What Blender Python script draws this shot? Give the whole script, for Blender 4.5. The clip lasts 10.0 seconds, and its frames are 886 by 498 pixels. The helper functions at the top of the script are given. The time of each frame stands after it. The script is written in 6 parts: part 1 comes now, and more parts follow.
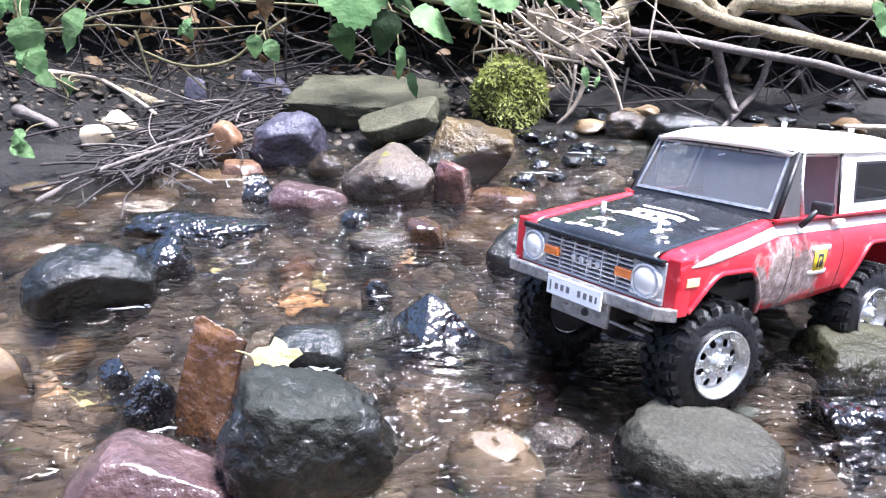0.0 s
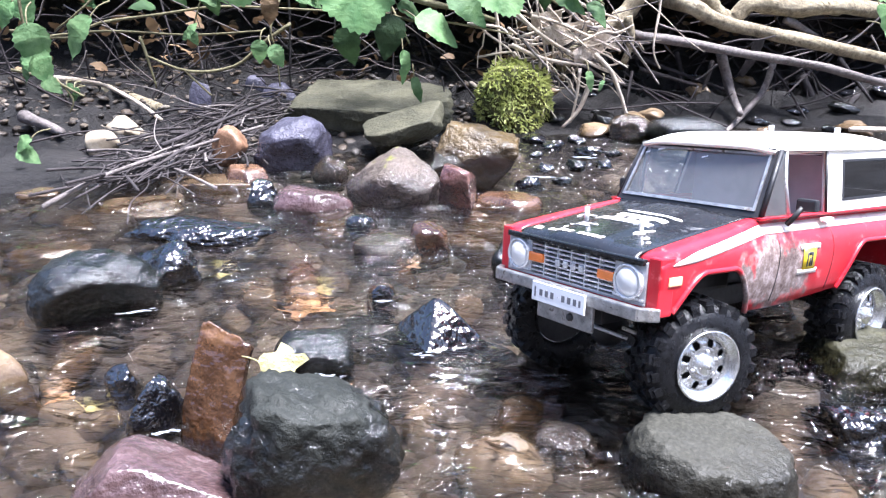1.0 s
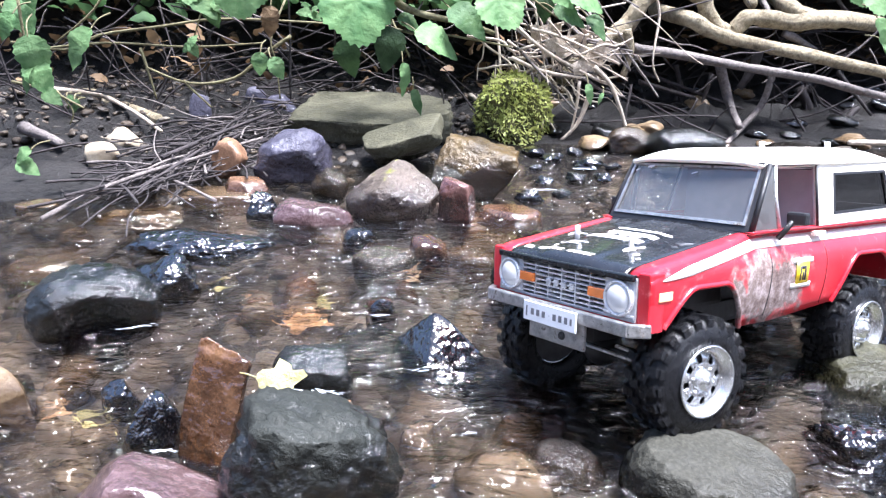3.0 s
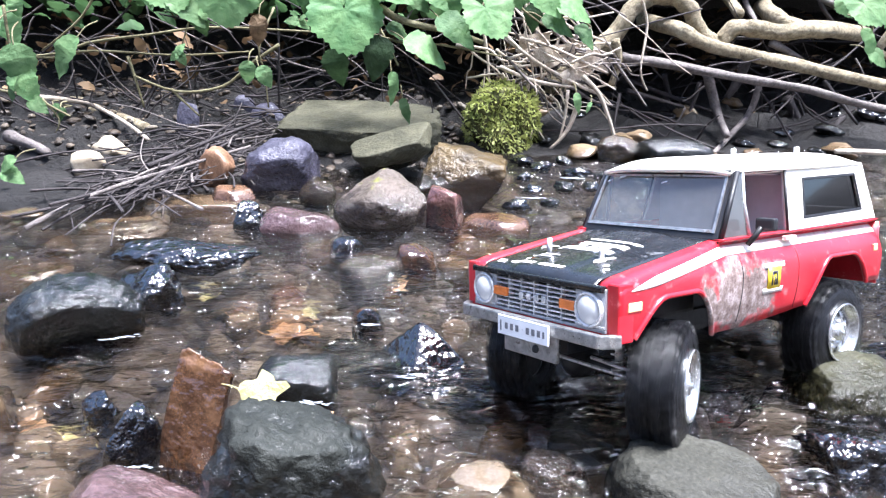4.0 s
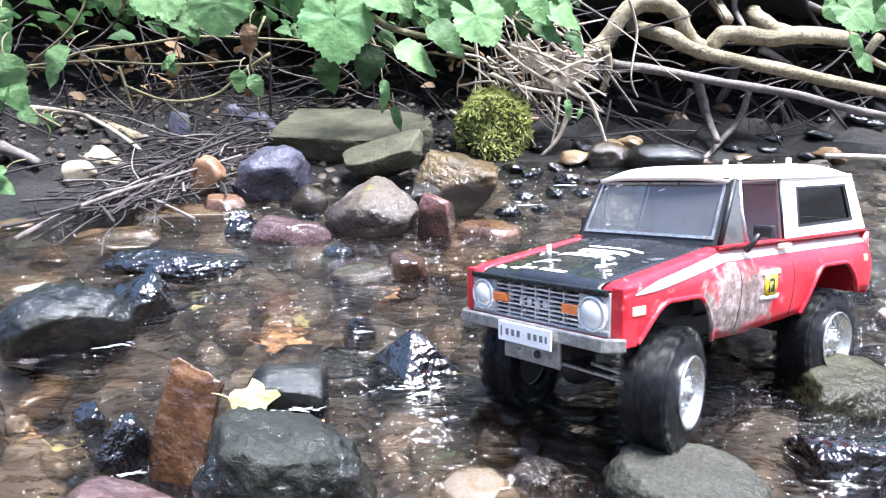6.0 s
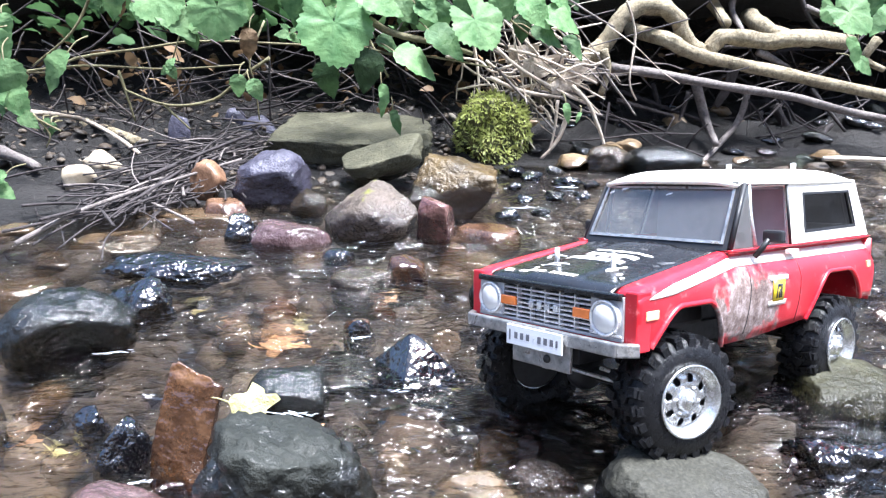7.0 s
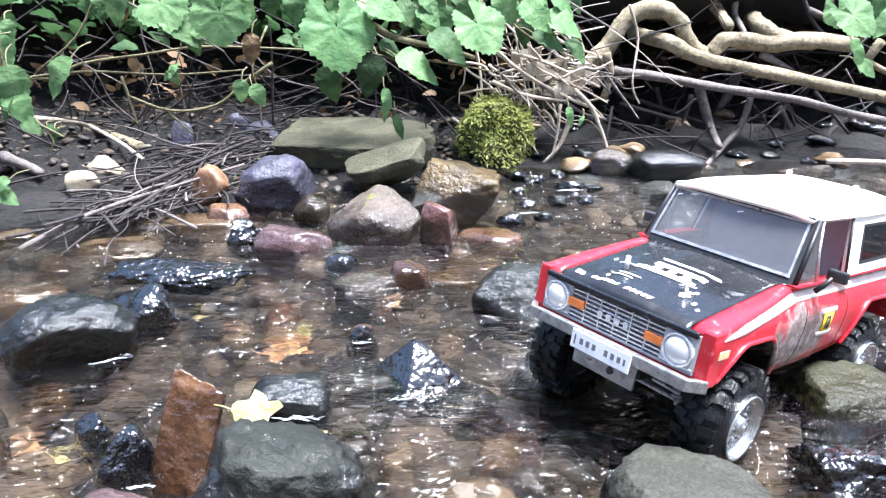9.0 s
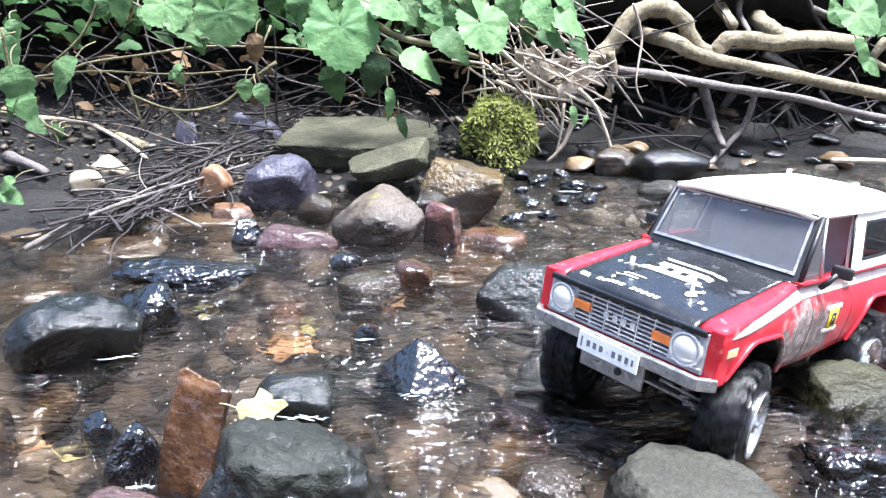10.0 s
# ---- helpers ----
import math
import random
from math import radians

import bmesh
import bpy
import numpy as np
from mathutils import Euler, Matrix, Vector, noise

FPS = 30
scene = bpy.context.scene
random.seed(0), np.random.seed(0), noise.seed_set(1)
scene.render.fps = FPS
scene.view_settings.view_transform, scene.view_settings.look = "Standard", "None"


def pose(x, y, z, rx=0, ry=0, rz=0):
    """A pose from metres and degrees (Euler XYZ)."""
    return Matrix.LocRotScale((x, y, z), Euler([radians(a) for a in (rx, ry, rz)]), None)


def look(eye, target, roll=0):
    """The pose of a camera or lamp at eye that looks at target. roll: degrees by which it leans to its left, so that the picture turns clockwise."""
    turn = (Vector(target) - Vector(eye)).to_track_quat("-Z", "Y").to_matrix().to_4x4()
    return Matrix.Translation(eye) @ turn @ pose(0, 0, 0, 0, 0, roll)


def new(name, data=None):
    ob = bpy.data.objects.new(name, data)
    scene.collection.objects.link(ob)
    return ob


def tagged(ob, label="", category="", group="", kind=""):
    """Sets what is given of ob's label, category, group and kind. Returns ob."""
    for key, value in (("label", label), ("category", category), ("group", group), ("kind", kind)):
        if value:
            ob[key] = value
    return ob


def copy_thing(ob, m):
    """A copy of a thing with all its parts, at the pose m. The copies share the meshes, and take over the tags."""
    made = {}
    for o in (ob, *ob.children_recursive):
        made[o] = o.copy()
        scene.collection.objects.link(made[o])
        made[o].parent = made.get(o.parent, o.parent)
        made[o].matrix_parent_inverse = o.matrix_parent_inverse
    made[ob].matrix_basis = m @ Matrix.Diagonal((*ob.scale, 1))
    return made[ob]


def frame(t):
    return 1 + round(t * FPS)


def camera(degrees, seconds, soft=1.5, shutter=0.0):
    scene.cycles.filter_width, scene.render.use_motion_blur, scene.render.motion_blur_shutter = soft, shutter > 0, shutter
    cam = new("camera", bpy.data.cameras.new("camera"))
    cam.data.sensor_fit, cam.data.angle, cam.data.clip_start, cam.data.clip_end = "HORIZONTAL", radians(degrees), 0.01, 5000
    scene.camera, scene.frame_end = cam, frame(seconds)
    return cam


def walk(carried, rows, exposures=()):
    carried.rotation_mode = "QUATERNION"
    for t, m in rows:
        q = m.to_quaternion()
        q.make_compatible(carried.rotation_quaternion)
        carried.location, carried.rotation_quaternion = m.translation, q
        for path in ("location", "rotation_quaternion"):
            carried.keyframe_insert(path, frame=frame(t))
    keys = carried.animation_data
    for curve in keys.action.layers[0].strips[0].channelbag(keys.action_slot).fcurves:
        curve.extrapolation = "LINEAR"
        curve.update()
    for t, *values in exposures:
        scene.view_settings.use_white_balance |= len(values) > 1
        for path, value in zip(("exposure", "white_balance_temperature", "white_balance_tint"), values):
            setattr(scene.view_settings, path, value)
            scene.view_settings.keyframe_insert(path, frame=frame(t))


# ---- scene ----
# the camera: hand-held, drifting a little and tilting up
cam = camera(61.80, 10.0, 1.2, 0.4)
walk(cam, [
    (0, pose(-0.0089, -0.0066, 0.3511, 68.307, -0.617, 0.854)),
    (0.5, pose(-0.01, -0.0064, 0.3516, 68.429, -0.456, 0.96)),
    (1, pose(-0.0108, -0.0054, 0.3516, 68.592, -0.353, 1.072)),
    (1.5, pose(-0.0108, -0.0053, 0.3525, 68.705, -0.263, 1.176)),
    (2, pose(-0.0115, -0.005, 0.3544, 68.828, -0.295, 1.166)),
    (2.5, pose(-0.0122, -0.0036, 0.3554, 69.062, -0.363, 1.207)),
    (4, pose(-0.0051, 0.0013, 0.3559, 69.972, -0.678, 0.449)),
    (4.5, pose(-0.0025, 0.0025, 0.3551, 70.311, -0.535, 0.14)),
    (5, pose(-0.0012, 0.0018, 0.3549, 70.491, -0.463, 0.052)),
    (5.5, pose(-0.0017, 0.0016, 0.355, 70.503, -0.444, -0.038)),
    (7, pose(-0.0008, -0.0016, 0.3579, 70.76, -0.258, -0.186)),
    (7.5, pose(-0.0012, 0.0017, 0.3573, 70.872, -0.184, -0.08)),
    (8, pose(0.0001, -0.0001, 0.358, 70.896, -0.13, -0.071)),
    (8.5, pose(-0, -0.0007, 0.3584, 70.899, -0.032, 0.004)),
    (9, pose(-0.0003, 0.0011, 0.3591, 71.021, 0.001, -0.004)),
    (9.5, pose(-0, 0.0007, 0.3595, 71.023, 0.07, 0.091)),
    (10, pose(-0.0013, 0, 0.3592, 70.973, 0.091, 0.227)),
], [(0.0, 2.38, 5650, 16), (6.0, 2.38, 5650, 11), (10.0, 2.38, 5650, 10)])

# ---- light: a shaded brook under a bright, veiled sky ----
SUN_EL, SUN_AZ = 76, 100
world = bpy.data.worlds.new("sky")
scene.world = world
world.use_nodes = True
wn = world.node_tree.nodes
sky = wn.new("ShaderNodeTexSky")
sky.sky_type, sky.sun_disc = "NISHITA", False
sky.sun_elevation, sky.sun_rotation = radians(SUN_EL), radians(SUN_AZ)
sky.air_density, sky.dust_density = 1.0, 3.0
wn["Background"].inputs["Strength"].default_value = 0.075
world.node_tree.links.new(sky.outputs[0], wn["Background"].inputs["Color"])
sun = new("sun", bpy.data.lights.new("sun", "SUN"))
sun.data.energy, sun.data.angle, sun.data.color = 4.6, radians(24), (1.0, 0.96, 0.91)
az = radians(SUN_AZ)
sun.matrix_world = look((4 * math.sin(az), 4 * math.cos(az), 4 * math.tan(radians(SUN_EL))), (0, 0, 0))


# ---- materials ----
def nodes_of(name):
    m = bpy.data.materials.new(name)
    m.use_nodes = True
    nt = m.node_tree
    return m, nt, nt.nodes, nt.links, nt.nodes["Principled BSDF"]


def noise_node(nt, scale, detail=6, rough=0.6, vec=None, distort=0.0):
    n = nt.nodes.new("ShaderNodeTexNoise")
    n.inputs["Scale"].default_value, n.inputs["Detail"].default_value = scale, detail
    n.inputs["Roughness"].default_value, n.inputs["Distortion"].default_value = rough, distort
    if vec is not None:
        nt.links.new(vec, n.inputs["Vector"])
    return n.outputs["Fac"]


def ramp(nt, fac, stops):
    r = nt.nodes.new("ShaderNodeValToRGB")
    e = r.color_ramp.elements
    while len(e) < len(stops):
        e.new(0.5)
    for el, (p, c) in zip(e, stops):
        el.position = p
        el.color = (*c, 1) if len(c) == 3 else c
    nt.links.new(fac, r.inputs["Fac"])
    return r.outputs["Color"]


def mixc(nt, fac, a, b, mode="MIX"):
    m = nt.nodes.new("ShaderNodeMix")
    m.data_type, m.blend_type = "RGBA", mode
    for val, sock in ((fac, m.inputs[0]), (a, m.inputs[6]), (b, m.inputs[7])):
        if isinstance(val, (int, float)):
            sock.default_value = val
        elif isinstance(val, tuple):
            sock.default_value = (*val, 1)
        else:
            nt.links.new(val, sock)
    return m.outputs[2]


def coords(nt):
    """Object coordinates, shifted per object so that no two pieces look alike."""
    tc, oi = nt.nodes.new("ShaderNodeTexCoord"), nt.nodes.new("ShaderNodeObjectInfo")
    add = nt.nodes.new("ShaderNodeVectorMath")
    add.operation = "MULTIPLY_ADD"
    nt.links.new(oi.outputs["Random"], add.inputs[0])
    add.inputs[1].default_value = (7, 5, 3)
    nt.links.new(tc.outputs["Object"], add.inputs[2])
    return add.outputs[0]


def bump(nt, bsdf, height, dist, strength=1.0):
    b = nt.nodes.new("ShaderNodeBump")
    b.inputs["Distance"].default_value, b.inputs["Strength"].default_value = dist, strength
    nt.links.new(height, b.inputs["Height"])
    nt.links.new(b.outputs[0], bsdf.inputs["Normal"])
    nt.links.new(b.outputs[0], bsdf.inputs["Coat Normal"])
    return b


def stone_mat(name, dark, mid, light, rough=(0.35, 0.8), scale=9.0, speck=0.25, relief=0.004, moss=0.0, wet=0.0, gloss=0.5, splash=0.06):
    """Stone: two scales of mottling, mineral specks, pitted relief, patchy wet sheen, moss on upward faces."""
    m, nt, nd, lk, b = nodes_of(name)
    co = coords(nt)
    big = noise_node(nt, scale, 5, 0.6, co, 0.4)
    col = ramp(nt, big, [(0.3, dark), (0.5, mid), (0.72, light)])
    fine = noise_node(nt, scale * 22, 4, 0.7, co)
    col = mixc(nt, speck, col, ramp(nt, fine, [(0.35, dark), (0.5, mid), (0.68, light)]), "MIX")
    vor = nt.nodes.new("ShaderNodeTexVoronoi")
    vor.inputs["Scale"].default_value = scale * 9
    lk.new(co, vor.inputs["Vector"])
    if moss:
        geo = nd.new("ShaderNodeNewGeometry")
        sep = nd.new("ShaderNodeSeparateXYZ")
        lk.new(geo.outputs["Normal"], sep.inputs[0])
        mul = nd.new("ShaderNodeMath")
        mul.operation = "MULTIPLY"
        lk.new(sep.outputs["Z"], mul.inputs[0])
        lk.new(noise_node(nt, scale * 2.2, 6, 0.7, co), mul.inputs[1])
        f = ramp(nt, mul.outputs[0], [(0.52 - 0.3 * moss, (0, 0, 0)), (0.62 - 0.2 * moss, (1, 1, 1))])
        col = mixc(nt, f, col, ramp(nt, fine, [(0.3, (0.05, 0.055, 0.012)), (0.7, (0.16, 0.15, 0.04))]))
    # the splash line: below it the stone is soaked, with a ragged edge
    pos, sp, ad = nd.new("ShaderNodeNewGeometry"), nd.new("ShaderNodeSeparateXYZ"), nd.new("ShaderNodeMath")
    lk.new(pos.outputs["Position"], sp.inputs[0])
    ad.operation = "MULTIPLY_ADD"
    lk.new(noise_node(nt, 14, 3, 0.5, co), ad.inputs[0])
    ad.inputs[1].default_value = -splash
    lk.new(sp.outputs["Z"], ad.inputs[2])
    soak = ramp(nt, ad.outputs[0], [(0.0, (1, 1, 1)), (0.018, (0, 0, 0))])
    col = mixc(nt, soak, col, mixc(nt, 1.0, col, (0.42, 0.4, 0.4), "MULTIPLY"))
    lk.new(col, b.inputs["Base Color"])
    sheen = noise_node(nt, scale * 1.7, 5, 0.65, co)
    lo, hi = rough
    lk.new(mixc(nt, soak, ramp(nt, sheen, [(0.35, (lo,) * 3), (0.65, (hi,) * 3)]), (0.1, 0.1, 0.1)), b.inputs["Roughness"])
    b.inputs["Specular IOR Level"].default_value = gloss
    if wet:
        b.inputs["Coat Weight"].default_value, b.inputs["Coat Roughness"].default_value = wet, 0.05
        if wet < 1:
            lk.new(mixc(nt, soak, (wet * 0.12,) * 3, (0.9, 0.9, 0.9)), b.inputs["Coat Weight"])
    h = mixc(nt, 0.1, mixc(nt, 0.55, noise_node(nt, 48, 6, 0.6, co), noise_node(nt, 150, 4, 0.6, co)), vor.outputs["Distance"])
    if wet == 1:
        h = mixc(nt, 0.4, noise_node(nt, 42, 2, 0.5, co, 0.5), noise_node(nt, 105, 2, 0.5, co))
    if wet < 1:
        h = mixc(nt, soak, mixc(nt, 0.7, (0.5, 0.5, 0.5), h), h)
    bump(nt, b, h, relief)
    return m


def plain_mat(name, color, rough=0.5, metal=0.0, vary=0.12, scale=60, relief=0.0, coat=0.0, dirt=None):
    """A painted, plastic, rubber or metal surface with faint mottling, scuffs and uneven gloss."""
    m, nt, nd, lk, b = nodes_of(name)
    co = coords(nt)
    n1 = noise_node(nt, scale, 6, 0.65, co)
    d = tuple(c * (1 - vary * 2) for c in color)
    l = tuple(min(1, c * (1 + vary)) for c in color)
    col = ramp(nt, n1, [(0.3, d), (0.7, l)])
    r = ramp(nt, noise_node(nt, scale * 2.3, 5, 0.7, co), [(0.3, (max(0.02, rough * 0.7),) * 3), (0.7, (min(1, rough * 1.35),) * 3)])
    if dirt:
        amount, tone, dscale = dirt
        f = ramp(nt, noise_node(nt, dscale, 8, 0.72, co, 0.3), [(0.66 - 0.3 * amount, (0, 0, 0)), (0.72 - 0.2 * amount, (1, 1, 1))])
        col = mixc(nt, f, col, tone)
        r = mixc(nt, f, r, (0.85, 0.85, 0.85))
    lk.new(col, b.inputs["Base Color"])
    lk.new(r, b.inputs["Roughness"])
    b.inputs["Metallic"].default_value = metal
    b.inputs["Coat Weight"].default_value = coat
    b.inputs["Coat Roughness"].default_value = 0.06
    if relief:
        bump(nt, b, noise_node(nt, scale * 3, 6, 0.7, co), relief)
    return m


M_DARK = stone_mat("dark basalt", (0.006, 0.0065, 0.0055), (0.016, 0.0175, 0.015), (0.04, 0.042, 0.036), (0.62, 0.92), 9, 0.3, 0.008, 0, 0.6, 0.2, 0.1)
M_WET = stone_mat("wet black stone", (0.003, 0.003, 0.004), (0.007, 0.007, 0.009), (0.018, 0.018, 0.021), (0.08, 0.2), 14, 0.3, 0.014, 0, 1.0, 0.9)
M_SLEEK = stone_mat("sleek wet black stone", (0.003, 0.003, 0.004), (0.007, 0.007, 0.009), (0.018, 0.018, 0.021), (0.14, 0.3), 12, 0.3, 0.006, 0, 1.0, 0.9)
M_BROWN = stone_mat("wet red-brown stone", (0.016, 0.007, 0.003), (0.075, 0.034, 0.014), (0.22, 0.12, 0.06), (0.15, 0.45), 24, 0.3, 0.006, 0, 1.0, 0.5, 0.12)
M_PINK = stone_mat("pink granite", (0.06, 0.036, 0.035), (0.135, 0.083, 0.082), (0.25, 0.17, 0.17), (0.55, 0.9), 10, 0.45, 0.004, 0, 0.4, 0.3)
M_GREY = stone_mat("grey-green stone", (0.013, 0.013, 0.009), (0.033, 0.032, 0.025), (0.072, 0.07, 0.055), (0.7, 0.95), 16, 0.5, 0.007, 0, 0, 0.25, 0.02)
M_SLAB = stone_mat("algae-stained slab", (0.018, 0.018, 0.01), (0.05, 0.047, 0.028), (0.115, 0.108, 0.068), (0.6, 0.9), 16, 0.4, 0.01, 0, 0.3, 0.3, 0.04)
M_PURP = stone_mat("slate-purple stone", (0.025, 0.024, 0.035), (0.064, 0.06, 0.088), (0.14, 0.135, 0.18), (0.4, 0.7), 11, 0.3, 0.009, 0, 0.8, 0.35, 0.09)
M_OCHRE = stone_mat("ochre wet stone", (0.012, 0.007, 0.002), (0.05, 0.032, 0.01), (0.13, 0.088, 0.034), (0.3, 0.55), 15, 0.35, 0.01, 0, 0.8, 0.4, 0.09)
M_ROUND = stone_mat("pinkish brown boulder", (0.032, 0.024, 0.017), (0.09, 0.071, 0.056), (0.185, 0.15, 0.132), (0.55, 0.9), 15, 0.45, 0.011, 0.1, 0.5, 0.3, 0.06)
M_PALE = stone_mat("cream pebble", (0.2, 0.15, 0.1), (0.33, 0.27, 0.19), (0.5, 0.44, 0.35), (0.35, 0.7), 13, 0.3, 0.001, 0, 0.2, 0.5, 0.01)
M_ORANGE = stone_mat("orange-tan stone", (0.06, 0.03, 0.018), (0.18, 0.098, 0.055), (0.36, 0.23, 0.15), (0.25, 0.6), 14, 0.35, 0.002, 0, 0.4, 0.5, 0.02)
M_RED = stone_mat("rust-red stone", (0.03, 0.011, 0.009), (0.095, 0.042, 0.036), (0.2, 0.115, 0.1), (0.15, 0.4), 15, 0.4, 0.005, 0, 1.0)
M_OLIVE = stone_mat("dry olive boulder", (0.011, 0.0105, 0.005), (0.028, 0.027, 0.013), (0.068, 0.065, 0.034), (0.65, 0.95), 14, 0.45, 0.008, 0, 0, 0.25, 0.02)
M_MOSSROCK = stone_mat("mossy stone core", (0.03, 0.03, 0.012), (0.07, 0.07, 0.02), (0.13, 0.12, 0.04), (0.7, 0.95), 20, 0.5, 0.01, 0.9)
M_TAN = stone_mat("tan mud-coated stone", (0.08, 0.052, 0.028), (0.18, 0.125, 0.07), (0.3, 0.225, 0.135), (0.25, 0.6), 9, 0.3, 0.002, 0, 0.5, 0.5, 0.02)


def soil_mat():
    m, nt, nd, lk, b = nodes_of("dark wet soil")
    tc = nd.new("ShaderNodeTexCoord").outputs["Object"]
    big = noise_node(nt, 2.5, 7, 0.65, tc, 0.5)
    fine = noise_node(nt, 60, 7, 0.75, tc)
    col = ramp(nt, big, [(0.3, (0.005, 0.004, 0.0035)), (0.55, (0.013, 0.0105, 0.009)), (0.75, (0.055, 0.047, 0.043))])
    col = mixc(nt, 0.45, col, ramp(nt, fine, [(0.3, (0.004, 0.003, 0.0025)), (0.55, (0.014, 0.011, 0.01)), (0.75, (0.06, 0.05, 0.044))]))
    # brown silt lies where the brook covers the ground
    sp, silt = nd.new("ShaderNodeSeparateXYZ"), ramp(nt, fine, [(0.3, (0.014, 0.011, 0.009)), (0.55, (0.036, 0.029, 0.023)), (0.75, (0.09, 0.072, 0.056))])
    lk.new(tc, sp.inputs[0])
    mr = nd.new("ShaderNodeMapRange")
    mr.inputs["From Min"].default_value, mr.inputs["From Max"].default_value = -0.012, -0.028
    lk.new(sp.outputs["Z"], mr.inputs["Value"])
    col = mixc(nt, mr.outputs[0], col, silt)
    lk.new(col, b.inputs["Base Color"])
    lk.new(ramp(nt, big, [(0.35, (0.45,) * 3), (0.65, (0.9,) * 3)]), b.inputs["Roughness"])
    bump(nt, b, mixc(nt, 0.5, fine, noise_node(nt, 18, 8, 0.7, tc)), 0.05)
    return m


def bed_mat(name="bed pebbles", gain=1.0):
    """Loose pebbles, each its own tone."""
    m, nt, nd, lk, b = nodes_of(name)
    geo = nd.new("ShaderNodeNewGeometry")
    tc = nd.new("ShaderNodeTexCoord").outputs["Object"]
    r = ramp(nt, geo.outputs["Random Per Island"], [(k, tuple(v * gain for v in col)) for k, col in (
        (0.0, (0.05, 0.042, 0.034)), (0.22, (0.13, 0.1, 0.074)), (0.45, (0.22, 0.16, 0.105)), (0.6, (0.16, 0.145, 0.13)), (0.78, (0.27, 0.2, 0.14)), (0.92, (0.42, 0.34, 0.25)), (1.0, (0.7, 0.62, 0.5)))])
    tone = ramp(nt, noise_node(nt, 38, 6, 0.7, tc), [(0.3, (0.45, 0.42, 0.4)), (0.7, (1.15, 1.1, 1.05))])
    col = mixc(nt, 0.85, r, tone, "MULTIPLY")
    lk.new(col, b.inputs["Base Color"])
    b.inputs["Roughness"].default_value = 0.45
    bump(nt, b, noise_node(nt, 160, 6, 0.7, tc), 0.003)
    return m


def water_mat():
    """Clear, slightly peaty running water: what lies below shows through, the sky glints off the ripples."""
    m, nt, nd, lk, b = nodes_of("running water")
    nd.remove(b)
    tc = nd.new("ShaderNodeTexCoord").outputs["Object"]
    mp = nd.new("ShaderNodeMapping")
    mp.inputs["Scale"].default_value = (0.8, 1.5, 1.0)
    lk.new(tc, mp.inputs["Vector"])
    h = mixc(nt, 0.3, noise_node(nt, 11, 2, 0.5, mp.outputs[0], 1.6), noise_node(nt, 36, 2, 0.5, mp.outputs[0], 1.4))
    bp = nd.new("ShaderNodeBump")
    bp.inputs["Distance"].default_value, bp.inputs["Strength"].default_value = 0.045, 1.0
    lk.new(h, bp.inputs["Height"])
    fr = nd.new("ShaderNodeFresnel")
    fr.inputs["IOR"].default_value = 1.4
    lk.new(bp.outputs[0], fr.inputs["Normal"])
    tr, rf, gl = nd.new("ShaderNodeBsdfTransparent"), nd.new("ShaderNodeBsdfRefraction"), nd.new("ShaderNodeBsdfGlossy")
    m1, mx = nd.new("ShaderNodeMixShader"), nd.new("ShaderNodeMixShader")
    tr.inputs["Color"].default_value = (0.83, 0.79, 0.73, 1)
    rf.inputs["Color"].default_value = (0.83, 0.79, 0.73, 1)
    rf.inputs["IOR"].default_value, rf.inputs["Roughness"].default_value = 1.33, 0.0
    gl.inputs["Roughness"].default_value = 0.012
    m1.inputs[0].default_value = 0.3
    lk.new(bp.outputs[0], gl.inputs["Normal"])
    soft = nd.new("ShaderNodeBump")
    soft.inputs["Distance"].default_value = 0.035
    lk.new(noise_node(nt, 16, 2, 0.5, mp.outputs[0], 0.8), soft.inputs["Height"])
    lk.new(soft.outputs[0], rf.inputs["Normal"])
    for p, q in ((tr.outputs[0], m1.inputs[1]), (rf.outputs[0], m1.inputs[2]), (fr.outputs[0], mx.inputs[0]), (m1.outputs[0], mx.inputs[1]), (gl.outputs[0], mx.inputs[2]),
                 (mx.outputs[0], nd["Material Output"].inputs["Surface"])):
        lk.new(p, q)
    return m


def bark_mat(name, dark, mid, light, scale=30, relief=0.004):
    m, nt, nd, lk, b = nodes_of(name)
    co = coords(nt)
    n1 = noise_node(nt, scale, 7, 0.7, co, 0.6)
    col = ramp(nt, n1, [(0.3, dark), (0.5, mid), (0.7, light)])
    col = mixc(nt, 0.4, col, ramp(nt, noise_node(nt, scale * 6, 5, 0.7, co), [(0.35, dark), (0.65, light)]))
    lk.new(col, b.inputs["Base Color"])
    b.inputs["Roughness"].default_value = 0.75
    bump(nt, b, noise_node(nt, scale * 3, 8, 0.75, co), relief)
    return m


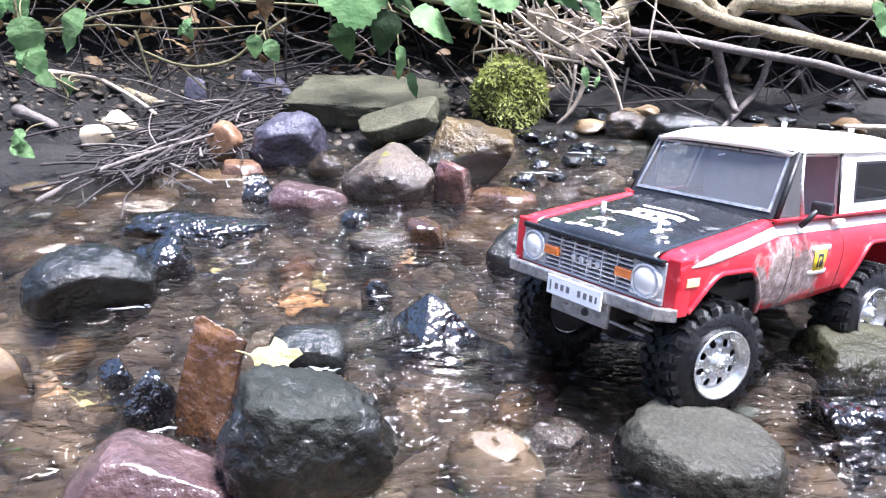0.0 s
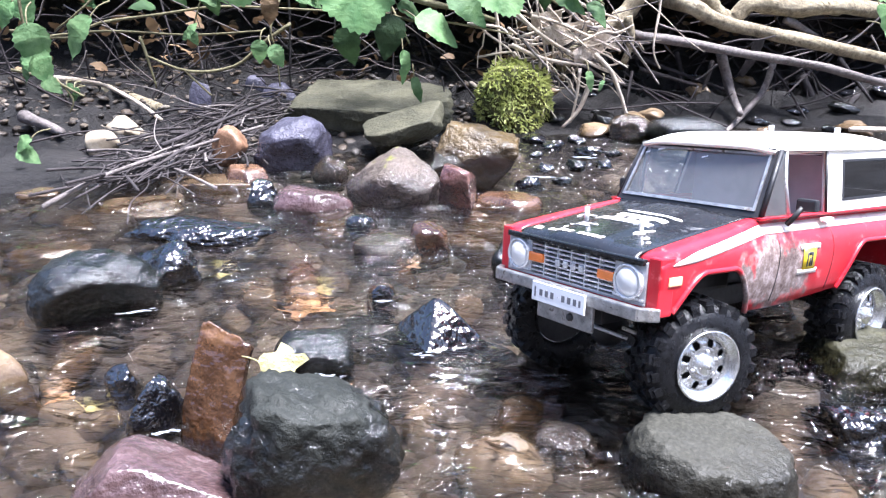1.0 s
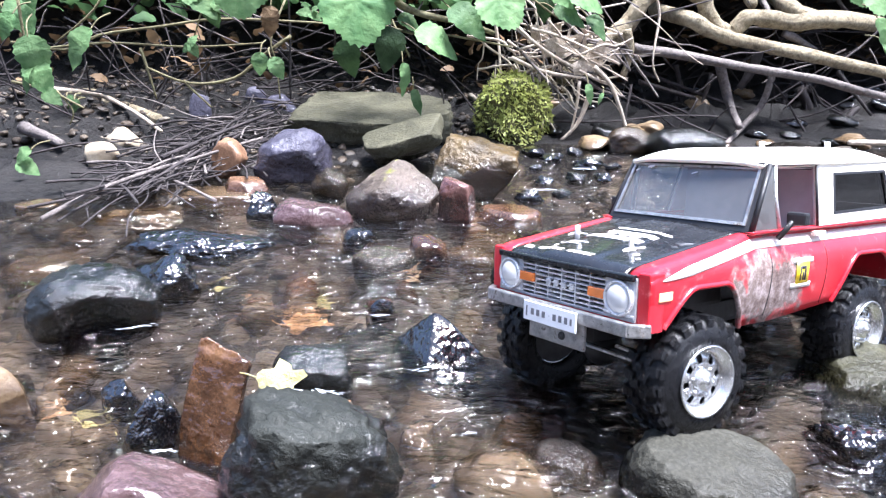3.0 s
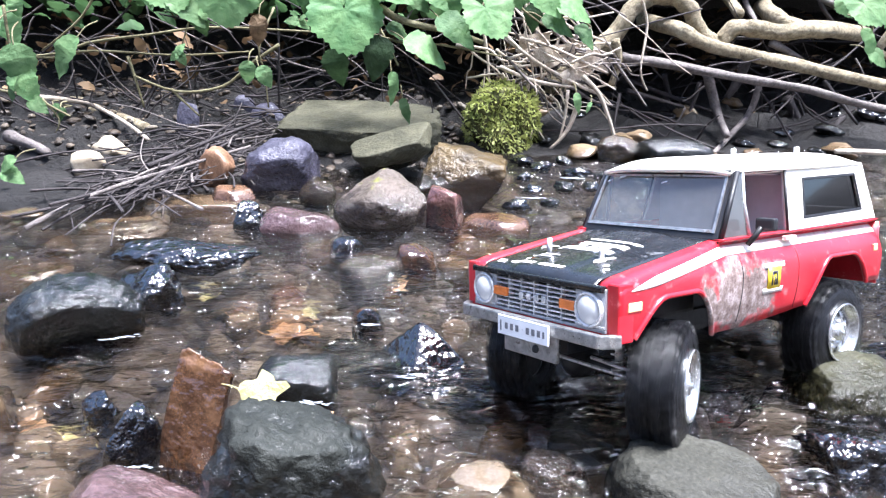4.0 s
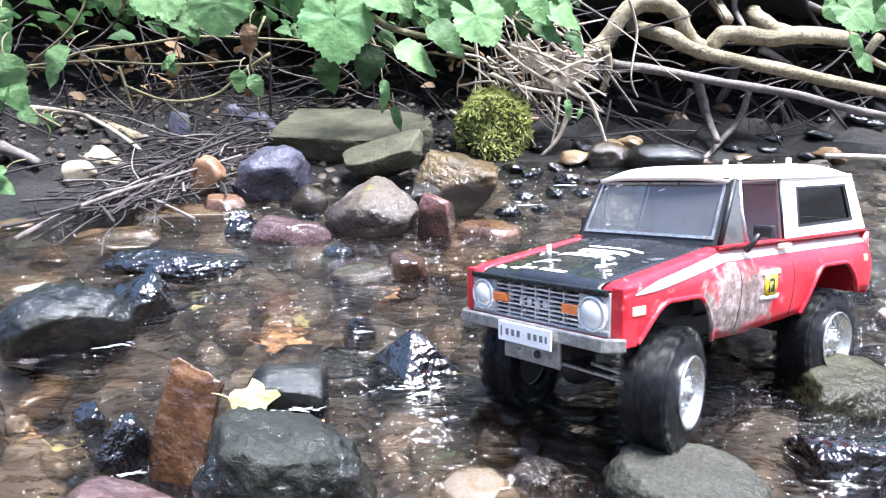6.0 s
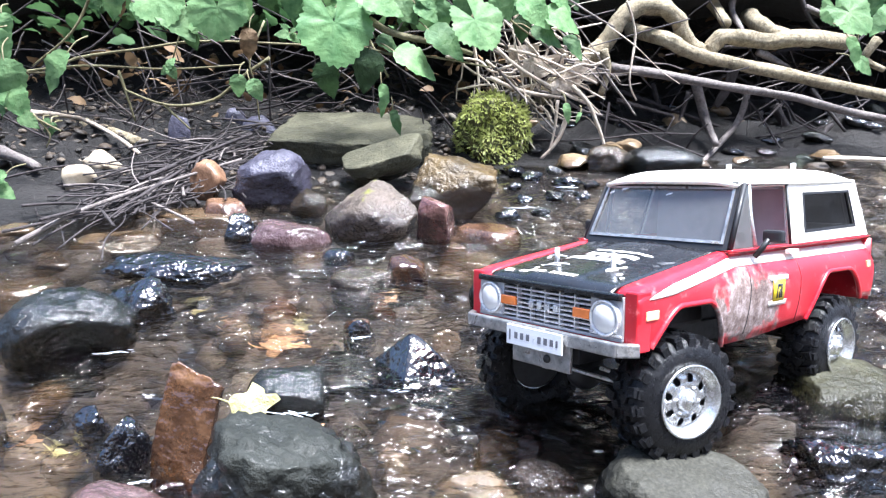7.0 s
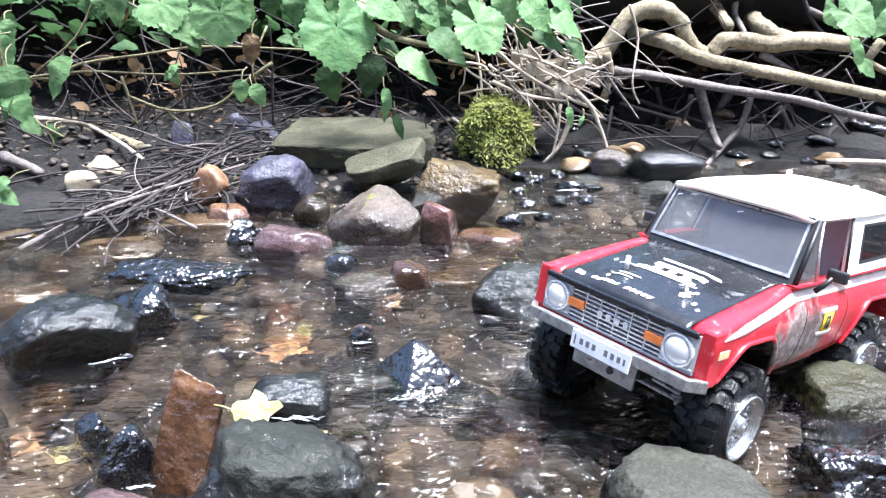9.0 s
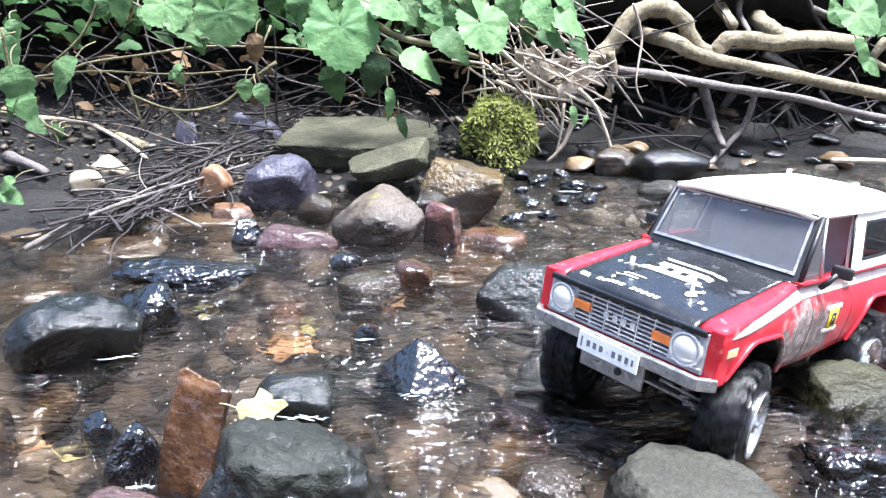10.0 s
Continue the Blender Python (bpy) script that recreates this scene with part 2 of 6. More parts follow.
def leaf_mat(name, a, bcol, trans=0.35):
    """A leaf: light veins and blotches, soft sheen, some light passing through."""
    m, nt, nd, lk, b = nodes_of(name)
    co = coords(nt)
    oi = nd.new("ShaderNodeObjectInfo")
    col = ramp(nt, noise_node(nt, 4, 4, 0.55, co), [(0.3, a), (0.7, bcol)])
    hsv = nd.new("ShaderNodeHueSaturation")
    mr = nd.new("ShaderNodeMapRange")
    lk.new(oi.outputs["Random"], mr.inputs["Value"])
    mr.inputs["To Min"].default_value, mr.inputs["To Max"].default_value = 0.65, 1.3
    lk.new(mr.outputs[0], hsv.inputs["Value"])
    lk.new(col, hsv.inputs["Color"])
    lk.new(hsv.outputs[0], b.inputs["Base Color"])
    b.inputs["Roughness"].default_value = 0.6
    b.inputs["Specular IOR Level"].default_value = 0.3
    tl, mx = nd.new("ShaderNodeBsdfTranslucent"), nd.new("ShaderNodeMixShader")
    lk.new(hsv.outputs[0], tl.inputs["Color"])
    mx.inputs[0].default_value = trans
    lk.new(b.outputs[0], mx.inputs[1])
    lk.new(tl.outputs[0], mx.inputs[2])
    lk.new(mx.outputs[0], nd["Material Output"].inputs["Surface"])
    bump(nt, b, noise_node(nt, 7, 4, 0.6, co), 0.004)
    return m


M_SOIL, M_BED, M_WATER = soil_mat(), bed_mat("bed pebbles", 0.32), water_mat()
M_GLINT = plain_mat("white water", (0.6, 0.63, 0.68), 0.1, 0, 0.05, 80, 0.001, 0.6)
M_GRAVEL = bed_mat("muddy gravel", 0.35)
M_ROOT = bark_mat("pale peeled root", (0.05, 0.036, 0.018), (0.27, 0.215, 0.125), (0.56, 0.48, 0.32), 22, 0.014)
M_TWIG = bark_mat("dark twig and shaded root", (0.007, 0.005, 0.005), (0.022, 0.016, 0.016), (0.07, 0.056, 0.057))
M_STICK = bark_mat("grey weathered stick", (0.04, 0.031, 0.028), (0.12, 0.1, 0.09), (0.26, 0.225, 0.21))
M_STRAW = bark_mat("bleached root fibre", (0.26, 0.2, 0.15), (0.48, 0.4, 0.31), (0.68, 0.6, 0.5), 25)
M_VINE = bark_mat("green-brown bramble stem", (0.05, 0.04, 0.015), (0.13, 0.11, 0.05), (0.26, 0.24, 0.13), 20)
M_LEAF = leaf_mat("bramble leaf", (0.055, 0.13, 0.045), (0.13, 0.23, 0.09), 0.35)
M_LEAFB = leaf_mat("fresh pale leaf", (0.09, 0.19, 0.068), (0.21, 0.335, 0.145), 0.4)
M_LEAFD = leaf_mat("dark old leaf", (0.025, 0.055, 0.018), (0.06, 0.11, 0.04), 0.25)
M_DEAD = leaf_mat("dead brown leaf", (0.1, 0.06, 0.03), (0.24, 0.16, 0.09), 0.15)
M_YELLOW = leaf_mat("yellow fallen leaf", (0.38, 0.34, 0.14), (0.52, 0.48, 0.24), 0.1)
M_SUNK = leaf_mat("sunken orange leaf", (0.4, 0.2, 0.08), (0.62, 0.4, 0.22), 0.1)
M_MOSS = leaf_mat("moss tufts", (0.26, 0.3, 0.07), (0.66, 0.68, 0.28), 0.45)


# ---- building helpers ----
def part(name, bm, material, parent, label="", smooth=True):
    """Links a bmesh as one mesh under a thing or a part."""
    me = bpy.data.meshes.new(name)
    bm.to_mesh(me)
    bm.free()
    me.materials.append(material)
    if smooth:
        me.polygons.foreach_set("use_smooth", [True] * len(me.polygons))
    ob = new(name, me)
    ob.parent = parent
    return tagged(ob, label)


def mesh_ob(name, verts, faces, material, parent=None, smooth=True):
    me = bpy.data.meshes.new(name)
    me.from_pydata([tuple(v) for v in verts], [], faces)
    me.materials.append(material)
    if smooth:
        me.polygons.foreach_set("use_smooth", [True] * len(me.polygons))
    ob = new(name, me)
    ob.parent = parent
    return ob


def smooth01(x, a, b):
    t = min(1.0, max(0.0, (x - a) / (b - a)))
    return t * t * (3 - 2 * t)


# ---- the ground: brook bed, muddy shore, steep bank, added unseen slopes beyond ----
SHORE = [(-60, 0.3), (-3, 0.95), (-0.9, 1.12), (-0.63, 1.18), (-0.4, 1.36), (0, 1.5), (0.7, 1.66), (1.5, 1.75), (4, 1.9), (60, 3)]
FOOT = [(-60, 0.85), (-0.7, 0.85), (-0.3, 0.7), (0.1, 0.62), (0.7, 0.75), (60, 0.8)]


def ground_z(x, y):
    n = noise.fractal(Vector((x * 4, y * 4, 0)), 1.0, 2.0, 4)
    n2 = noise.fractal(Vector((x * 14, y * 14, 3)), 0.8, 2.0, 4)
    s = y - float(np.interp(x, *zip(*SHORE))) + 0.04 * n
    k = float(np.interp(x, *zip(*FOOT)))
    z = -0.05 + 0.008 * n + 0.006 * n2
    z += smooth01(s, -0.3, 0.06) * 0.06 + 0.1 * max(0.0, min(s, k))
    z += smooth01(s, k, k + 0.4) * (0.42 + 0.04 * n) + 0.03 * n2 * smooth01(s, 0, 0.2)
    # the unseen rise behind the camera is there to cut low skylight
    z += 0.8 * smooth01(s, k + 0.3, 4.5) + 3.0 * smooth01(-y, 0.5, 3.5)
    return z + 4 * smooth01(abs(y), 4, 60) + 2.0 * smooth01(abs(x), 3, 20)


def spaced(lo, hi, step, far):
    core = list(np.arange(lo, hi + step / 2, step))
    out, d = [], step
    while (out[-1] if out else 0) < far:
        d *= 1.35
        out.append((out[-1] if out else 0) + d)
    return [lo - o for o in reversed(out)] + core + [hi + o for o in out]


gx, gy = spaced(-1.6, 1.6, 0.022, 300), spaced(0.1, 2.7, 0.022, 300)
gv = [(x, y, ground_z(x, y)) for y in gy for x in gx]
W = len(gx)
gf = [(j * W + i, j * W + i + 1, (j + 1) * W + i + 1, (j + 1) * W + i) for j in range(len(gy) - 1) for i in range(W - 1)]
ground = mesh_ob("ground", gv, gf, M_SOIL)
tagged(ground, "dark wet soil of brook bed, muddy shore and bank", "ground", kind="structure")

# turf ledge above the view, added to shade the hollow; undercut at right
ox, oy = np.arange(-1.9, 2.2, 0.035), np.linspace(0, 1, 22)
ov, W3 = [], len(ox)
for side in (0, 1):
    for v in oy:
        for x in ox:
            n = noise.fractal(Vector((x * 5, v * 3, 7 + side)), 0.9, 2.0, 4)
            edge = float(np.interp(x, *zip(*SHORE))) + float(np.interp(x, (-0.6, -0.2, 0.2, 0.4), (0.78, 0.42, 0.4, 0.19))) + 0.07 * noise.fractal(Vector((x * 4, 0, 9)), 0.9, 2.0, 4)
            lip = 0.06 * (1 - (1 - min(1, v * 5)) ** 2) ** 0.5
            ov.append((x, edge + 1.2 * v, (0.36 + lip + 0.3 * v + 0.03 * n) if side else (0.36 - lip + 0.03 * n)))
H3 = W3 * len(oy)
of = [(s * H3 + j * W3 + i, s * H3 + j * W3 + i + 1, s * H3 + (j + 1) * W3 + i + 1, s * H3 + (j + 1) * W3 + i) for s in (0, 1) for j in range(len(oy) - 1) for i in range(W3 - 1)]
of += [(i, i + 1, H3 + i + 1, H3 + i) for i in range(W3 - 1)]
tagged(mesh_ob("bank_overhang", ov, of, M_SOIL), "dark turf ledge added to shade the undercut bank", "bank", kind="structure")

# the running water: one long rippled sheet that slides downstream
wx = np.concatenate((np.arange(-5, -1.8, 0.08), np.arange(-1.8, 3.4, 0.0125), np.arange(3.4, 8, 0.08)))
wy = np.concatenate((np.arange(-2, -0.3, 0.08), np.arange(-0.3, 2.5, 0.0125)))
wv = [(x, y, 0.006 * noise.fractal(Vector((x * 9, y * 13, 1)), 0.9, 2.0, 3)) for y in wy for x in wx]
W2 = len(wx)
wf = [(j * W2 + i, j * W2 + i + 1, (j + 1) * W2 + i + 1, (j + 1) * W2 + i) for j in range(len(wy) - 1) for i in range(W2 - 1)]
water = mesh_ob("water", wv, wf, M_WATER)
tagged(water, "clear shallow running brook water with ripples", "water", kind="structure")


# ---- stones ----
def stone(name, x, y, z, a, b, c, turn, seed, material, label, facets=9, rough=0.07, sub=4, flat=0.0, lean=(0, 0), cuts=(), block=0.0):
    """One stone of half-sizes a, b, c: a ball cut by random facets and weathered. flat: how far its top is cut level."""
    rnd = random.Random(seed)
    bm = bmesh.new()
    bmesh.ops.create_icosphere(bm, subdivisions=sub, radius=1)
    cuts = [(Vector(k[:3]).normalized(), k[3]) for k in cuts]
    if block:
        for n in ((1, 0, 0), (-1, 0, 0), (0, 1, 0), (0, -1, 0), (0, 0, 1)):
            q = Vector(n) + Vector((rnd.gauss(0, 0.16), rnd.gauss(0, 0.16), rnd.gauss(0, 0.12)))
            cuts.append((q.normalized(), 1 - block))
    for _ in range(facets):
        n = Vector((rnd.gauss(0, 1), rnd.gauss(0, 1), rnd.gauss(0, 0.8))).normalized()
        cuts.append((n, rnd.uniform(0.5, 0.8)))
    if flat:
        cuts.append((Vector((rnd.uniform(-0.15, 0.15), rnd.uniform(-0.1, 0.1), 1)).normalized(), 1 - flat))
    off = Vector((rnd.uniform(0, 50), rnd.uniform(0, 50), 0))
    for v in bm.verts:
        for n, d in cuts:
            e = v.co.dot(n) - d
            if e > 0:
                v.co -= n * e * 0.96
    for _ in range(max(1, sub - 2)):
        bmesh.ops.smooth_vert(bm, verts=bm.verts, factor=0.5, use_axis_x=True, use_axis_y=True, use_axis_z=True)
    for v in bm.verts:
        p = v.co.copy()
        p *= 1 + 1.25 * rough * noise.fractal(p * 1.8 + off, 0.9, 2.0, 5) + 0.6 * rough * noise.fractal(p * 8 + off, 0.7, 2.0, 4)
        v.co = p
    lo = [min(v.co[i] for v in bm.verts) for i in range(3)]
    hi = [max(v.co[i] for v in bm.verts) for i in range(3)]
    for v in bm.verts:
        v.co = Vector(((v.co[i] - lo[i]) / (hi[i] - lo[i]) * 2 - 1) * s for i, s in enumerate((a, b, c)))
    ob = part(name, bm, material, None)
    ob.matrix_world = pose(x, y, z, lean[0], lean[1], turn)
    return tagged(ob, label, "stone")


# foreground stones
stone("boulder", -0.110, 0.435, 0.016, 0.065, 0.050, 0.066, 10, 1, M_DARK, "large dark grey boulder, dry flat top and wet sides", 10, 0.1, 5, 0.3)
stone("stone", -0.200, 0.491, 0.018, 0.023, 0.011, 0.068, -8, 12, M_BROWN, "upright wet red-brown stone leaning on a boulder", 4, 0.055, 5, 0, (-28, 7), (), 0.44)
stone("stone", -0.141, 0.608, -0.006, 0.040, 0.034, 0.034, 0, 3, M_DARK, "smooth dark grey stone standing out of the water", 6, 0.06, 4, 0.2, (14, 4))
stone("stone", -0.250, 0.497, 0.006, 0.025, 0.020, 0.036, 20, 4, M_WET, "small black wet stone with rough face", 9, 0.1)
stone("pebble", -0.303, 0.557, -0.007, 0.016, 0.014, 0.023, 0, 5, M_WET, "small glistening black pebble", 7, 0.1, 3)
stone("boulder", -0.396, 0.716, 0.008, 0.068, 0.055, 0.050, 15, 6, M_DARK, "dark grey boulder with a wet undercut side", 3, 0.07, 5, 0.12)
stone("stone", -0.356, 0.794, 0.006, 0.045, 0.035, 0.036, 0, 7, M_WET, "rough wet black stone washed by ripples", 9, 0.13)
stone("stone", -0.356, 0.933, -0.004, 0.103, 0.044, 0.026, 4, 8, M_WET, "long flat black wet stone", 9, 0.1, 5, 0.3)
stone("stone", -0.024, 0.660, 0.000, 0.048, 0.038, 0.035, 0, 9, M_SLEEK, "pointed pyramid-shaped black wet stone", 0, 0.03, 5, 0, (0, 0), ((0.35, -0.62, 0.7, 0.34), (-0.8, -0.35, 0.5, 0.34), (0.8, 0.35, 0.55, 0.4), (-0.2, 0.85, 0.5, 0.4)))
stone("boulder", 0.030, 0.478, -0.034, 0.044, 0.036, 0.036, -20, 10, M_PALE, "cream-coloured stone just under water", 2, 0.06, 4, 0.1)
stone("boulder", 0.072, 0.489, -0.032, 0.042, 0.034, 0.037, 10, 11, M_ROUND, "red-brown stone beside a cream stone", 3, 0.05, 4, 0.15)
stone("boulder", 0.180, 0.455, -0.016, 0.064, 0.048, 0.050, -12, 22, M_GREY, "grey rounded boulder with olive stains", 1, 0.05, 5, 0.08)
stone("boulder", 0.384, 0.612, -0.018, 0.072, 0.045, 0.044, 6, 13, M_OLIVE, "olive-brown boulder behind which the rear wheel stands", 2, 0.06, 5, 0.2)
stone("boulder", -0.217, 0.405, -0.007, 0.066, 0.042, 0.043, 8, 14, M_PINK, "pink-brown granite boulder at the water's edge", 8, 0.04, 5, 0.2)
stone("pebble", -0.309, 0.474, -0.036, 0.020, 0.015, 0.024, 0, 15, M_PALE, "cream pebble under shallow water", 7, 0.05)
stone("pebble", -0.273, 0.490, -0.039, 0.021, 0.016, 0.021, 0, 16, M_GREY, "pale grey-green pebble under water", 7, 0.05)
stone("pebble", -0.038, 0.526, -0.036, 0.014, 0.011, 0.024, 0, 17, M_PALE, "small cream pebble lying in shallow water", 7, 0.05, 3)
stone("stone", 0.335, 0.506, -0.018, 0.047, 0.036, 0.042, 0, 18, M_WET, "black wet stone under a splashing rill", 9, 0.14, 5)
stone("stone", 0.333, 0.639, -0.040, 0.025, 0.020, 0.030, 0, 19, M_WET, "dark stone beneath the truck", 9, 0.1)
stone("boulder", -0.414, 0.559, -0.004, 0.031, 0.024, 0.036, 0, 20, M_TAN, "brown wet stone by the shore", 8, 0.06)

# stones before the far bank
stone("slab", -0.210, 1.569, 0.028, 0.196, 0.095, 0.062, -4, 21, M_SLAB, "large flat slab stained green with algae", 2, 0.05, 5, 0, (10, 2), ((0.8, -0.6, 0.1, 0.62),), 0.4)
stone("slab", -0.107, 1.395, 0.040, 0.080, 0.050, 0.034, -6, 23, M_SLAB, "wedge-shaped slab leaning on a larger slab", 2, 0.05, 4, 0, (16, -17), ((0.3, -0.85, -0.4, 0.4),), 0.42)
stone("stone", -0.306, 1.312, 0.027, 0.072, 0.055, 0.060, 10, 24, M_PURP, "slate-purple block of stone, wet at its foot", 3, 0.05, 5, 0, (6, -6), (), 0.2)
stone("boulder", -0.109, 1.110, 0.020, 0.074, 0.054, 0.057, 0, 25, M_ROUND, "rounded pinkish-brown boulder with pitted wet face", 1, 0.06, 5, 0, (0, 0), ((-0.6, -0.1, 0.75, 0.55), (0.5, -0.3, 0.75, 0.6)))
stone("stone", 0.018, 1.205, 0.032, 0.078, 0.052, 0.062, 6, 26, M_OCHRE, "angular ochre stone shining with wet", 5, 0.07, 5, 0, (0, 8), (), 0.42)
stone("stone", -0.007, 1.086, 0.016, 0.030, 0.020, 0.046, 0, 27, M_RED, "rust-red wet stone between two larger stones", 4, 0.07, 4, 0, (0, 0), (), 0.4)
stone("stone", -0.418, 1.297, 0.026, 0.032, 0.025, 0.046, 0, 28, M_ORANGE, "tan-orange stone beside driftwood", 8, 0.07)
stone("stone", -0.372, 1.217, -0.012, 0.042, 0.034, 0.032, 0, 29, M_ORANGE, "flat orange-brown stone at the shore", 7, 0.05, 4, 0.4)
stone("stone", -0.222, 1.207, 0.005, 0.032, 0.025, 0.035, 0, 30, M_OCHRE, "small brown wet stone between larger stones", 8, 0.06)
stone("stone", -0.226, 1.067, -0.006, 0.062, 0.036, 0.034, 5, 31, M_PINK, "flat pale-pink stone awash in the brook", 9, 0.09, 4, 0.4)
stone("stone", -0.308, 1.082, 0.002, 0.023, 0.018, 0.032, 0, 32, M_WET, "small wet black stone at the ripples", 9, 0.12)
stone("stone", -0.145, 0.982, -0.008, 0.025, 0.020, 0.022, 0, 33, M_WET, "low wet stone breaking the surface", 9, 0.1, 3)
stone("stone", 0.070, 1.106, -0.021, 0.058, 0.039, 0.029, 0, 34, M_ORANGE, "flat orange stone just under the surface", 7, 0.05, 4, 0.4)
stone("boulder", 0.463, 1.504, 0.014, 0.079, 0.054, 0.044, 0, 35, M_DARK, "smooth dark grey boulder under the roots", 7, 0.03, 4)
stone("stone", 0.362, 1.554, 0.010, 0.051, 0.040, 0.040, 0, 36, M_OCHRE, "brown stone at the foot of the roots", 7, 0.06)
stone("stone", 0.407, 1.375, -0.004, 0.043, 0.034, 0.026, 0, 37, M_GREY, "small grey stone in the shallows", 7, 0.06, 3)
stone("boulder", 0.104, 0.828, -0.004, 0.070, 0.055, 0.052, 0, 38, M_DARK, "low dark boulder behind the truck", 4, 0.05, 5, 0.25)
stone("stone", -0.435, 1.196, -0.040, 0.090, 0.050, 0.045, 12, 39, M_TAN, "broad brown stone under shallow water", 7, 0.04, 4, 0.5)
stone("stone", -0.502, 1.080, -0.029, 0.070, 0.041, 0.031, 8, 40, M_TAN, "brown flat stone under shallow water", 7, 0.04, 4, 0.5)
stone("stone", -0.680, 1.115, -0.022, 0.040, 0.028, 0.028, 0, 41, M_TAN, "muddy flat stone near the shore", 7, 0.05, 4, 0.4)
stone("stone", -0.658, 1.415, 0.033, 0.039, 0.030, 0.033, 0, 42, M_PALE, "pale cream stone on the mud", 7, 0.05)
stone("stone", -0.658, 1.324, 0.028, 0.030, 0.023, 0.028, 0, 43, M_PALE, "small pale stone on the mud", 8, 0.07, 3)
stone("stone", -0.556, 1.570, 0.064, 0.027, 0.021, 0.044, 0, 44, M_PURP, "grey stone among driftwood", 9, 0.09, 3)
stone("stone", -0.488, 1.765, 0.062, 0.027, 0.021, 0.032, 0, 45, M_PURP, "small grey stone on the bank", 8, 0.07, 3)
stone("stone", -0.414, 1.705, 0.054, 0.046, 0.036, 0.034, 0, 46, M_PURP, "grey stone beside the slab", 8, 0.07, 3)
stone("stone", -0.097, 0.897, -0.026, 0.047, 0.032, 0.039, 0, 47, M_OCHRE, "olive-brown stone beneath the water", 8, 0.06, 4, 0.3)
stone("stone", -0.090, 0.751, -0.010, 0.018, 0.014, 0.025, 0, 48, M_WET, "small black stone breaking the surface", 8, 0.08, 3)
stone("stone", 0.017, 0.950, -0.035, 0.036, 0.025, 0.030, 0, 49, M_TAN, "tan stone beneath the water", 8, 0.05, 4, 0.4)
stone("stone", -0.043, 0.915, -0.019, 0.027, 0.018, 0.046, 0, 50, M_BROWN, "dark brown stone beneath the water", 8, 0.05, 4, 0.4)
# pale and orange pebbles that show through the shallow water
stone("pebble", -0.252, 0.813, -0.041, 0.018, 0.015, 0.024, 0, 300, M_ORANGE, "orange-tan pebble under the water", 7, 0.06, 3, 0.3)
stone("pebble", -0.189, 0.801, -0.040, 0.026, 0.021, 0.025, 23, 301, M_PALE, "cream pebble under the water", 7, 0.06, 3, 0.3)
stone("pebble", -0.189, 0.780, -0.044, 0.025, 0.021, 0.021, 46, 302, M_ORANGE, "orange-tan pebble under the water", 7, 0.06, 3, 0.3)
stone("pebble", -0.307, 0.886, -0.042, 0.016, 0.013, 0.023, 69, 303, M_OCHRE, "ochre pebble under the water", 7, 0.06, 3, 0.3)
stone("pebble", -0.389, 0.594, -0.045, 0.012, 0.010, 0.020, 2, 304, M_PALE, "cream pebble under the water", 7, 0.06, 3, 0.3)
stone("pebble", -0.362, 0.558, -0.046, 0.011, 0.009, 0.019, 25, 305, M_TAN, "tan pebble under the water", 7, 0.06, 3, 0.3)
stone("pebble", -0.330, 0.551, -0.045, 0.012, 0.010, 0.020, 48, 306, M_PALE, "cream pebble under the water", 7, 0.06, 3, 0.3)
stone("pebble", -0.416, 0.564, -0.040, 0.010, 0.009, 0.025, 71, 307, M_TAN, "tan pebble under the water", 7, 0.06, 3, 0.3)
stone("pebble", -0.439, 0.630, -0.045, 0.014, 0.012, 0.020, 4, 308, M_OCHRE, "ochre pebble under the water", 7, 0.06, 3, 0.3)
stone("pebble", -0.344, 0.755, -0.045, 0.015, 0.012, 0.020, 27, 309, M_TAN, "tan pebble under the water", 7, 0.06, 3, 0.3)
stone("pebble", -0.080, 0.583, -0.043, 0.016, 0.013, 0.022, 50, 310, M_OCHRE, "ochre pebble under the water", 7, 0.06, 3, 0.3)
stone("pebble", -0.005, 0.595, -0.047, 0.020, 0.017, 0.018, 73, 311, M_RED, "rust-red flat stone under the water", 7, 0.06, 3, 0.3)
stone("pebble", -0.096, 0.778, -0.032, 0.017, 0.014, 0.033, 6, 312, M_ORANGE, "orange-brown stone under the water", 7, 0.06, 3, 0.3)
stone("pebble", -0.075, 0.868, -0.040, 0.018, 0.015, 0.025, 29, 313, M_ORANGE, "orange-brown stone under the water", 7, 0.06, 3, 0.3)
stone("pebble", 0.007, 0.784, -0.040, 0.020, 0.017, 0.025, 52, 314, M_PALE, "cream flat stone under the water", 7, 0.06, 3, 0.3)
stone("pebble", -0.492, 0.721, -0.043, 0.013, 0.011, 0.022, 75, 315, M_TAN, "tan pebble under the water", 7, 0.06, 3, 0.3)
# dark stones; near the truck their colour also carries its shade
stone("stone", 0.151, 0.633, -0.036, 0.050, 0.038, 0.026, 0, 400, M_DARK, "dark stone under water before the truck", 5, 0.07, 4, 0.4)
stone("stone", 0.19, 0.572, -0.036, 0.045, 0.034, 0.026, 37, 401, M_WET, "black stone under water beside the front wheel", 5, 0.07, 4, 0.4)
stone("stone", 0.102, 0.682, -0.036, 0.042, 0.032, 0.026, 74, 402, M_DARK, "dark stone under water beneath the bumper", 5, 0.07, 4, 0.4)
stone("stone", 0.196, 0.706, -0.036, 0.055, 0.041, 0.026, 111, 403, M_DARK, "broad dark stone, truck shade in its colour", 5, 0.07, 4, 0.4)
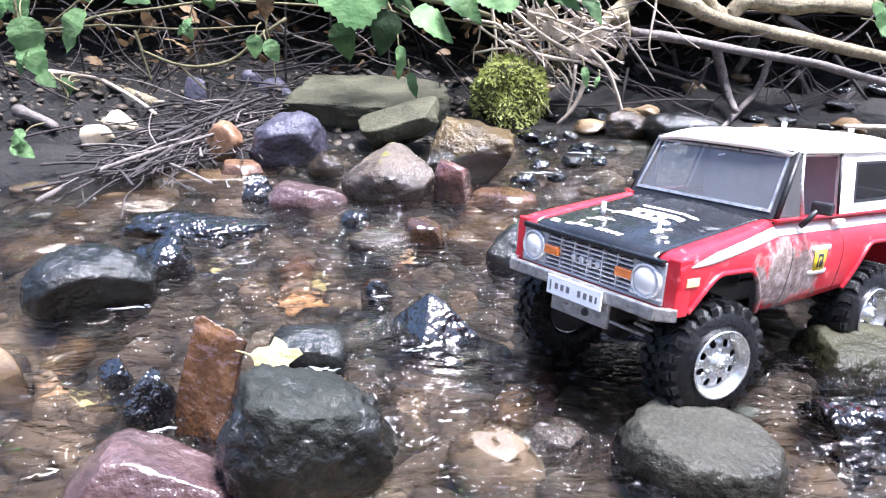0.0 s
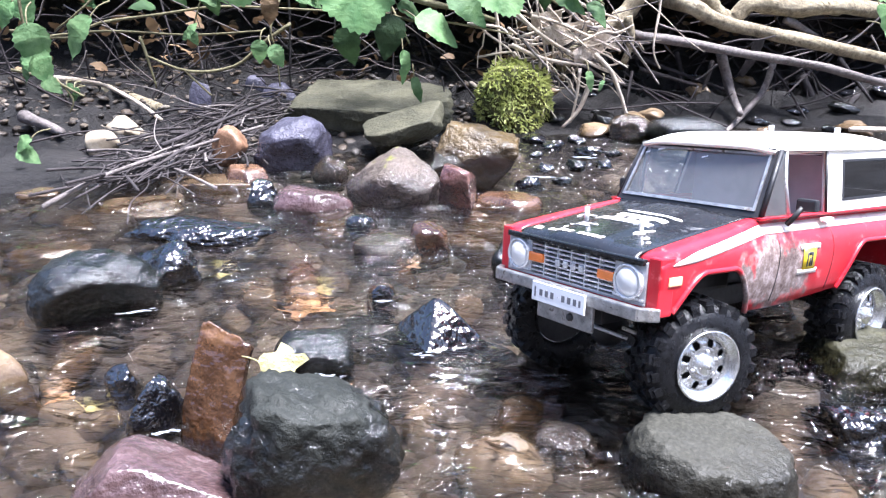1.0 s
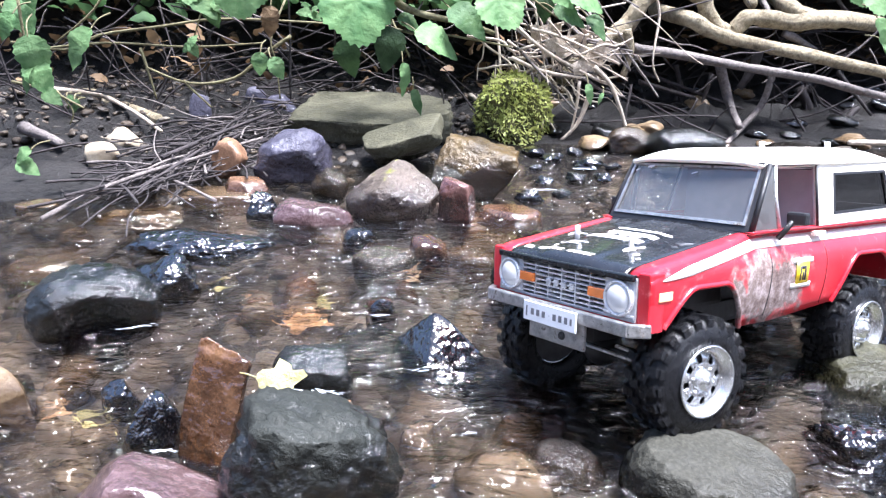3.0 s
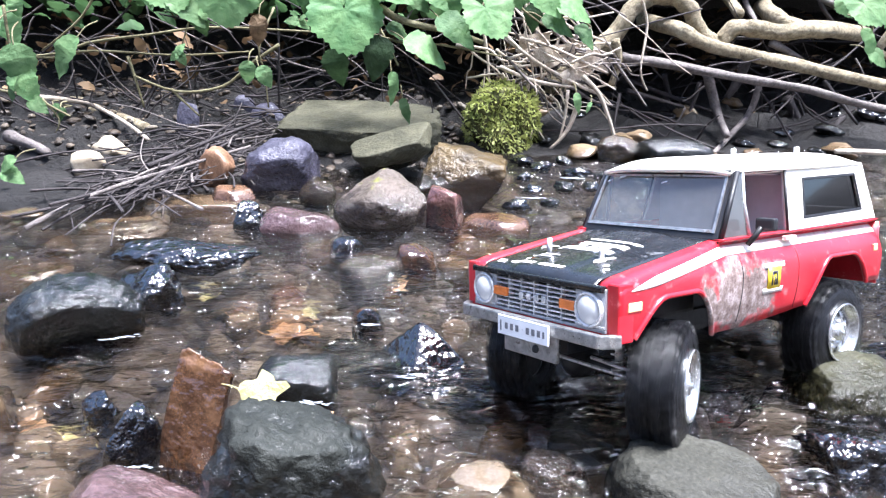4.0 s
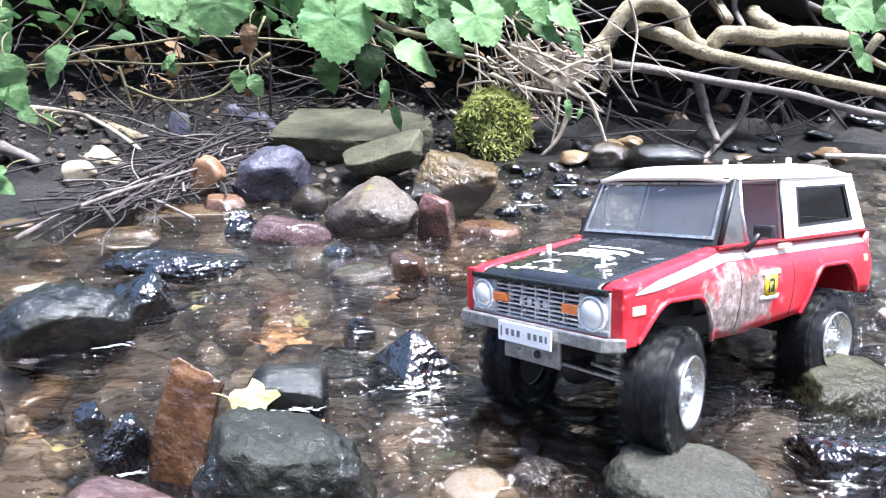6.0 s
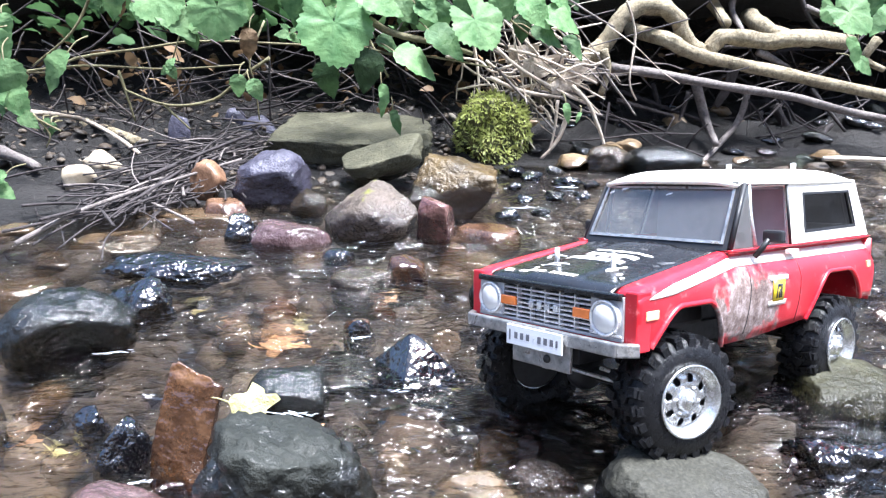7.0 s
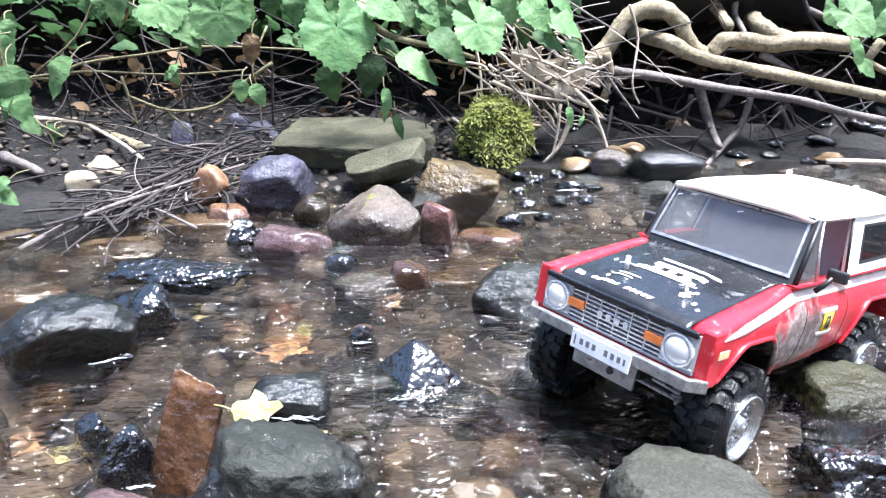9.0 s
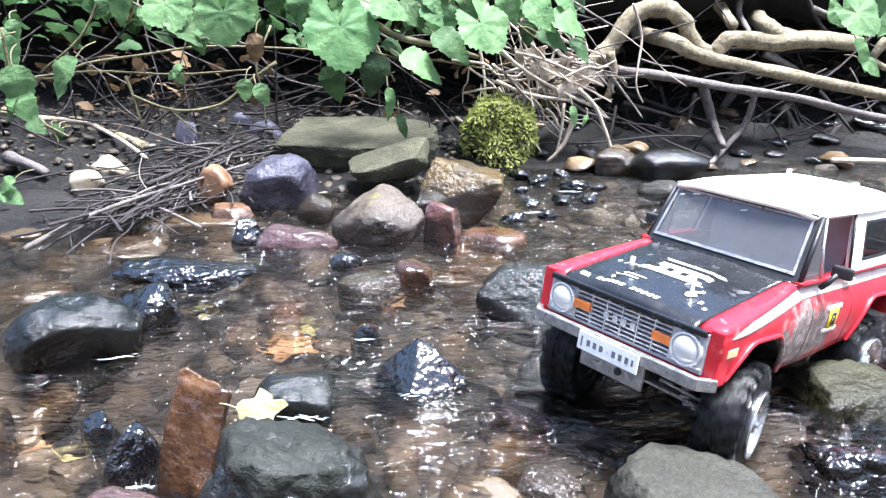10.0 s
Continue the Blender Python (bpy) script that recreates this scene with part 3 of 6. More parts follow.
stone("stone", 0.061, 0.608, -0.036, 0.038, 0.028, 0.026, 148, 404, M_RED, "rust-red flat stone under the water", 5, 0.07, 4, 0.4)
stone("stone", 0.269, 0.671, -0.036, 0.050, 0.038, 0.026, 185, 405, M_DARK, "dark stone, truck shade in its colour", 5, 0.07, 4, 0.4)
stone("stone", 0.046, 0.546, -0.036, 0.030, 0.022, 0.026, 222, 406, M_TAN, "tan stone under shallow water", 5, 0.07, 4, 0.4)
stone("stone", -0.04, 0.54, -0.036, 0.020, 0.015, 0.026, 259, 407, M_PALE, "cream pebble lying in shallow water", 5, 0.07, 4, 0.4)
stone("stone", 0.135, 0.745, -0.036, 0.040, 0.030, 0.026, 296, 408, M_WET, "black stone, bumper shade in its colour", 5, 0.07, 4, 0.4)
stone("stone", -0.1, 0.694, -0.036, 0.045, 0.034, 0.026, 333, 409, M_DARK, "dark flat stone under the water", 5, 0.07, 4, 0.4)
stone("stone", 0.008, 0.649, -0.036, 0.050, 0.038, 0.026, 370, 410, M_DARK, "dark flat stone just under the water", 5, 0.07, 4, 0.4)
stone("stone", -0.382, 0.671, -0.036, 0.040, 0.030, 0.026, 407, 411, M_DARK, "dark stone under water by the boulders", 5, 0.07, 4, 0.4)
stone("stone", -0.392, 0.628, -0.036, 0.035, 0.026, 0.026, 444, 412, M_TAN, "tan stone under shallow water", 5, 0.07, 4, 0.4)
stone("stone", -0.576, 1.031, -0.040, 0.050, 0.038, 0.027, 0, 450, M_TAN, "tan flat stone beneath the shallow water", 5, 0.07, 4, 0.4)
stone("stone", -0.567, 0.921, -0.040, 0.055, 0.041, 0.027, 41, 451, M_TAN, "tan flat stone beneath the shallow water", 5, 0.07, 4, 0.4)
stone("stone", -0.551, 1.108, -0.040, 0.045, 0.034, 0.027, 82, 452, M_TAN, "tan flat stone beneath the shallow water", 5, 0.07, 4, 0.4)
stone("stone", -0.496, 1.151, -0.040, 0.060, 0.045, 0.027, 123, 453, M_TAN, "tan flat stone beneath the shallow water", 5, 0.07, 4, 0.4)
stone("stone", -0.432, 1.181, -0.040, 0.050, 0.038, 0.027, 164, 454, M_OCHRE, "olive flat stone beneath the shallow water", 5, 0.07, 4, 0.4)
stone("stone", -0.692, 1.137, -0.040, 0.050, 0.038, 0.027, 205, 455, M_TAN, "tan flat stone beneath the shallow water", 5, 0.07, 4, 0.4)
stone("stone", -0.202, 0.847, -0.040, 0.030, 0.022, 0.027, 246, 456, M_ORANGE, "orange-brown flat stone beneath the shallow water", 5, 0.07, 4, 0.4)
stone("stone", -0.113, 0.941, -0.040, 0.045, 0.034, 0.027, 287, 457, M_ORANGE, "orange-brown flat stone beneath the shallow water", 5, 0.07, 4, 0.4)
stone("stone", -0.19, 1.03, -0.040, 0.040, 0.030, 0.027, 328, 458, M_TAN, "tan flat stone beneath the shallow water", 5, 0.07, 4, 0.4)
stone("stone", -0.242, 0.783, -0.040, 0.022, 0.017, 0.027, 369, 459, M_PALE, "cream pebble beneath the shallow water", 5, 0.07, 4, 0.4)
stone("stone", -0.352, 0.54, -0.040, 0.022, 0.017, 0.027, 410, 460, M_PALE, "cream pebble beneath the shallow water", 5, 0.07, 4, 0.4)
stone("stone", -0.319, 0.532, -0.040, 0.026, 0.019, 0.027, 451, 461, M_PALE, "cream pebble beneath the shallow water", 5, 0.07, 4, 0.4)
stone("stone", -0.382, 0.579, -0.040, 0.016, 0.012, 0.027, 492, 462, M_PALE, "cream pebble beneath the shallow water", 5, 0.07, 4, 0.4)
stone("stone", 0.045, 1.03, -0.040, 0.050, 0.038, 0.027, 533, 463, M_TAN, "tan flat stone beneath the shallow water", 5, 0.07, 4, 0.4)
stone("stone", 0.04, 1.135, -0.040, 0.060, 0.045, 0.027, 574, 464, M_ORANGE, "orange-brown flat stone beneath the shallow water", 5, 0.07, 4, 0.4)
stone("stone", 0.081, 0.557, -0.040, 0.020, 0.015, 0.027, 615, 465, M_PINK, "pink pebble beneath the shallow water", 5, 0.07, 4, 0.4)
# dark cobbles added beneath and behind the truck, its shade in their colour
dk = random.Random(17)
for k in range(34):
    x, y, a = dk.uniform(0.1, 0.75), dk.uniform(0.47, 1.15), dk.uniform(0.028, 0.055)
    stone("stone", x, y, -0.042, a, a * 0.75, 0.024, dk.uniform(0, 180), 500 + k, (M_DARK, M_WET, M_DARK, M_RED)[k % 4], "dark cobble added to darken the bed", 5, 0.08, 3, 0.3)
RIFFLE = [
    (0.146, 1.522, 0.000, 0.045),
    (0.186, 1.462, 0.000, 0.052),
    (0.210, 1.315, 0.000, 0.050),
    (0.151, 1.299, 0.000, 0.041),
    (0.247, 1.417, 0.000, 0.068),
    (0.113, 1.192, 0.000, 0.053),
    (0.173, 1.213, 0.000, 0.039),
    (0.262, 1.316, 0.000, 0.046),
    (0.241, 1.523, 0.000, 0.045),
    (0.101, 1.471, 0.000, 0.039),
    (0.296, 1.408, 0.000, 0.041),
    (0.144, 1.385, 0.000, 0.034),
]
for k, (x, y, z, w) in enumerate(RIFFLE):
    stone("stone", x, y, z, w / 2, w * 0.4, w * 0.26, k * 40, 60 + k, (M_WET, M_WET, M_DARK, M_WET)[k % 4], "small wet dark stone in the riffle", 9, 0.2, 4)

# the pebbles of the bed and shore
gr = random.Random(5)
ico = bmesh.new()
bmesh.ops.create_icosphere(ico, subdivisions=2, radius=1)
ico_v, ico_f = [v.co.copy() for v in ico.verts], [[v.index for v in f.verts] for f in ico.faces]
ico.free()


def pebbles(name, count, spot, sizes, label, material, wet_only=False):
    vs, fs = [], []
    for _ in range(count):
        x, y = spot()
        if wet_only and ground_z(x, y) > -0.012:
            continue
        r = gr.uniform(*sizes) * gr.uniform(0.6, 1.3)
        sc = (r * gr.uniform(0.8, 1.5), r * gr.uniform(0.7, 1.2), r * gr.uniform(0.35, 0.7))
        m = pose(x, y, ground_z(x, y) + sc[2] * gr.uniform(-0.3, 0.45), gr.uniform(-20, 20), gr.uniform(-20, 20), gr.uniform(0, 360))
        o, base = Vector((gr.uniform(0, 90), 0, 0)), len(vs)
        for v in ico_v:
            q = v * (1 + 0.45 * noise.noise(v * 1.4 + o))
            vs.append(m @ Vector((q[0] * sc[0], q[1] * sc[1], q[2] * sc[2])))
        fs += [[i + base for i in f] for f in ico_f]
    return tagged(mesh_ob(name, vs, fs, material), label, "pebbles", kind="stuff")


pebbles("bed_pebbles", 2300, lambda: (gr.uniform(-1.2, 1.2), 0.3 + 1.35 * gr.random() ** 1.3), (0.006, 0.026), "mixed brown, orange and cream pebbles on the brook bed", M_BED, True)
pebbles("bed_cobbles", 330, lambda: (gr.uniform(-0.75, 0.35), gr.uniform(0.36, 1.1)), (0.018, 0.034), "larger pale and brown cobbles on the brook bed", M_BED, True)
pebbles("shore_gravel", 1700, lambda: (gr.uniform(-1.1, 0.1), gr.uniform(1.35, 2.2)), (0.003, 0.012), "grey gravel and clods on the muddy shore", M_GRAVEL)


# ---- the far bank: roots, sticks, brambles, moss ----
def smooth_path(pts, per=4):
    pts = [Vector(p) for p in pts]
    out = []
    for i in range(len(pts) - 1):
        a, b, c, d = pts[max(i - 1, 0)], pts[i], pts[i + 1], pts[min(i + 2, len(pts) - 1)]
        for k in range(per):
            t = k / per
            out.append(0.5 * (2 * b + (c - a) * t + (2 * a - 5 * b + 4 * c - d) * t * t + (3 * b - a - 3 * c + d) * t ** 3))
    return out + [pts[-1]]


def limb(bm, pts, r, r_end=None, n=9, knob=0.18, seed=0):
    """A knotty root, stick or stem along a path."""
    path = smooth_path(pts)
    r_end = r * 0.6 if r_end is None else r_end
    rings, up = [], Vector((0.2, 0.9, 0.35))
    for i, p in enumerate(path):
        d = (path[min(i + 1, len(path) - 1)] - path[max(i - 1, 0)]).normalized()
        a = d.cross(up)
        a = (a if a.length > 0.1 else d.cross(Vector((1, 0, 0)))).normalized()
        b, k = d.cross(a), r + (r_end - r) * i / (len(path) - 1)
        ring = []
        for j in range(n):
            t = math.tau * j / n
            q = k * (1 + knob * noise.noise(Vector((i * 0.45, math.cos(t) * 1.2, math.sin(t) * 1.2 + seed * 3.1))) * 1.6)
            ring.append(bm.verts.new(p + (a * math.cos(t) + b * math.sin(t)) * q))
        rings.append(ring)
    for q, s in zip(rings, rings[1:]):
        for j in range(n):
            bm.faces.new((q[j], q[(j + 1) % n], s[(j + 1) % n], s[j]))
    bm.faces.new(rings[0][::-1])
    bm.faces.new(rings[-1])
    return bm


def limb_thing(name, pts, r, mat, label, cat, r_end=None, seed=0):
    return tagged(part(name, limb(bmesh.new(), pts, r, r_end, 9, 0.2, seed), mat, None), label, cat)


limb_thing("tree_root", [(0.228, 1.700, 0.130), (0.291, 1.750, 0.175), (0.334, 1.750, 0.207), (0.377, 1.750, 0.245), (0.403, 1.750, 0.294), (0.441, 1.750, 0.324), (0.485, 1.750, 0.328), (0.525, 1.750, 0.309), (0.551, 1.750, 0.270), (0.581, 1.750, 0.235), (0.611, 1.750, 0.228), (0.630, 1.750, 0.253), (0.665, 1.750, 0.263), (0.744, 1.750, 0.251), (0.833, 1.750, 0.259), (0.992, 1.850, 0.243)], 0.0222, M_ROOT, "thick pale bent tree root on the bank", "root", 0.0181, 1)
limb_thing("tree_root", [(0.462, 1.870, 0.270), (0.502, 1.720, 0.259), (0.563, 1.720, 0.229), (0.648, 1.720, 0.208), (0.767, 1.720, 0.186), (0.887, 1.720, 0.161), (1.061, 1.720, 0.128)], 0.0178, M_ROOT, "long pale root hanging over the brook", "root", 0.0123, 2)
limb_thing("branch", [(0.378, 1.680, 0.199), (0.473, 1.680, 0.187), (0.588, 1.680, 0.167), (0.679, 1.680, 0.153), (0.782, 1.680, 0.138), (0.901, 1.680, 0.109), (1.048, 1.680, 0.081)], 0.0107, M_STICK, "long grey weathered branch", "branch", 0.0080, 3)
limb_thing("tree_root", [(0.749, 1.880, 0.304), (0.753, 1.780, 0.276), (0.801, 1.780, 0.259), (0.871, 1.800, 0.253)], 0.0212, M_ROOT, "stub of a thick pale root", "root", 0.0184, 4)
limb_thing("root_stem", [(0.594, 1.750, 0.157), (0.622, 1.750, 0.085), (0.622, 1.650, 0.033)], 0.0125, M_STICK, "upright brown root stem under roots", "root", None, 10)
limb_thing("root_stem", [(0.718, 1.750, 0.138), (0.706, 1.750, 0.072), (0.651, 1.700, 0.028), (0.583, 1.630, -0.010)], 0.0083, M_STICK, "thin crooked root stem", "root", None, 11)
# pieces deep in the hollow take the dark twig colour for its shade
limb_thing("root_stem", [(0.717, 1.850, 0.186), (0.706, 1.850, 0.132), (0.683, 1.850, 0.090)], 0.0139, M_TWIG, "root stem coloured dark for the shade", "root", None, 12)
limb_thing("root_stem", [(0.612, 1.850, 0.125), (0.597, 1.850, 0.048), (0.564, 1.800, -0.008)], 0.0056, M_TWIG, "thin root coloured dark for the shade", "root", None, 13)
limb_thing("root_stem", [(0.853, 1.900, 0.084), (0.899, 1.900, 0.019), (0.923, 1.850, -0.022)], 0.0125, M_TWIG, "root stem coloured dark for the shade", "root", None, 14)
limb_thing("root_stem", [(0.979, 1.850, 0.046), (0.913, 1.800, -0.001)], 0.0083, M_TWIG, "slanting root coloured dark for the shade", "root", None, 15)
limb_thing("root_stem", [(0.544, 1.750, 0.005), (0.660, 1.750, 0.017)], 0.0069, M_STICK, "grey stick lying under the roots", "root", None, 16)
limb_thing("stick", [(0.437, 1.850, 0.103), (0.581, 1.850, 0.065)], 0.0069, M_TWIG, "stick coloured dark for the shade", "stick", None, 17)
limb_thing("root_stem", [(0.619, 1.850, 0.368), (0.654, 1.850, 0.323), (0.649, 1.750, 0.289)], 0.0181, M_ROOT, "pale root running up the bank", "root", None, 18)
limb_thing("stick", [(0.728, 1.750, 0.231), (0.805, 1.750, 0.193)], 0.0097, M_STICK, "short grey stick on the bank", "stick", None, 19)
limb_thing("stick", [(0.439, 1.900, 0.125), (0.753, 1.900, 0.018)], 0.0056, M_TWIG, "long twig coloured dark for the shade", "stick", None, 20)
limb_thing("stick", [(0.782, 1.900, 0.026), (0.990, 1.900, -0.003)], 0.0097, M_TWIG, "log coloured dark for the shade", "stick", None, 21)
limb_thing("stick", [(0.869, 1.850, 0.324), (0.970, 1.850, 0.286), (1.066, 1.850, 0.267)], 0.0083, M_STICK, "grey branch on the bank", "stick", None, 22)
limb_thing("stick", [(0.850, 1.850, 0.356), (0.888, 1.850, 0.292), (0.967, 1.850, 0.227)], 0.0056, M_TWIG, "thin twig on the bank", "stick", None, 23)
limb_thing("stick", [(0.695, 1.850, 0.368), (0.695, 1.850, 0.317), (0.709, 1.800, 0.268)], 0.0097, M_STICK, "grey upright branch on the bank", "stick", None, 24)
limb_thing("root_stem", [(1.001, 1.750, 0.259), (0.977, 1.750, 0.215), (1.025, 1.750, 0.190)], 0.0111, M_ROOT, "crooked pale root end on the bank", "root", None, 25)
limb_thing("root_stem", [(0.552, 1.950, 0.133), (0.567, 1.950, 0.061), (0.496, 1.850, -0.009)], 0.0069, M_TWIG, "hanging root coloured dark for the shade", "root", None, 26)
limb_thing("root_stem", [(0.890, 1.800, 0.139), (0.990, 1.800, 0.037)], 0.0056, M_TWIG, "thin hanging root coloured dark for the shade", "root", None, 27)
limb_thing("root_stem", [(0.841, 1.950, 0.062), (0.824, 1.900, -0.018)], 0.0069, M_TWIG, "upright root coloured dark for the shade", "root", None, 28)
limb_thing("stick", [(0.825, 1.566, 0.020), (0.896, 1.567, 0.020), (0.981, 1.546, 0.020)], 0.0055, M_STRAW, "bleached straight stick lying in the shallows", "stick", 0.005, 40)

# bleached root fibres and flood debris caught beside the big root
debris = new("flood_debris")
tagged(debris, "tangle of bleached root fibres and twigs caught on the bank", "debris")
rd = random.Random(11)
D0 = Vector((0.225, 1.660, 0.196))
for k in range(95):
    c = D0 + Vector((rd.gauss(0, 0.085), rd.uniform(-0.05, 0.06), rd.gauss(0.0, 0.055)))
    a = math.radians(rd.gauss(-28, 38))
    h = rd.uniform(0.03, 0.12)
    d = Vector((math.cos(a), rd.uniform(-0.3, 0.2), math.sin(a))) * h
    n = Vector((rd.uniform(-1, 1), rd.uniform(-1, 1), rd.uniform(-1, 1))) * h * 0.16
    part("fibre", limb(bmesh.new(), [c - d, c - d * 0.2 + n, c + d * 0.4 - n, c + d], rd.uniform(0.0012, 0.0042), None, 6, 0.2, k), (M_STRAW, M_STRAW, M_STICK)[k % 3], debris)
for k, (pts, r) in enumerate((([(0.283, 1.620, 0.165), (0.321, 1.620, 0.129), (0.348, 1.620, 0.074), (0.371, 1.620, 0.013)], 0.0055), ([(0.357, 1.670, 0.238), (0.368, 1.670, 0.190), (0.357, 1.670, 0.138)], 0.011), ([(0.086, 1.620, 0.275), (0.141, 1.620, 0.223), (0.203, 1.620, 0.182), (0.297, 1.620, 0.135)], 0.005), ([(0.106, 1.620, 0.182), (0.180, 1.620, 0.153), (0.266, 1.620, 0.141)], 0.005), ([(0.146, 1.620, 0.241), (0.213, 1.620, 0.224), (0.337, 1.620, 0.171)], 0.004), ([(0.254, 1.620, 0.135), (0.251, 1.620, 0.073), (0.241, 1.620, 0.017)], 0.004), ([(0.280, 1.620, 0.110), (0.259, 1.620, 0.048), (0.223, 1.620, 0.004)], 0.006))):
    part("root_strand", limb(bmesh.new(), pts, r, r * 0.6, 8, 0.2, 70 + k), M_STRAW if k != 1 else M_ROOT, debris, "pale hanging root strand")
for k, (p, s) in enumerate((((0.221, 1.630, 0.205), 0.035), ((0.272, 1.630, 0.170), 0.03), ((0.315, 1.640, 0.193), 0.028), ((0.180, 1.650, 0.233), 0.025))):
    bm = bmesh.new()
    bmesh.ops.create_grid(bm, x_segments=6, y_segments=4, size=1)
    for v in bm.verts:
        v.co = Vector((v.co.x * s * 1.3, 0.25 * s * math.sin(v.co.x * 2 + v.co.y), v.co.y * s * (0.6 + 0.3 * noise.noise(v.co * 2 + Vector((k, 0, 0))))))
    bark = part("bark_scrap", bm, M_STRAW, debris, "bleached scrap of bark")
    bark.matrix_world = pose(*p, 15, rd.uniform(-35, 20), rd.uniform(-20, 20))

# driftwood twigs washed up on the shore
pile = new("driftwood_pile")
tagged(pile, "heap of thin dark driftwood twigs on the muddy shore", "driftwood")
A0, A1 = Vector((-0.535, 1.16, 0.030)), Vector((-0.391, 1.527, 0.050))
for k in range(210):
    t = rd.random()
    c = A0.lerp(A1, t) + Vector((rd.gauss(-0.02, 0.05), rd.gauss(0.03, 0.085), 0))
    ang = math.atan2(A1.y - A0.y, A1.x - A0.x) + rd.gauss(0, 0.6)
    h = rd.uniform(0.04, 0.15)
    d = Vector((math.cos(ang), math.sin(ang), rd.gauss(0, 0.12))) * h
    c.z = max(0.004, ground_z(c.x, c.y)) + rd.uniform(0.004, 0.03)
    n = Vector((rd.uniform(-1, 1), rd.uniform(-1, 1), rd.uniform(-0.3, 0.9))) * h * 0.08
    part("twig", limb(bmesh.new(), [c - d, c - d * 0.3 + n, c + d * 0.4 - n, c + d], rd.uniform(0.0009, 0.0028), None, 5, 0.2, k), (M_TWIG, M_TWIG, M_TWIG, M_STICK, M_TWIG, M_TWIG, M_TWIG)[k % 7], pile)
limb_thing("stick", [(-0.612, 1.011, 0.010), (-0.571, 1.068, 0.030), (-0.527, 1.147, 0.040), (-0.469, 1.243, 0.045), (-0.370, 1.356, 0.060)], 0.0042, M_STICK, "long grey stick over the driftwood", "stick")
limb_thing("stick", [(-0.663, 1.268, 0.030), (-0.610, 1.261, 0.035), (-0.530, 1.223, 0.040)], 0.0030, M_STICK, "thin grey stick on the mud", "stick")
limb_thing("log", [(-0.908, 1.801, 0.060), (-0.766, 1.664, 0.060), (-0.641, 1.560, 0.050)], 0.0200, M_ROOT, "pale barkless log on the shore", "log")
limb_thing("log", [(-0.829, 1.513, 0.120), (-0.799, 1.635, 0.090), (-0.694, 1.555, 0.070), (-0.597, 1.451, 0.050)], 0.0060, M_STRAW, "bleached twig over the log", "log")
limb_thing("stick", [(-0.855, 1.416, 0.060), (-0.803, 1.396, 0.050), (-0.756, 1.368, 0.040)], 0.0130, M_STICK, "pale weathered wood chunk", "stick")
limb_thing("stick", [(-0.540, 1.125, 0.010), (-0.487, 1.186, 0.040), (-0.467, 1.329, 0.050)], 0.0040, M_TWIG, "dark stick on the pile", "stick")
limb_thing("stick", [(-0.514, 1.234, 0.050), (-0.443, 1.358, 0.070), (-0.356, 1.397, 0.100)], 0.0045, M_TWIG, "dark stick on the pile", "stick")


# leaves
def leaf_mesh(name, mat, lobes=0.0, teeth=9, wide=0.42):
    """A toothed leaf one unit long, folded along its midrib and drooping at the tip."""
    bm = bmesh.new()
    n, mid, left, right = 16, [], [], []
    for i in range(n + 1):
        t = i / n
        w = wide * (math.sin(math.pi * t ** 0.72) ** 0.85) * (1 - 0.25 * t)
        w *= 1 + 0.1 * ((i * teeth / n) % 1 - 0.5) * 2 + lobes * math.cos(t * 9.0)
        w = max(w, 0.004)
        z = -0.22 * t * t + 0.06 * math.sin(t * 5)
        mid.append(bm.verts.new((0, t, z)))
        for s, l in ((-1, left), (1, right)):
            l.append((bm.verts.new((s * w * 0.5, t - 0.02, z + 0.07 * w + 0.012 * math.sin(t * 22))), bm.verts.new((s * w, t - 0.05 * (1 - t), z + 0.11 * w + 0.025 * math.sin(t * 17 + s)))))
    for i in range(n):
        for s, l in ((-1, left), (1, right)):
            for a, b, c, d in ((mid[i], mid[i + 1], l[i + 1][0], l[i][0]), (l[i][0], l[i + 1][0], l[i + 1][1], l[i][1])):
                bm.faces.new((a, b, c, d) if s < 0 else (d, c, b, a))
    me = bpy.data.meshes.new(name)
    bm.to_mesh(me)
    bm.free()
    me.materials.append(mat)
    me.polygons.foreach_set("use_smooth", [True] * len(me.polygons))
    return me


def palmate_mesh(name, mat):
    """A five-lobed toothed leaf one unit long, its stalk at the origin, tip along y."""
    bm = bmesh.new()
    n, rings = 56, []
    for k, f in enumerate((0.0, 0.35, 0.7, 1.0)):
        ring = []
        for j in range(n + 1):
            a = radians(-160 + 320 * j / n)
            lobe = 0.42 + 0.08 * abs(math.cos(2.35 * a)) ** 0.9 + 0.06 * math.cos(a)
            r = f * lobe * (1 + (0.07 * (2 * ((j * 0.5) % 1)) - 0.03 if k == 3 else 0))
            x, y = math.sin(a) * r, 0.42 + math.cos(a) * r
            ring.append(bm.verts.new((x, y, -0.3 * (x * x + (y - 0.42) ** 2) + 0.014 * math.cos(4.7 * a) * f + 0.012 * math.sin(9 * a) * f + 0.16 * abs(x) * f)))
        rings.append(ring)
    for p, q in zip(rings[1:], rings[2:]):
        for j in range(n):
            bm.faces.new((p[j], q[j], q[j + 1], p[j + 1]))
    for j in range(n):
        bm.faces.new((rings[0][0], rings[1][j], rings[1][j + 1]))
    for v in rings[0][1:]:
        bm.verts.remove(v)
    me = bpy.data.meshes.new(name)
    bm.to_mesh(me)
    bm.free()
    me.materials.append(mat)
    me.polygons.foreach_set("use_smooth", [True] * len(me.polygons))
    return me


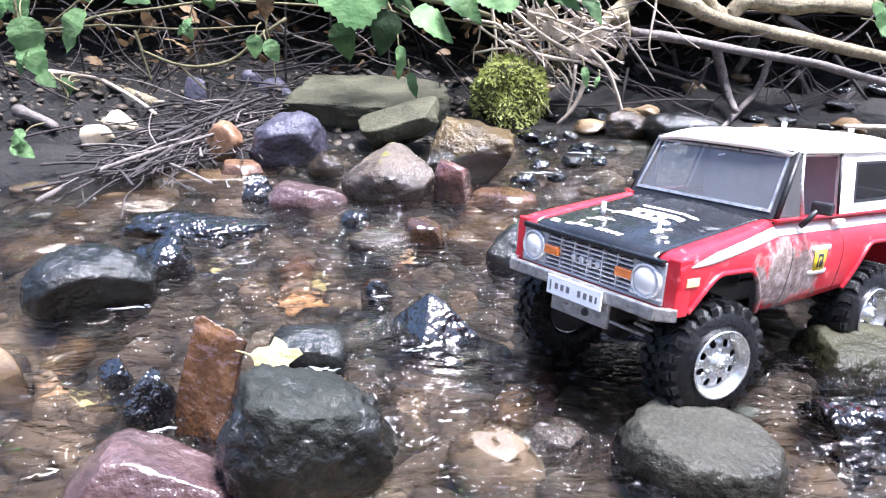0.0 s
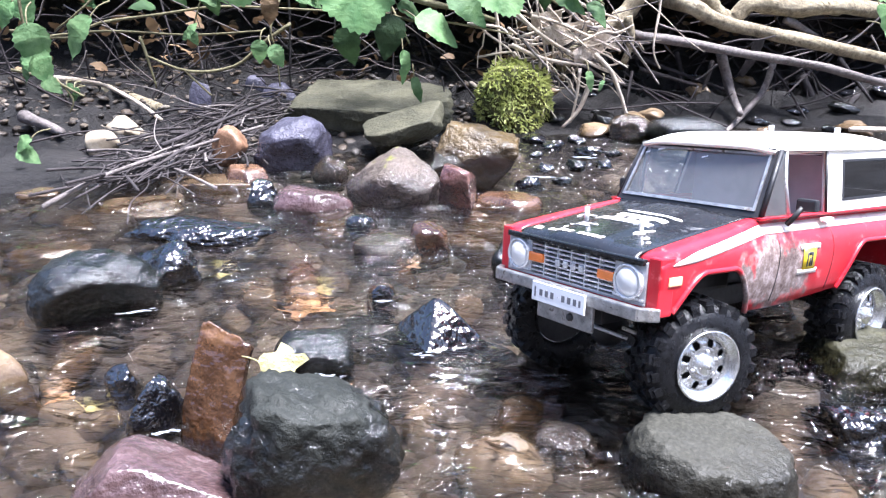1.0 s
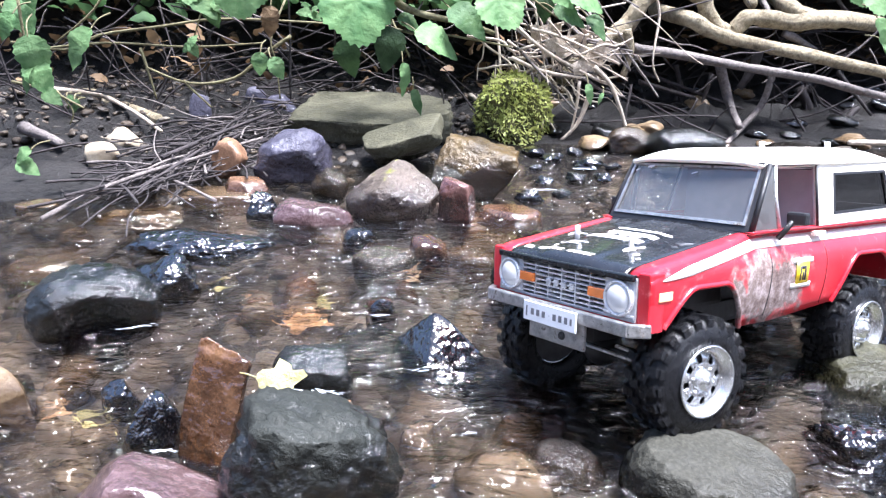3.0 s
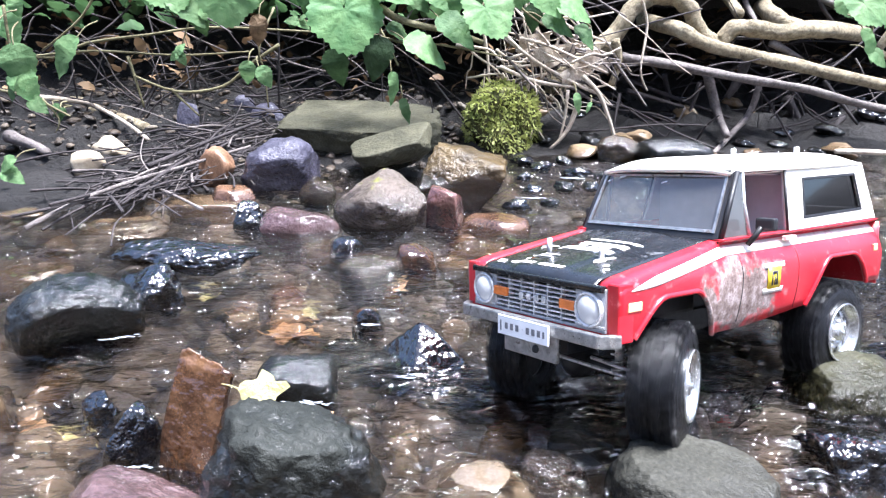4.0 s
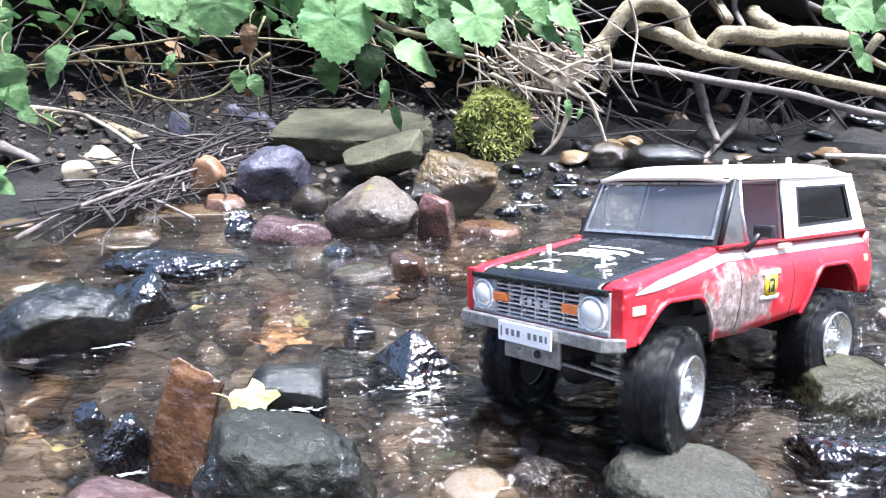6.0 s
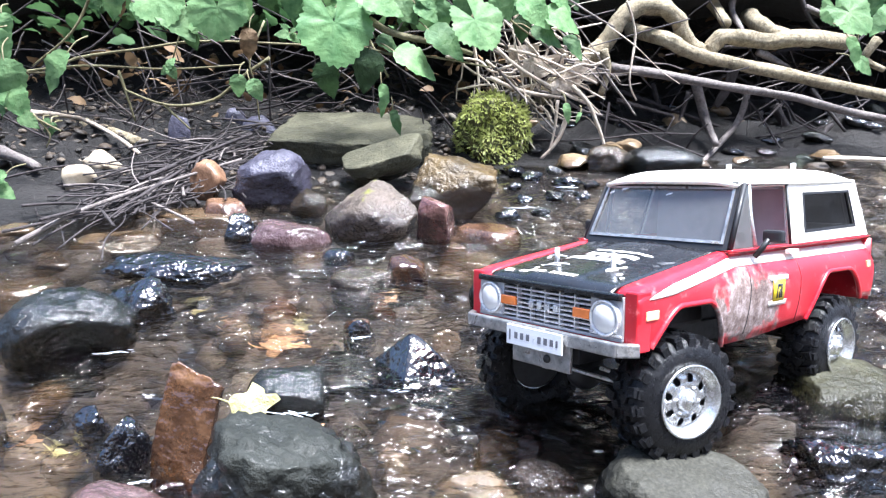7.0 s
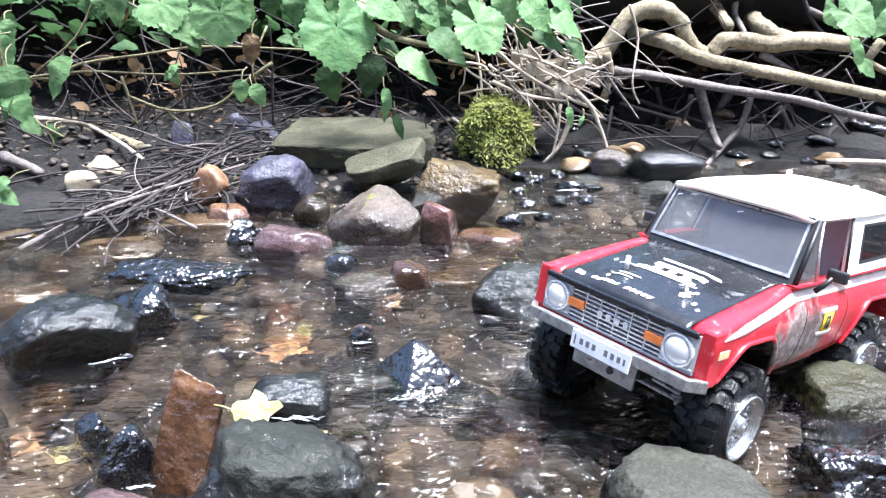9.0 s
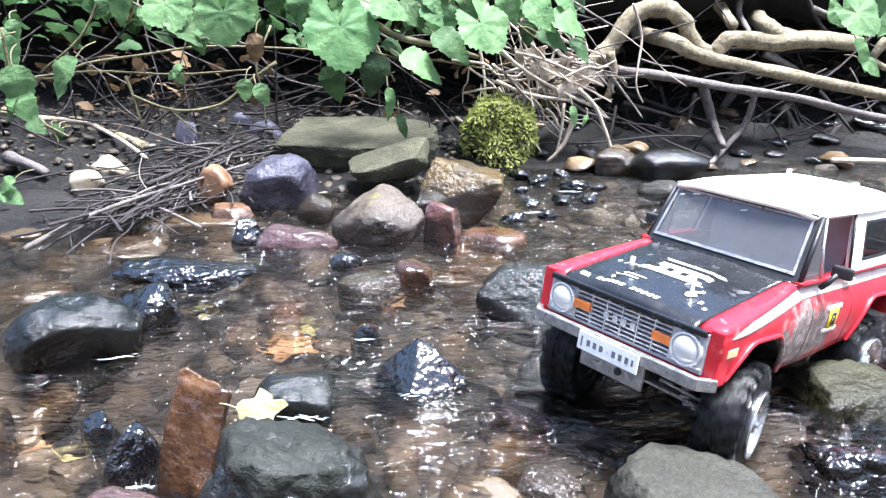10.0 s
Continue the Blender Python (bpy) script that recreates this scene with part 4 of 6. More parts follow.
L_PALM = palmate_mesh("lobed_leaf", M_LEAFB)
L_BIG, L_MID, L_PALE = palmate_mesh("broad_lobed_leaf", M_LEAF), leaf_mesh("leaf", M_LEAF, 0.0, 11, 0.4), leaf_mesh("pale_leaf", M_LEAFB, 0.05, 9, 0.42)
L_DARK, L_DEAD, L_LONG = leaf_mesh("dark_leaf", M_LEAFD, 0.03, 9, 0.42), leaf_mesh("dead_leaf", M_DEAD, 0.1, 6, 0.36), leaf_mesh("long_leaf", M_LEAFB, 0.1, 12, 0.24)
rl = random.Random(21)


def plant(label, leaves, stems, fill=None, stem_mat=M_VINE):
    """A plant: stems, and leaves (place, length, heading of the tip in the bank's plane in degrees, kind), each on a short stalk."""
    p = new("bramble")
    tagged(p, label, "plant", "brambles on the bank")
    for k, (pts, r) in enumerate(stems):
        part("stem", limb(bmesh.new(), pts, r, r * 0.6, 7, 0.12, k), stem_mat, p)
    spare = []
    if fill:
        n, (x0, x1), (y0, y1), (z0, z1) = fill
        for _ in range(n):
            spare.append((rl.uniform(x0, x1), rl.uniform(y0, y1), rl.uniform(z0, z1), rl.uniform(0.03, 0.085), rl.uniform(-150, -20), rl.choice((L_PALE, L_MID, L_MID, L_PALM, L_DARK))))
    for x, y, z, size, head, me in list(leaves) + spare:
        ob = new("leaf", me)
        ob.parent = p
        tip = Vector((math.cos(radians(head)), rl.uniform(-0.45, 0.05), math.sin(radians(head)))).normalized()
        face = (Vector((rl.uniform(-0.4, 0.4), rl.uniform(-1.0, -0.5), rl.uniform(0.5, 1.0)))).normalized()
        side = tip.cross(face).normalized()
        face = side.cross(tip)
        m = Matrix((side, tip, face)).transposed().to_4x4()
        c = Vector((x, y, z))
        ob.matrix_basis = Matrix.Translation(c - tip * size * 0.5) @ m @ Matrix.Scale(size, 4)
        b = c - tip * size * 0.5
        part("stalk", limb(bmesh.new(), [b, b - tip * size * 0.25 + Vector((0, 0.01, 0.004)), b - tip * size * 0.45 + Vector((0, 0.035, 0.0))], 0.0012, 0.0016, 5, 0.1), stem_mat, p)
    return p


LEAVES_A = [
    (-0.198, 1.450, 0.290, 0.149, -78, L_BIG),
    (-0.159, 1.500, 0.342, 0.080, -5, L_PALE),
    (-0.107, 1.480, 0.333, 0.078, -12, L_PALE),
    (-0.067, 1.500, 0.322, 0.067, -35, L_PALE),
    (-0.026, 1.500, 0.320, 0.056, -30, L_MID),
    (-0.001, 1.520, 0.305, 0.068, -100, L_MID),
    (0.070, 1.450, 0.300, 0.114, -50, L_PALM),
    (0.012, 1.470, 0.266, 0.088, -30, L_MID),
    (-0.100, 1.500, 0.258, 0.054, -20, L_PALE),
    (-0.045, 1.460, 0.229, 0.092, -22, L_PALE),
    (-0.142, 1.470, 0.210, 0.083, -95, L_DARK),
    (-0.110, 1.460, 0.153, 0.065, -82, L_LONG),
    (-0.087, 1.460, 0.111, 0.050, -75, L_LONG),
    (-0.228, 1.520, 0.186, 0.075, -80, L_DARK),
    (0.049, 1.550, 0.339, 0.080, -60, L_MID),
]
plant("bramble with broad toothed green leaves hanging over slabs", LEAVES_A, [([(-0.140, 1.500, 0.304), (-0.091, 1.500, 0.279), (-0.003, 1.500, 0.260), (0.063, 1.500, 0.241)], 0.008), ([(-0.261, 1.600, 0.275), (-0.103, 1.500, 0.240), (-0.025, 1.500, 0.236), (0.097, 1.500, 0.215)], 0.003), ([(-0.210, 1.600, 0.375), (-0.162, 1.550, 0.300), (-0.104, 1.500, 0.195)], 0.0035), ([(0.088, 1.600, 0.376), (0.062, 1.500, 0.313), (0.019, 1.500, 0.260)], 0.003)], (34, (-0.26, 0.1), (1.5, 1.75), (0.3, 0.46)))
LEAVES_B = [
    (-0.624, 1.480, 0.338, 0.076, -110, L_PALE),
    (-0.522, 1.450, 0.337, 0.099, -60, L_PALM),
    (-0.492, 1.450, 0.304, 0.087, -35, L_PALE),
    (-0.417, 1.450, 0.319, 0.112, -90, L_PALM),
    (-0.478, 1.470, 0.270, 0.050, -80, L_DARK),
    (-0.451, 1.460, 0.290, 0.056, -40, L_PALE),
    (-0.504, 1.420, 0.229, 0.024, 60, L_PALE),
    (-0.518, 1.420, 0.214, 0.023, -150, L_PALE),
    (-0.503, 1.420, 0.210, 0.027, -60, L_PALE),
    (-0.382, 1.420, 0.185, 0.044, -97, L_PALE),
    (-0.348, 1.420, 0.178, 0.044, -58, L_PALE),
    (-0.302, 1.460, 0.279, 0.027, 170, L_PALE),
    (-0.279, 1.460, 0.272, 0.027, -20, L_PALE),
    (-0.279, 1.460, 0.286, 0.020, 40, L_PALE),
    (-0.620, 1.500, 0.326, 0.044, -95, L_DEAD),
    (-0.376, 1.500, 0.256, 0.059, -95, L_DEAD),
]
plant("bramble shoots with pale green toothed leaves", LEAVES_B, [([(-0.907, 1.520, 0.212), (-0.796, 1.520, 0.199), (-0.724, 1.520, 0.228), (-0.598, 1.520, 0.246), (-0.484, 1.520, 0.261), (-0.339, 1.520, 0.258), (-0.194, 1.520, 0.251)], 0.0035), ([(-0.853, 1.520, 0.199), (-0.715, 1.520, 0.213), (-0.546, 1.520, 0.207), (-0.399, 1.520, 0.216)], 0.003), ([(-0.561, 1.620, 0.374), (-0.499, 1.520, 0.331), (-0.539, 1.520, 0.215)], 0.0025), ([(-0.358, 1.570, 0.298), (-0.381, 1.520, 0.225), (-0.374, 1.520, 0.175), (-0.371, 1.520, 0.106)], 0.0025), ([(-0.341, 1.520, 0.230), (-0.401, 1.520, 0.191), (-0.462, 1.520, 0.146), (-0.555, 1.520, 0.135), (-0.637, 1.520, 0.165)], 0.004), ([(-0.646, 1.520, 0.204), (-0.634, 1.520, 0.146), (-0.626, 1.520, 0.102)], 0.0035), ([(-0.566, 1.520, 0.140), (-0.545, 1.520, 0.117), (-0.514, 1.520, 0.086)], 0.003), ([(-0.677, 1.520, 0.352), (-0.727, 1.520, 0.278), (-0.817, 1.520, 0.212)], 0.003), ([(-0.419, 1.520, 0.363), (-0.427, 1.520, 0.332), (-0.449, 1.520, 0.279)], 0.0025)], (34, (-0.78, -0.26), (1.5, 1.8), (0.31, 0.48)))
LEAVES_C = [
    (-0.778, 1.350, 0.271, 0.072, -60, L_MID),
    (-0.741, 1.300, 0.204, 0.078, -80, L_PALE),
    (-0.737, 1.300, 0.173, 0.064, -60, L_PALE),
    (-0.764, 1.300, 0.170, 0.053, -120, L_PALE),
    (-0.714, 1.350, 0.129, 0.018, -20, L_MID),
    (-0.705, 1.350, 0.120, 0.017, -60, L_MID),
    (-0.723, 1.350, 0.116, 0.016, -130, L_MID),
    (-0.712, 1.350, 0.111, 0.016, -100, L_MID),
    (-0.730, 1.200, 0.039, 0.041, -20, L_PALE),
    (-0.738, 1.200, 0.058, 0.037, -150, L_PALE),
    (-0.722, 1.300, 0.140, 0.038, -30, L_PALE),
]
plant("trailing bramble with bright serrated leaves at the shore", LEAVES_C, [([(-0.769, 1.330, 0.306), (-0.769, 1.330, 0.230), (-0.757, 1.330, 0.162), (-0.721, 1.330, 0.137), (-0.684, 1.330, 0.116)], 0.003), ([(-0.729, 1.330, 0.147), (-0.705, 1.330, 0.111), (-0.715, 1.330, 0.086)], 0.002), ([(-0.807, 1.330, 0.162), (-0.759, 1.330, 0.152), (-0.730, 1.330, 0.142)], 0.003)], (10, (-0.85, -0.7), (1.3, 1.5), (0.2, 0.4)))
LEAVES_D = [
    (0.122, 1.500, 0.339, 0.074, -60, L_PALE),
    (0.182, 1.480, 0.322, 0.078, -40, L_PALE),
    (0.239, 1.500, 0.306, 0.080, -18, L_PALE),
    (0.237, 1.520, 0.339, 0.057, -30, L_MID),
    (0.210, 1.500, 0.276, 0.069, -18, L_MID),
    (0.267, 1.520, 0.254, 0.057, -40, L_MID),
    (0.163, 1.550, 0.285, 0.053, -100, L_DARK),
    (0.253, 1.480, 0.128, 0.040, -82, L_LONG),
    (0.275, 1.480, 0.120, 0.023, -120, L_LONG),
]
plant("leafy shoot above the bleached roots", LEAVES_D, [([(0.167, 1.580, 0.376), (0.185, 1.530, 0.333), (0.243, 1.530, 0.296), (0.278, 1.530, 0.270)], 0.003), ([(0.107, 1.530, 0.365), (0.130, 1.530, 0.312), (0.188, 1.530, 0.269)], 0.003)], (20, (0.08, 0.36), (1.55, 1.8), (0.31, 0.46)))
LEAVES_E = [
    (0.798, 1.500, 0.318, 0.100, -35, L_PALM),
    (0.829, 1.520, 0.244, 0.068, -65, L_LONG),
    (0.852, 1.520, 0.218, 0.047, -30, L_PALE),
    (0.868, 1.550, 0.340, 0.058, -90, L_MID),
]
plant("single shoot with pale leaves among roots", LEAVES_E, [([(0.831, 1.550, 0.377), (0.838, 1.550, 0.314), (0.847, 1.550, 0.237)], 0.003)], (8, (0.85, 1.0), (1.6, 1.8), (0.3, 0.46)))

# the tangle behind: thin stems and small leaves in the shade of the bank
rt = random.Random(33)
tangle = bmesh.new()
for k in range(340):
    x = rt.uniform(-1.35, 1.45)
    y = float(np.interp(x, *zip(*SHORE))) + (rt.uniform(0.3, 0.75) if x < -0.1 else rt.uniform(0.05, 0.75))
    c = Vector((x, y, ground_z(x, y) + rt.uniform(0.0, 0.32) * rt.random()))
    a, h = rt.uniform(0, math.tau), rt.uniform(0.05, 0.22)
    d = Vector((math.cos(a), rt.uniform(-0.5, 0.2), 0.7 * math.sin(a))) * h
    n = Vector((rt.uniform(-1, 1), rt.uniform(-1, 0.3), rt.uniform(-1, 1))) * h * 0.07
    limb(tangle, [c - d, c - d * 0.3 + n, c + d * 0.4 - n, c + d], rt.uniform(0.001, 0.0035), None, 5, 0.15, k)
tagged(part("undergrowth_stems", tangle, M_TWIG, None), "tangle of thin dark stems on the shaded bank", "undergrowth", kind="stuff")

pale = bmesh.new()
for k in range(70):
    x = rt.uniform(-1.2, 1.3)
    y = float(np.interp(x, *zip(*SHORE))) + rt.uniform(0.15, 0.6)
    c = Vector((x, y, ground_z(x, y) + rt.uniform(0.02, 0.3)))
    a, h = rt.uniform(0, math.tau), rt.uniform(0.04, 0.16)
    d = Vector((math.cos(a), rt.uniform(-0.5, 0.2), 0.6 * math.sin(a))) * h
    n = Vector((rt.uniform(-1, 1), rt.uniform(-1, 0.3), rt.uniform(-1, 1))) * h * 0.09
    limb(pale, [c - d, c - d * 0.3 + n, c + d * 0.4 - n, c + d], rt.uniform(0.0012, 0.003), None, 5, 0.15, k)
tagged(part("undergrowth_twigs", pale, M_STICK, None), "loose grey twigs caught on the shaded bank", "undergrowth", kind="stuff")


def scatter_leaves(name, mesh, count, mat, label, size, band, ys=(-0.1, 0.3), lift=(0.01, 0.07), over=False):
    src_v = [v.co.copy() for v in mesh.vertices]
    src_f = [list(p.vertices) for p in mesh.polygons]
    vs, fs = [], []
    for _ in range(count):
        x = rt.uniform(*band)
        y = float(np.interp(x, *zip(*SHORE))) + float(np.interp(x, *zip(*FOOT))) + rt.uniform(*ys)
        s = rt.uniform(*size)
        m = pose(x, y - 0.02, (0.4 if over else ground_z(x, y)) + rt.uniform(*lift), rt.uniform(10, 80), rt.uniform(-40, 40), rt.uniform(90, 270)) @ Matrix.Scale(s, 4)
        b = len(vs)
        vs += [m @ v for v in src_v]
        fs += [[i + b for i in f] for f in src_f]
    return tagged(mesh_ob(name, vs, fs, mat), label, "undergrowth", kind="stuff")


scatter_leaves("undergrowth_leaves", L_MID, 380, M_LEAF, "small green leaves on the shaded bank", (0.025, 0.06), (-1.3, 0.35), (-0.42, 0.1), (-0.16, 0.02), True)
scatter_leaves("dead_leaves", L_DEAD, 480, M_DEAD, "dead brown leaves on bank and shore", (0.02, 0.05), (-1.3, 1.3), (-0.35, 0.35), (0.01, 0.14))

# bushes added above the view, leaning out to shade the bank
scatter_leaves("overhanging_bushes", L_MID, 900, M_LEAFD, "dense green unseen bushes added to shade the bank", (0.06, 0.13), (-1.9, 2.1), (-0.15, 0.9), (0.03, 0.4), True)

# white pieces stand in for sky glints where the brook meets stones
fo = random.Random(8)
GLINTS = []


def foam(x, y, z, length, width, turn, count):
    """A streak of painted white glint: small flattened drops along a line."""
    bm = bmesh.new()
    for k in range(count):
        u = (k + fo.random()) / count - 0.5
        r = width * fo.uniform(0.15, 0.4) * (1 - abs(u) * 1.2)
        m = Matrix.Translation((u * length, width * fo.gauss(0, 0.35) + 0.2 * width * math.sin(u * 7), fo.uniform(-0.2, 0.3) * r)) @ pose(0, 0, 0, 0, 0, fo.uniform(-25, 25)) @ Matrix.Diagonal((r * fo.uniform(3, 8), r, r * 0.4, 1))
        bmesh.ops.create_icosphere(bm, subdivisions=1, radius=1, matrix=m)
    ob = tagged(part("white_water", bm, M_GLINT, None), "white streak standing in for a glint at a stone", "foam", "white water streaks")
    ob.matrix_world = pose(x, y, z, 0, 0, turn)
    GLINTS.append((ob, x, y, z, turn))


for x, y, z, w, h, turn, n in [
    (-0.128, 0.569, 0.004, 0.045, 0.004, 2, 16), (-0.340, 0.686, 0.004, 0.04, 0.004, 18, 12), (-0.087, 0.723, 0.004, 0.02, 0.003, 0, 6), (-0.037, 0.614, 0.004, 0.03, 0.003, 10, 8),
    (-0.235, 0.474, 0.004, 0.025, 0.003, 10, 8), (0.234, 1.366, 0.005, 0.05, 0.006, 0, 8), (0.143, 1.223, 0.005, 0.06, 0.006, 0, 8), (-0.318, 1.134, 0.005, 0.05, 0.006, 0, 8), (-0.221, 1.049, 0.005, 0.08, 0.007, 5, 12)]:
    foam(x, y, z, w, h, turn, n)

# the mossy stone
mx_, my_, mz_, ma_, mb_, mc_ = 0.116, 1.644, 0.061, 0.085, 0.070, 0.086
mossy = stone("mossy_stone", mx_, my_, mz_, ma_, mb_, mc_, 0, 77, M_MOSSROCK, "rounded stone covered with shaggy green moss", 2, 0.16, 4)
tv, tf = [], []
for p in mossy.data.polygons:
    if p.normal.z > -0.35:
        for _ in range(3):
            c = Vector(p.center) + Vector((rt.gauss(0, 1), rt.gauss(0, 1), rt.gauss(0, 1))) * 0.003
            d = (Vector(p.normal) * 0.8 + Vector((rt.gauss(0, 0.5), rt.gauss(0, 0.5), rt.gauss(-0.35, 0.4)))).normalized() * rt.uniform(0.006, 0.015)
            s = d.cross(Vector((rt.random(), rt.random(), rt.random()))).normalized() * rt.uniform(0.0012, 0.0026)
            b = len(tv)
            tv += [c - s, c + s, c + d * 0.6 + s * 1.2, c + d, c + d * 0.6 - s * 1.2]
            tf.append([b, b + 1, b + 2, b + 3, b + 4])
tagged(mesh_ob("moss", tv, tf, M_MOSS, mossy, False), "shaggy yellow-green moss", kind="stuff")

# wet stones and clods in the hollow under the roots
for k in range(46):
    x = rt.uniform(0.1, 1.15)
    y = float(np.interp(x, *zip(*SHORE))) + rt.uniform(-0.06, 0.4)
    s = rt.uniform(0.012, 0.04)
    stone("stone", x, y, max(0.0, ground_z(x, y)) + s * 0.2, s, s * rt.uniform(0.6, 1), s * rt.uniform(0.35, 0.6), rt.uniform(0, 360), 200 + k, (M_WET, M_DARK, M_WET, M_TAN)[k % 4], "small wet stone in the hollow under roots", 8, 0.16, 3)

# fallen leaves on and under the water
def fallen(x, y, z, size, turn, mat, label, tilt=(0, 0)):
    bm = bmesh.new()
    rnd = random.Random(int(x * 1e4))
    rim = [bm.verts.new((math.cos(a) * r, math.sin(a) * r * 0.8, 0.12 * math.sin(3 * a) * r)) for a, r in ((math.tau * k / 22, rnd.uniform(0.38, 0.55) * (1 + 0.2 * math.cos(5 * math.tau * k / 22))) for k in range(22))]
    c = bm.verts.new((0, 0, 0.02))
    for k in range(22):
        bm.faces.new((rim[k], rim[(k + 1) % 22], c))
    tube_pts = [(-0.4, 0.1, 0.02), (-0.6, 0.2, 0.1), (-0.75, 0.22, 0.25)]
    thing = part("fallen_leaf", bm, mat, None)
    thing.matrix_world = pose(x, y, z, tilt[0], tilt[1], turn) @ Matrix.Scale(size, 4)
    part("stalk", limb(bmesh.new(), tube_pts, 0.02, 0.012, 5, 0.1), mat, thing)
    return tagged(thing, label, "leaf")


lx, ly, lz = -0.146, 0.500, 0.055
fallen(lx, ly, lz, 0.038, 20, M_YELLOW, "pale yellow fallen leaf lying on a boulder", (48, 0))
for k, (x, y, z, s) in enumerate([(-0.242, 0.790, -0.025, 0.03), (-0.185, 0.761, -0.025, 0.045), (-0.166, 0.803, -0.020, 0.03), (-0.162, 0.761, -0.025, 0.03), (-0.307, 0.854, -0.025, 0.026), (-0.067, 0.880, -0.020, 0.035), (-0.370, 0.566, -0.025, 0.03), (-0.321, 0.541, -0.025, 0.034), (-0.099, 0.507, 0.030, 0.014)]):
    fallen(x, y, z, s, 50 * k, (M_SUNK, M_SUNK, M_YELLOW, M_SUNK, M_YELLOW)[k % 5], "sunken orange leaf on the brook bed", (10, 0))


# ---- the toy truck: x forward from the front axle, y to its left, z up from the bumper's top ----
def truck_paint():
    """Red paint with scuffs, and dried mud thrown up behind the front wheels."""
    m, nt, nd, lk, b = nodes_of("scuffed red paint")
    tc = nd.new("ShaderNodeTexCoord").outputs["Object"]
    red = ramp(nt, noise_node(nt, 25, 5, 0.6, tc), [(0.3, (0.42, 0.008, 0.018)), (0.7, (0.58, 0.022, 0.035))])
    fade = ramp(nt, noise_node(nt, 70, 6, 0.75, tc, 0.4), [(0.58, (0, 0, 0)), (0.72, (1, 1, 1))])
    red = mixc(nt, fade, red, (0.72, 0.2, 0.2))
    sub = nd.new("ShaderNodeVectorMath")
    sub.operation = "SUBTRACT"
    lk.new(tc, sub.inputs[0])
    sub.inputs[1].default_value = (-0.078, 0, 0.014)
    mul = nd.new("ShaderNodeVectorMath")
    mul.operation = "MULTIPLY"
    lk.new(sub.outputs[0], mul.inputs[0])
    mul.inputs[1].default_value = (15, 0, 24)
    ln = nd.new("ShaderNodeVectorMath")
    ln.operation = "LENGTH"
    lk.new(mul.outputs[0], ln.inputs[0])
    mx = nd.new("ShaderNodeMath")
    mx.operation = "SUBTRACT"
    lk.new(noise_node(nt, 48, 7, 0.66, tc, 0.2), mx.inputs[0])
    sc = nd.new("ShaderNodeMath")
    sc.operation = "MULTIPLY"
    lk.new(ln.outputs["Value"], sc.inputs[0])
    sc.inputs[1].default_value = 0.46
    lk.new(sc.outputs[0], mx.inputs[1])
    mud = ramp(nt, mx.outputs[0], [(0.07, (0, 0, 0)), (0.2, (1, 1, 1))])
    tone = ramp(nt, noise_node(nt, 130, 6, 0.7, tc), [(0.32, (0.08, 0.045, 0.037)), (0.5, (0.19, 0.14, 0.125)), (0.66, (0.4, 0.33, 0.32))])
    col = mixc(nt, mud, red, tone)
    lk.new(col, b.inputs["Base Color"])
    lk.new(mixc(nt, mud, (0.3, 0.3, 0.3), (0.85, 0.85, 0.85)), b.inputs["Roughness"])
    b.inputs["Coat Weight"].default_value, b.inputs["Coat Roughness"].default_value = 0.35, 0.12
    return m


def tinted_glass(name, tint, rough=0.04, haze=0.0):
    m, nt, nd, lk, b = nodes_of(name)
    nd.remove(b)
    tc = nd.new("ShaderNodeTexCoord").outputs["Object"]
    fr, tr, gl, mx = nd.new("ShaderNodeFresnel"), nd.new("ShaderNodeBsdfTransparent"), nd.new("ShaderNodeBsdfGlossy"), nd.new("ShaderNodeMixShader")
    fr.inputs["IOR"].default_value = 1.95
    df, m0 = nd.new("ShaderNodeBsdfDiffuse"), nd.new("ShaderNodeMixShader")
    df.inputs["Color"].default_value, m0.inputs[0].default_value = (0.5, 0.5, 0.5, 1), haze
    lk.new(tr.outputs[0], m0.inputs[1])
    lk.new(df.outputs[0], m0.inputs[2])
    lk.new(ramp(nt, noise_node(nt, 45, 5, 0.6, tc), [(0.3, tuple(c * 0.85 for c in tint)), (0.7, tint)]), tr.inputs["Color"])
    gl.inputs["Roughness"].default_value = rough
    for a, c in ((fr.outputs[0], mx.inputs[0]), (m0.outputs[0], mx.inputs[1]), (gl.outputs[0], mx.inputs[2]), (mx.outputs[0], nd["Material Output"].inputs["Surface"])):
        lk.new(a, c)
    return m


T_RED = truck_paint()
T_WHITE = plain_mat("white hardtop plastic", (0.85, 0.81, 0.72), 0.4, 0, 0.03, 40, 0, 0.1, (0.12, (0.6, 0.56, 0.5), 30))
T_BLACK = plain_mat("satin black bonnet", (0.012, 0.0125, 0.014), 0.25, 0, 0.2, 50, 0, 0.3, (0.16, (0.12, 0.12, 0.125), 34))
T_TRIM = plain_mat("black rubber trim", (0.012, 0.012, 0.014), 0.5)
T_CHROME = plain_mat("worn silver plastic", (0.72, 0.72, 0.73), 0.3, 0.45, 0.15, 80, 0.0004)
T_SILVER = plain_mat("bright wheel chrome", (0.85, 0.86, 0.87), 0.16, 0.9, 0.08, 90, 0.0003, 0, (0.15, (0.25, 0.22, 0.2), 90))
T_BUMPER = plain_mat("scratched bumper metal", (0.5, 0.49, 0.48), 0.35, 0.85, 0.25, 120, 0.0006, 0, (0.3, (0.16, 0.13, 0.11), 60))
T_GRILLE = plain_mat("grey grille plastic", (0.5, 0.5, 0.52), 0.4, 0.3, 0.15, 80)
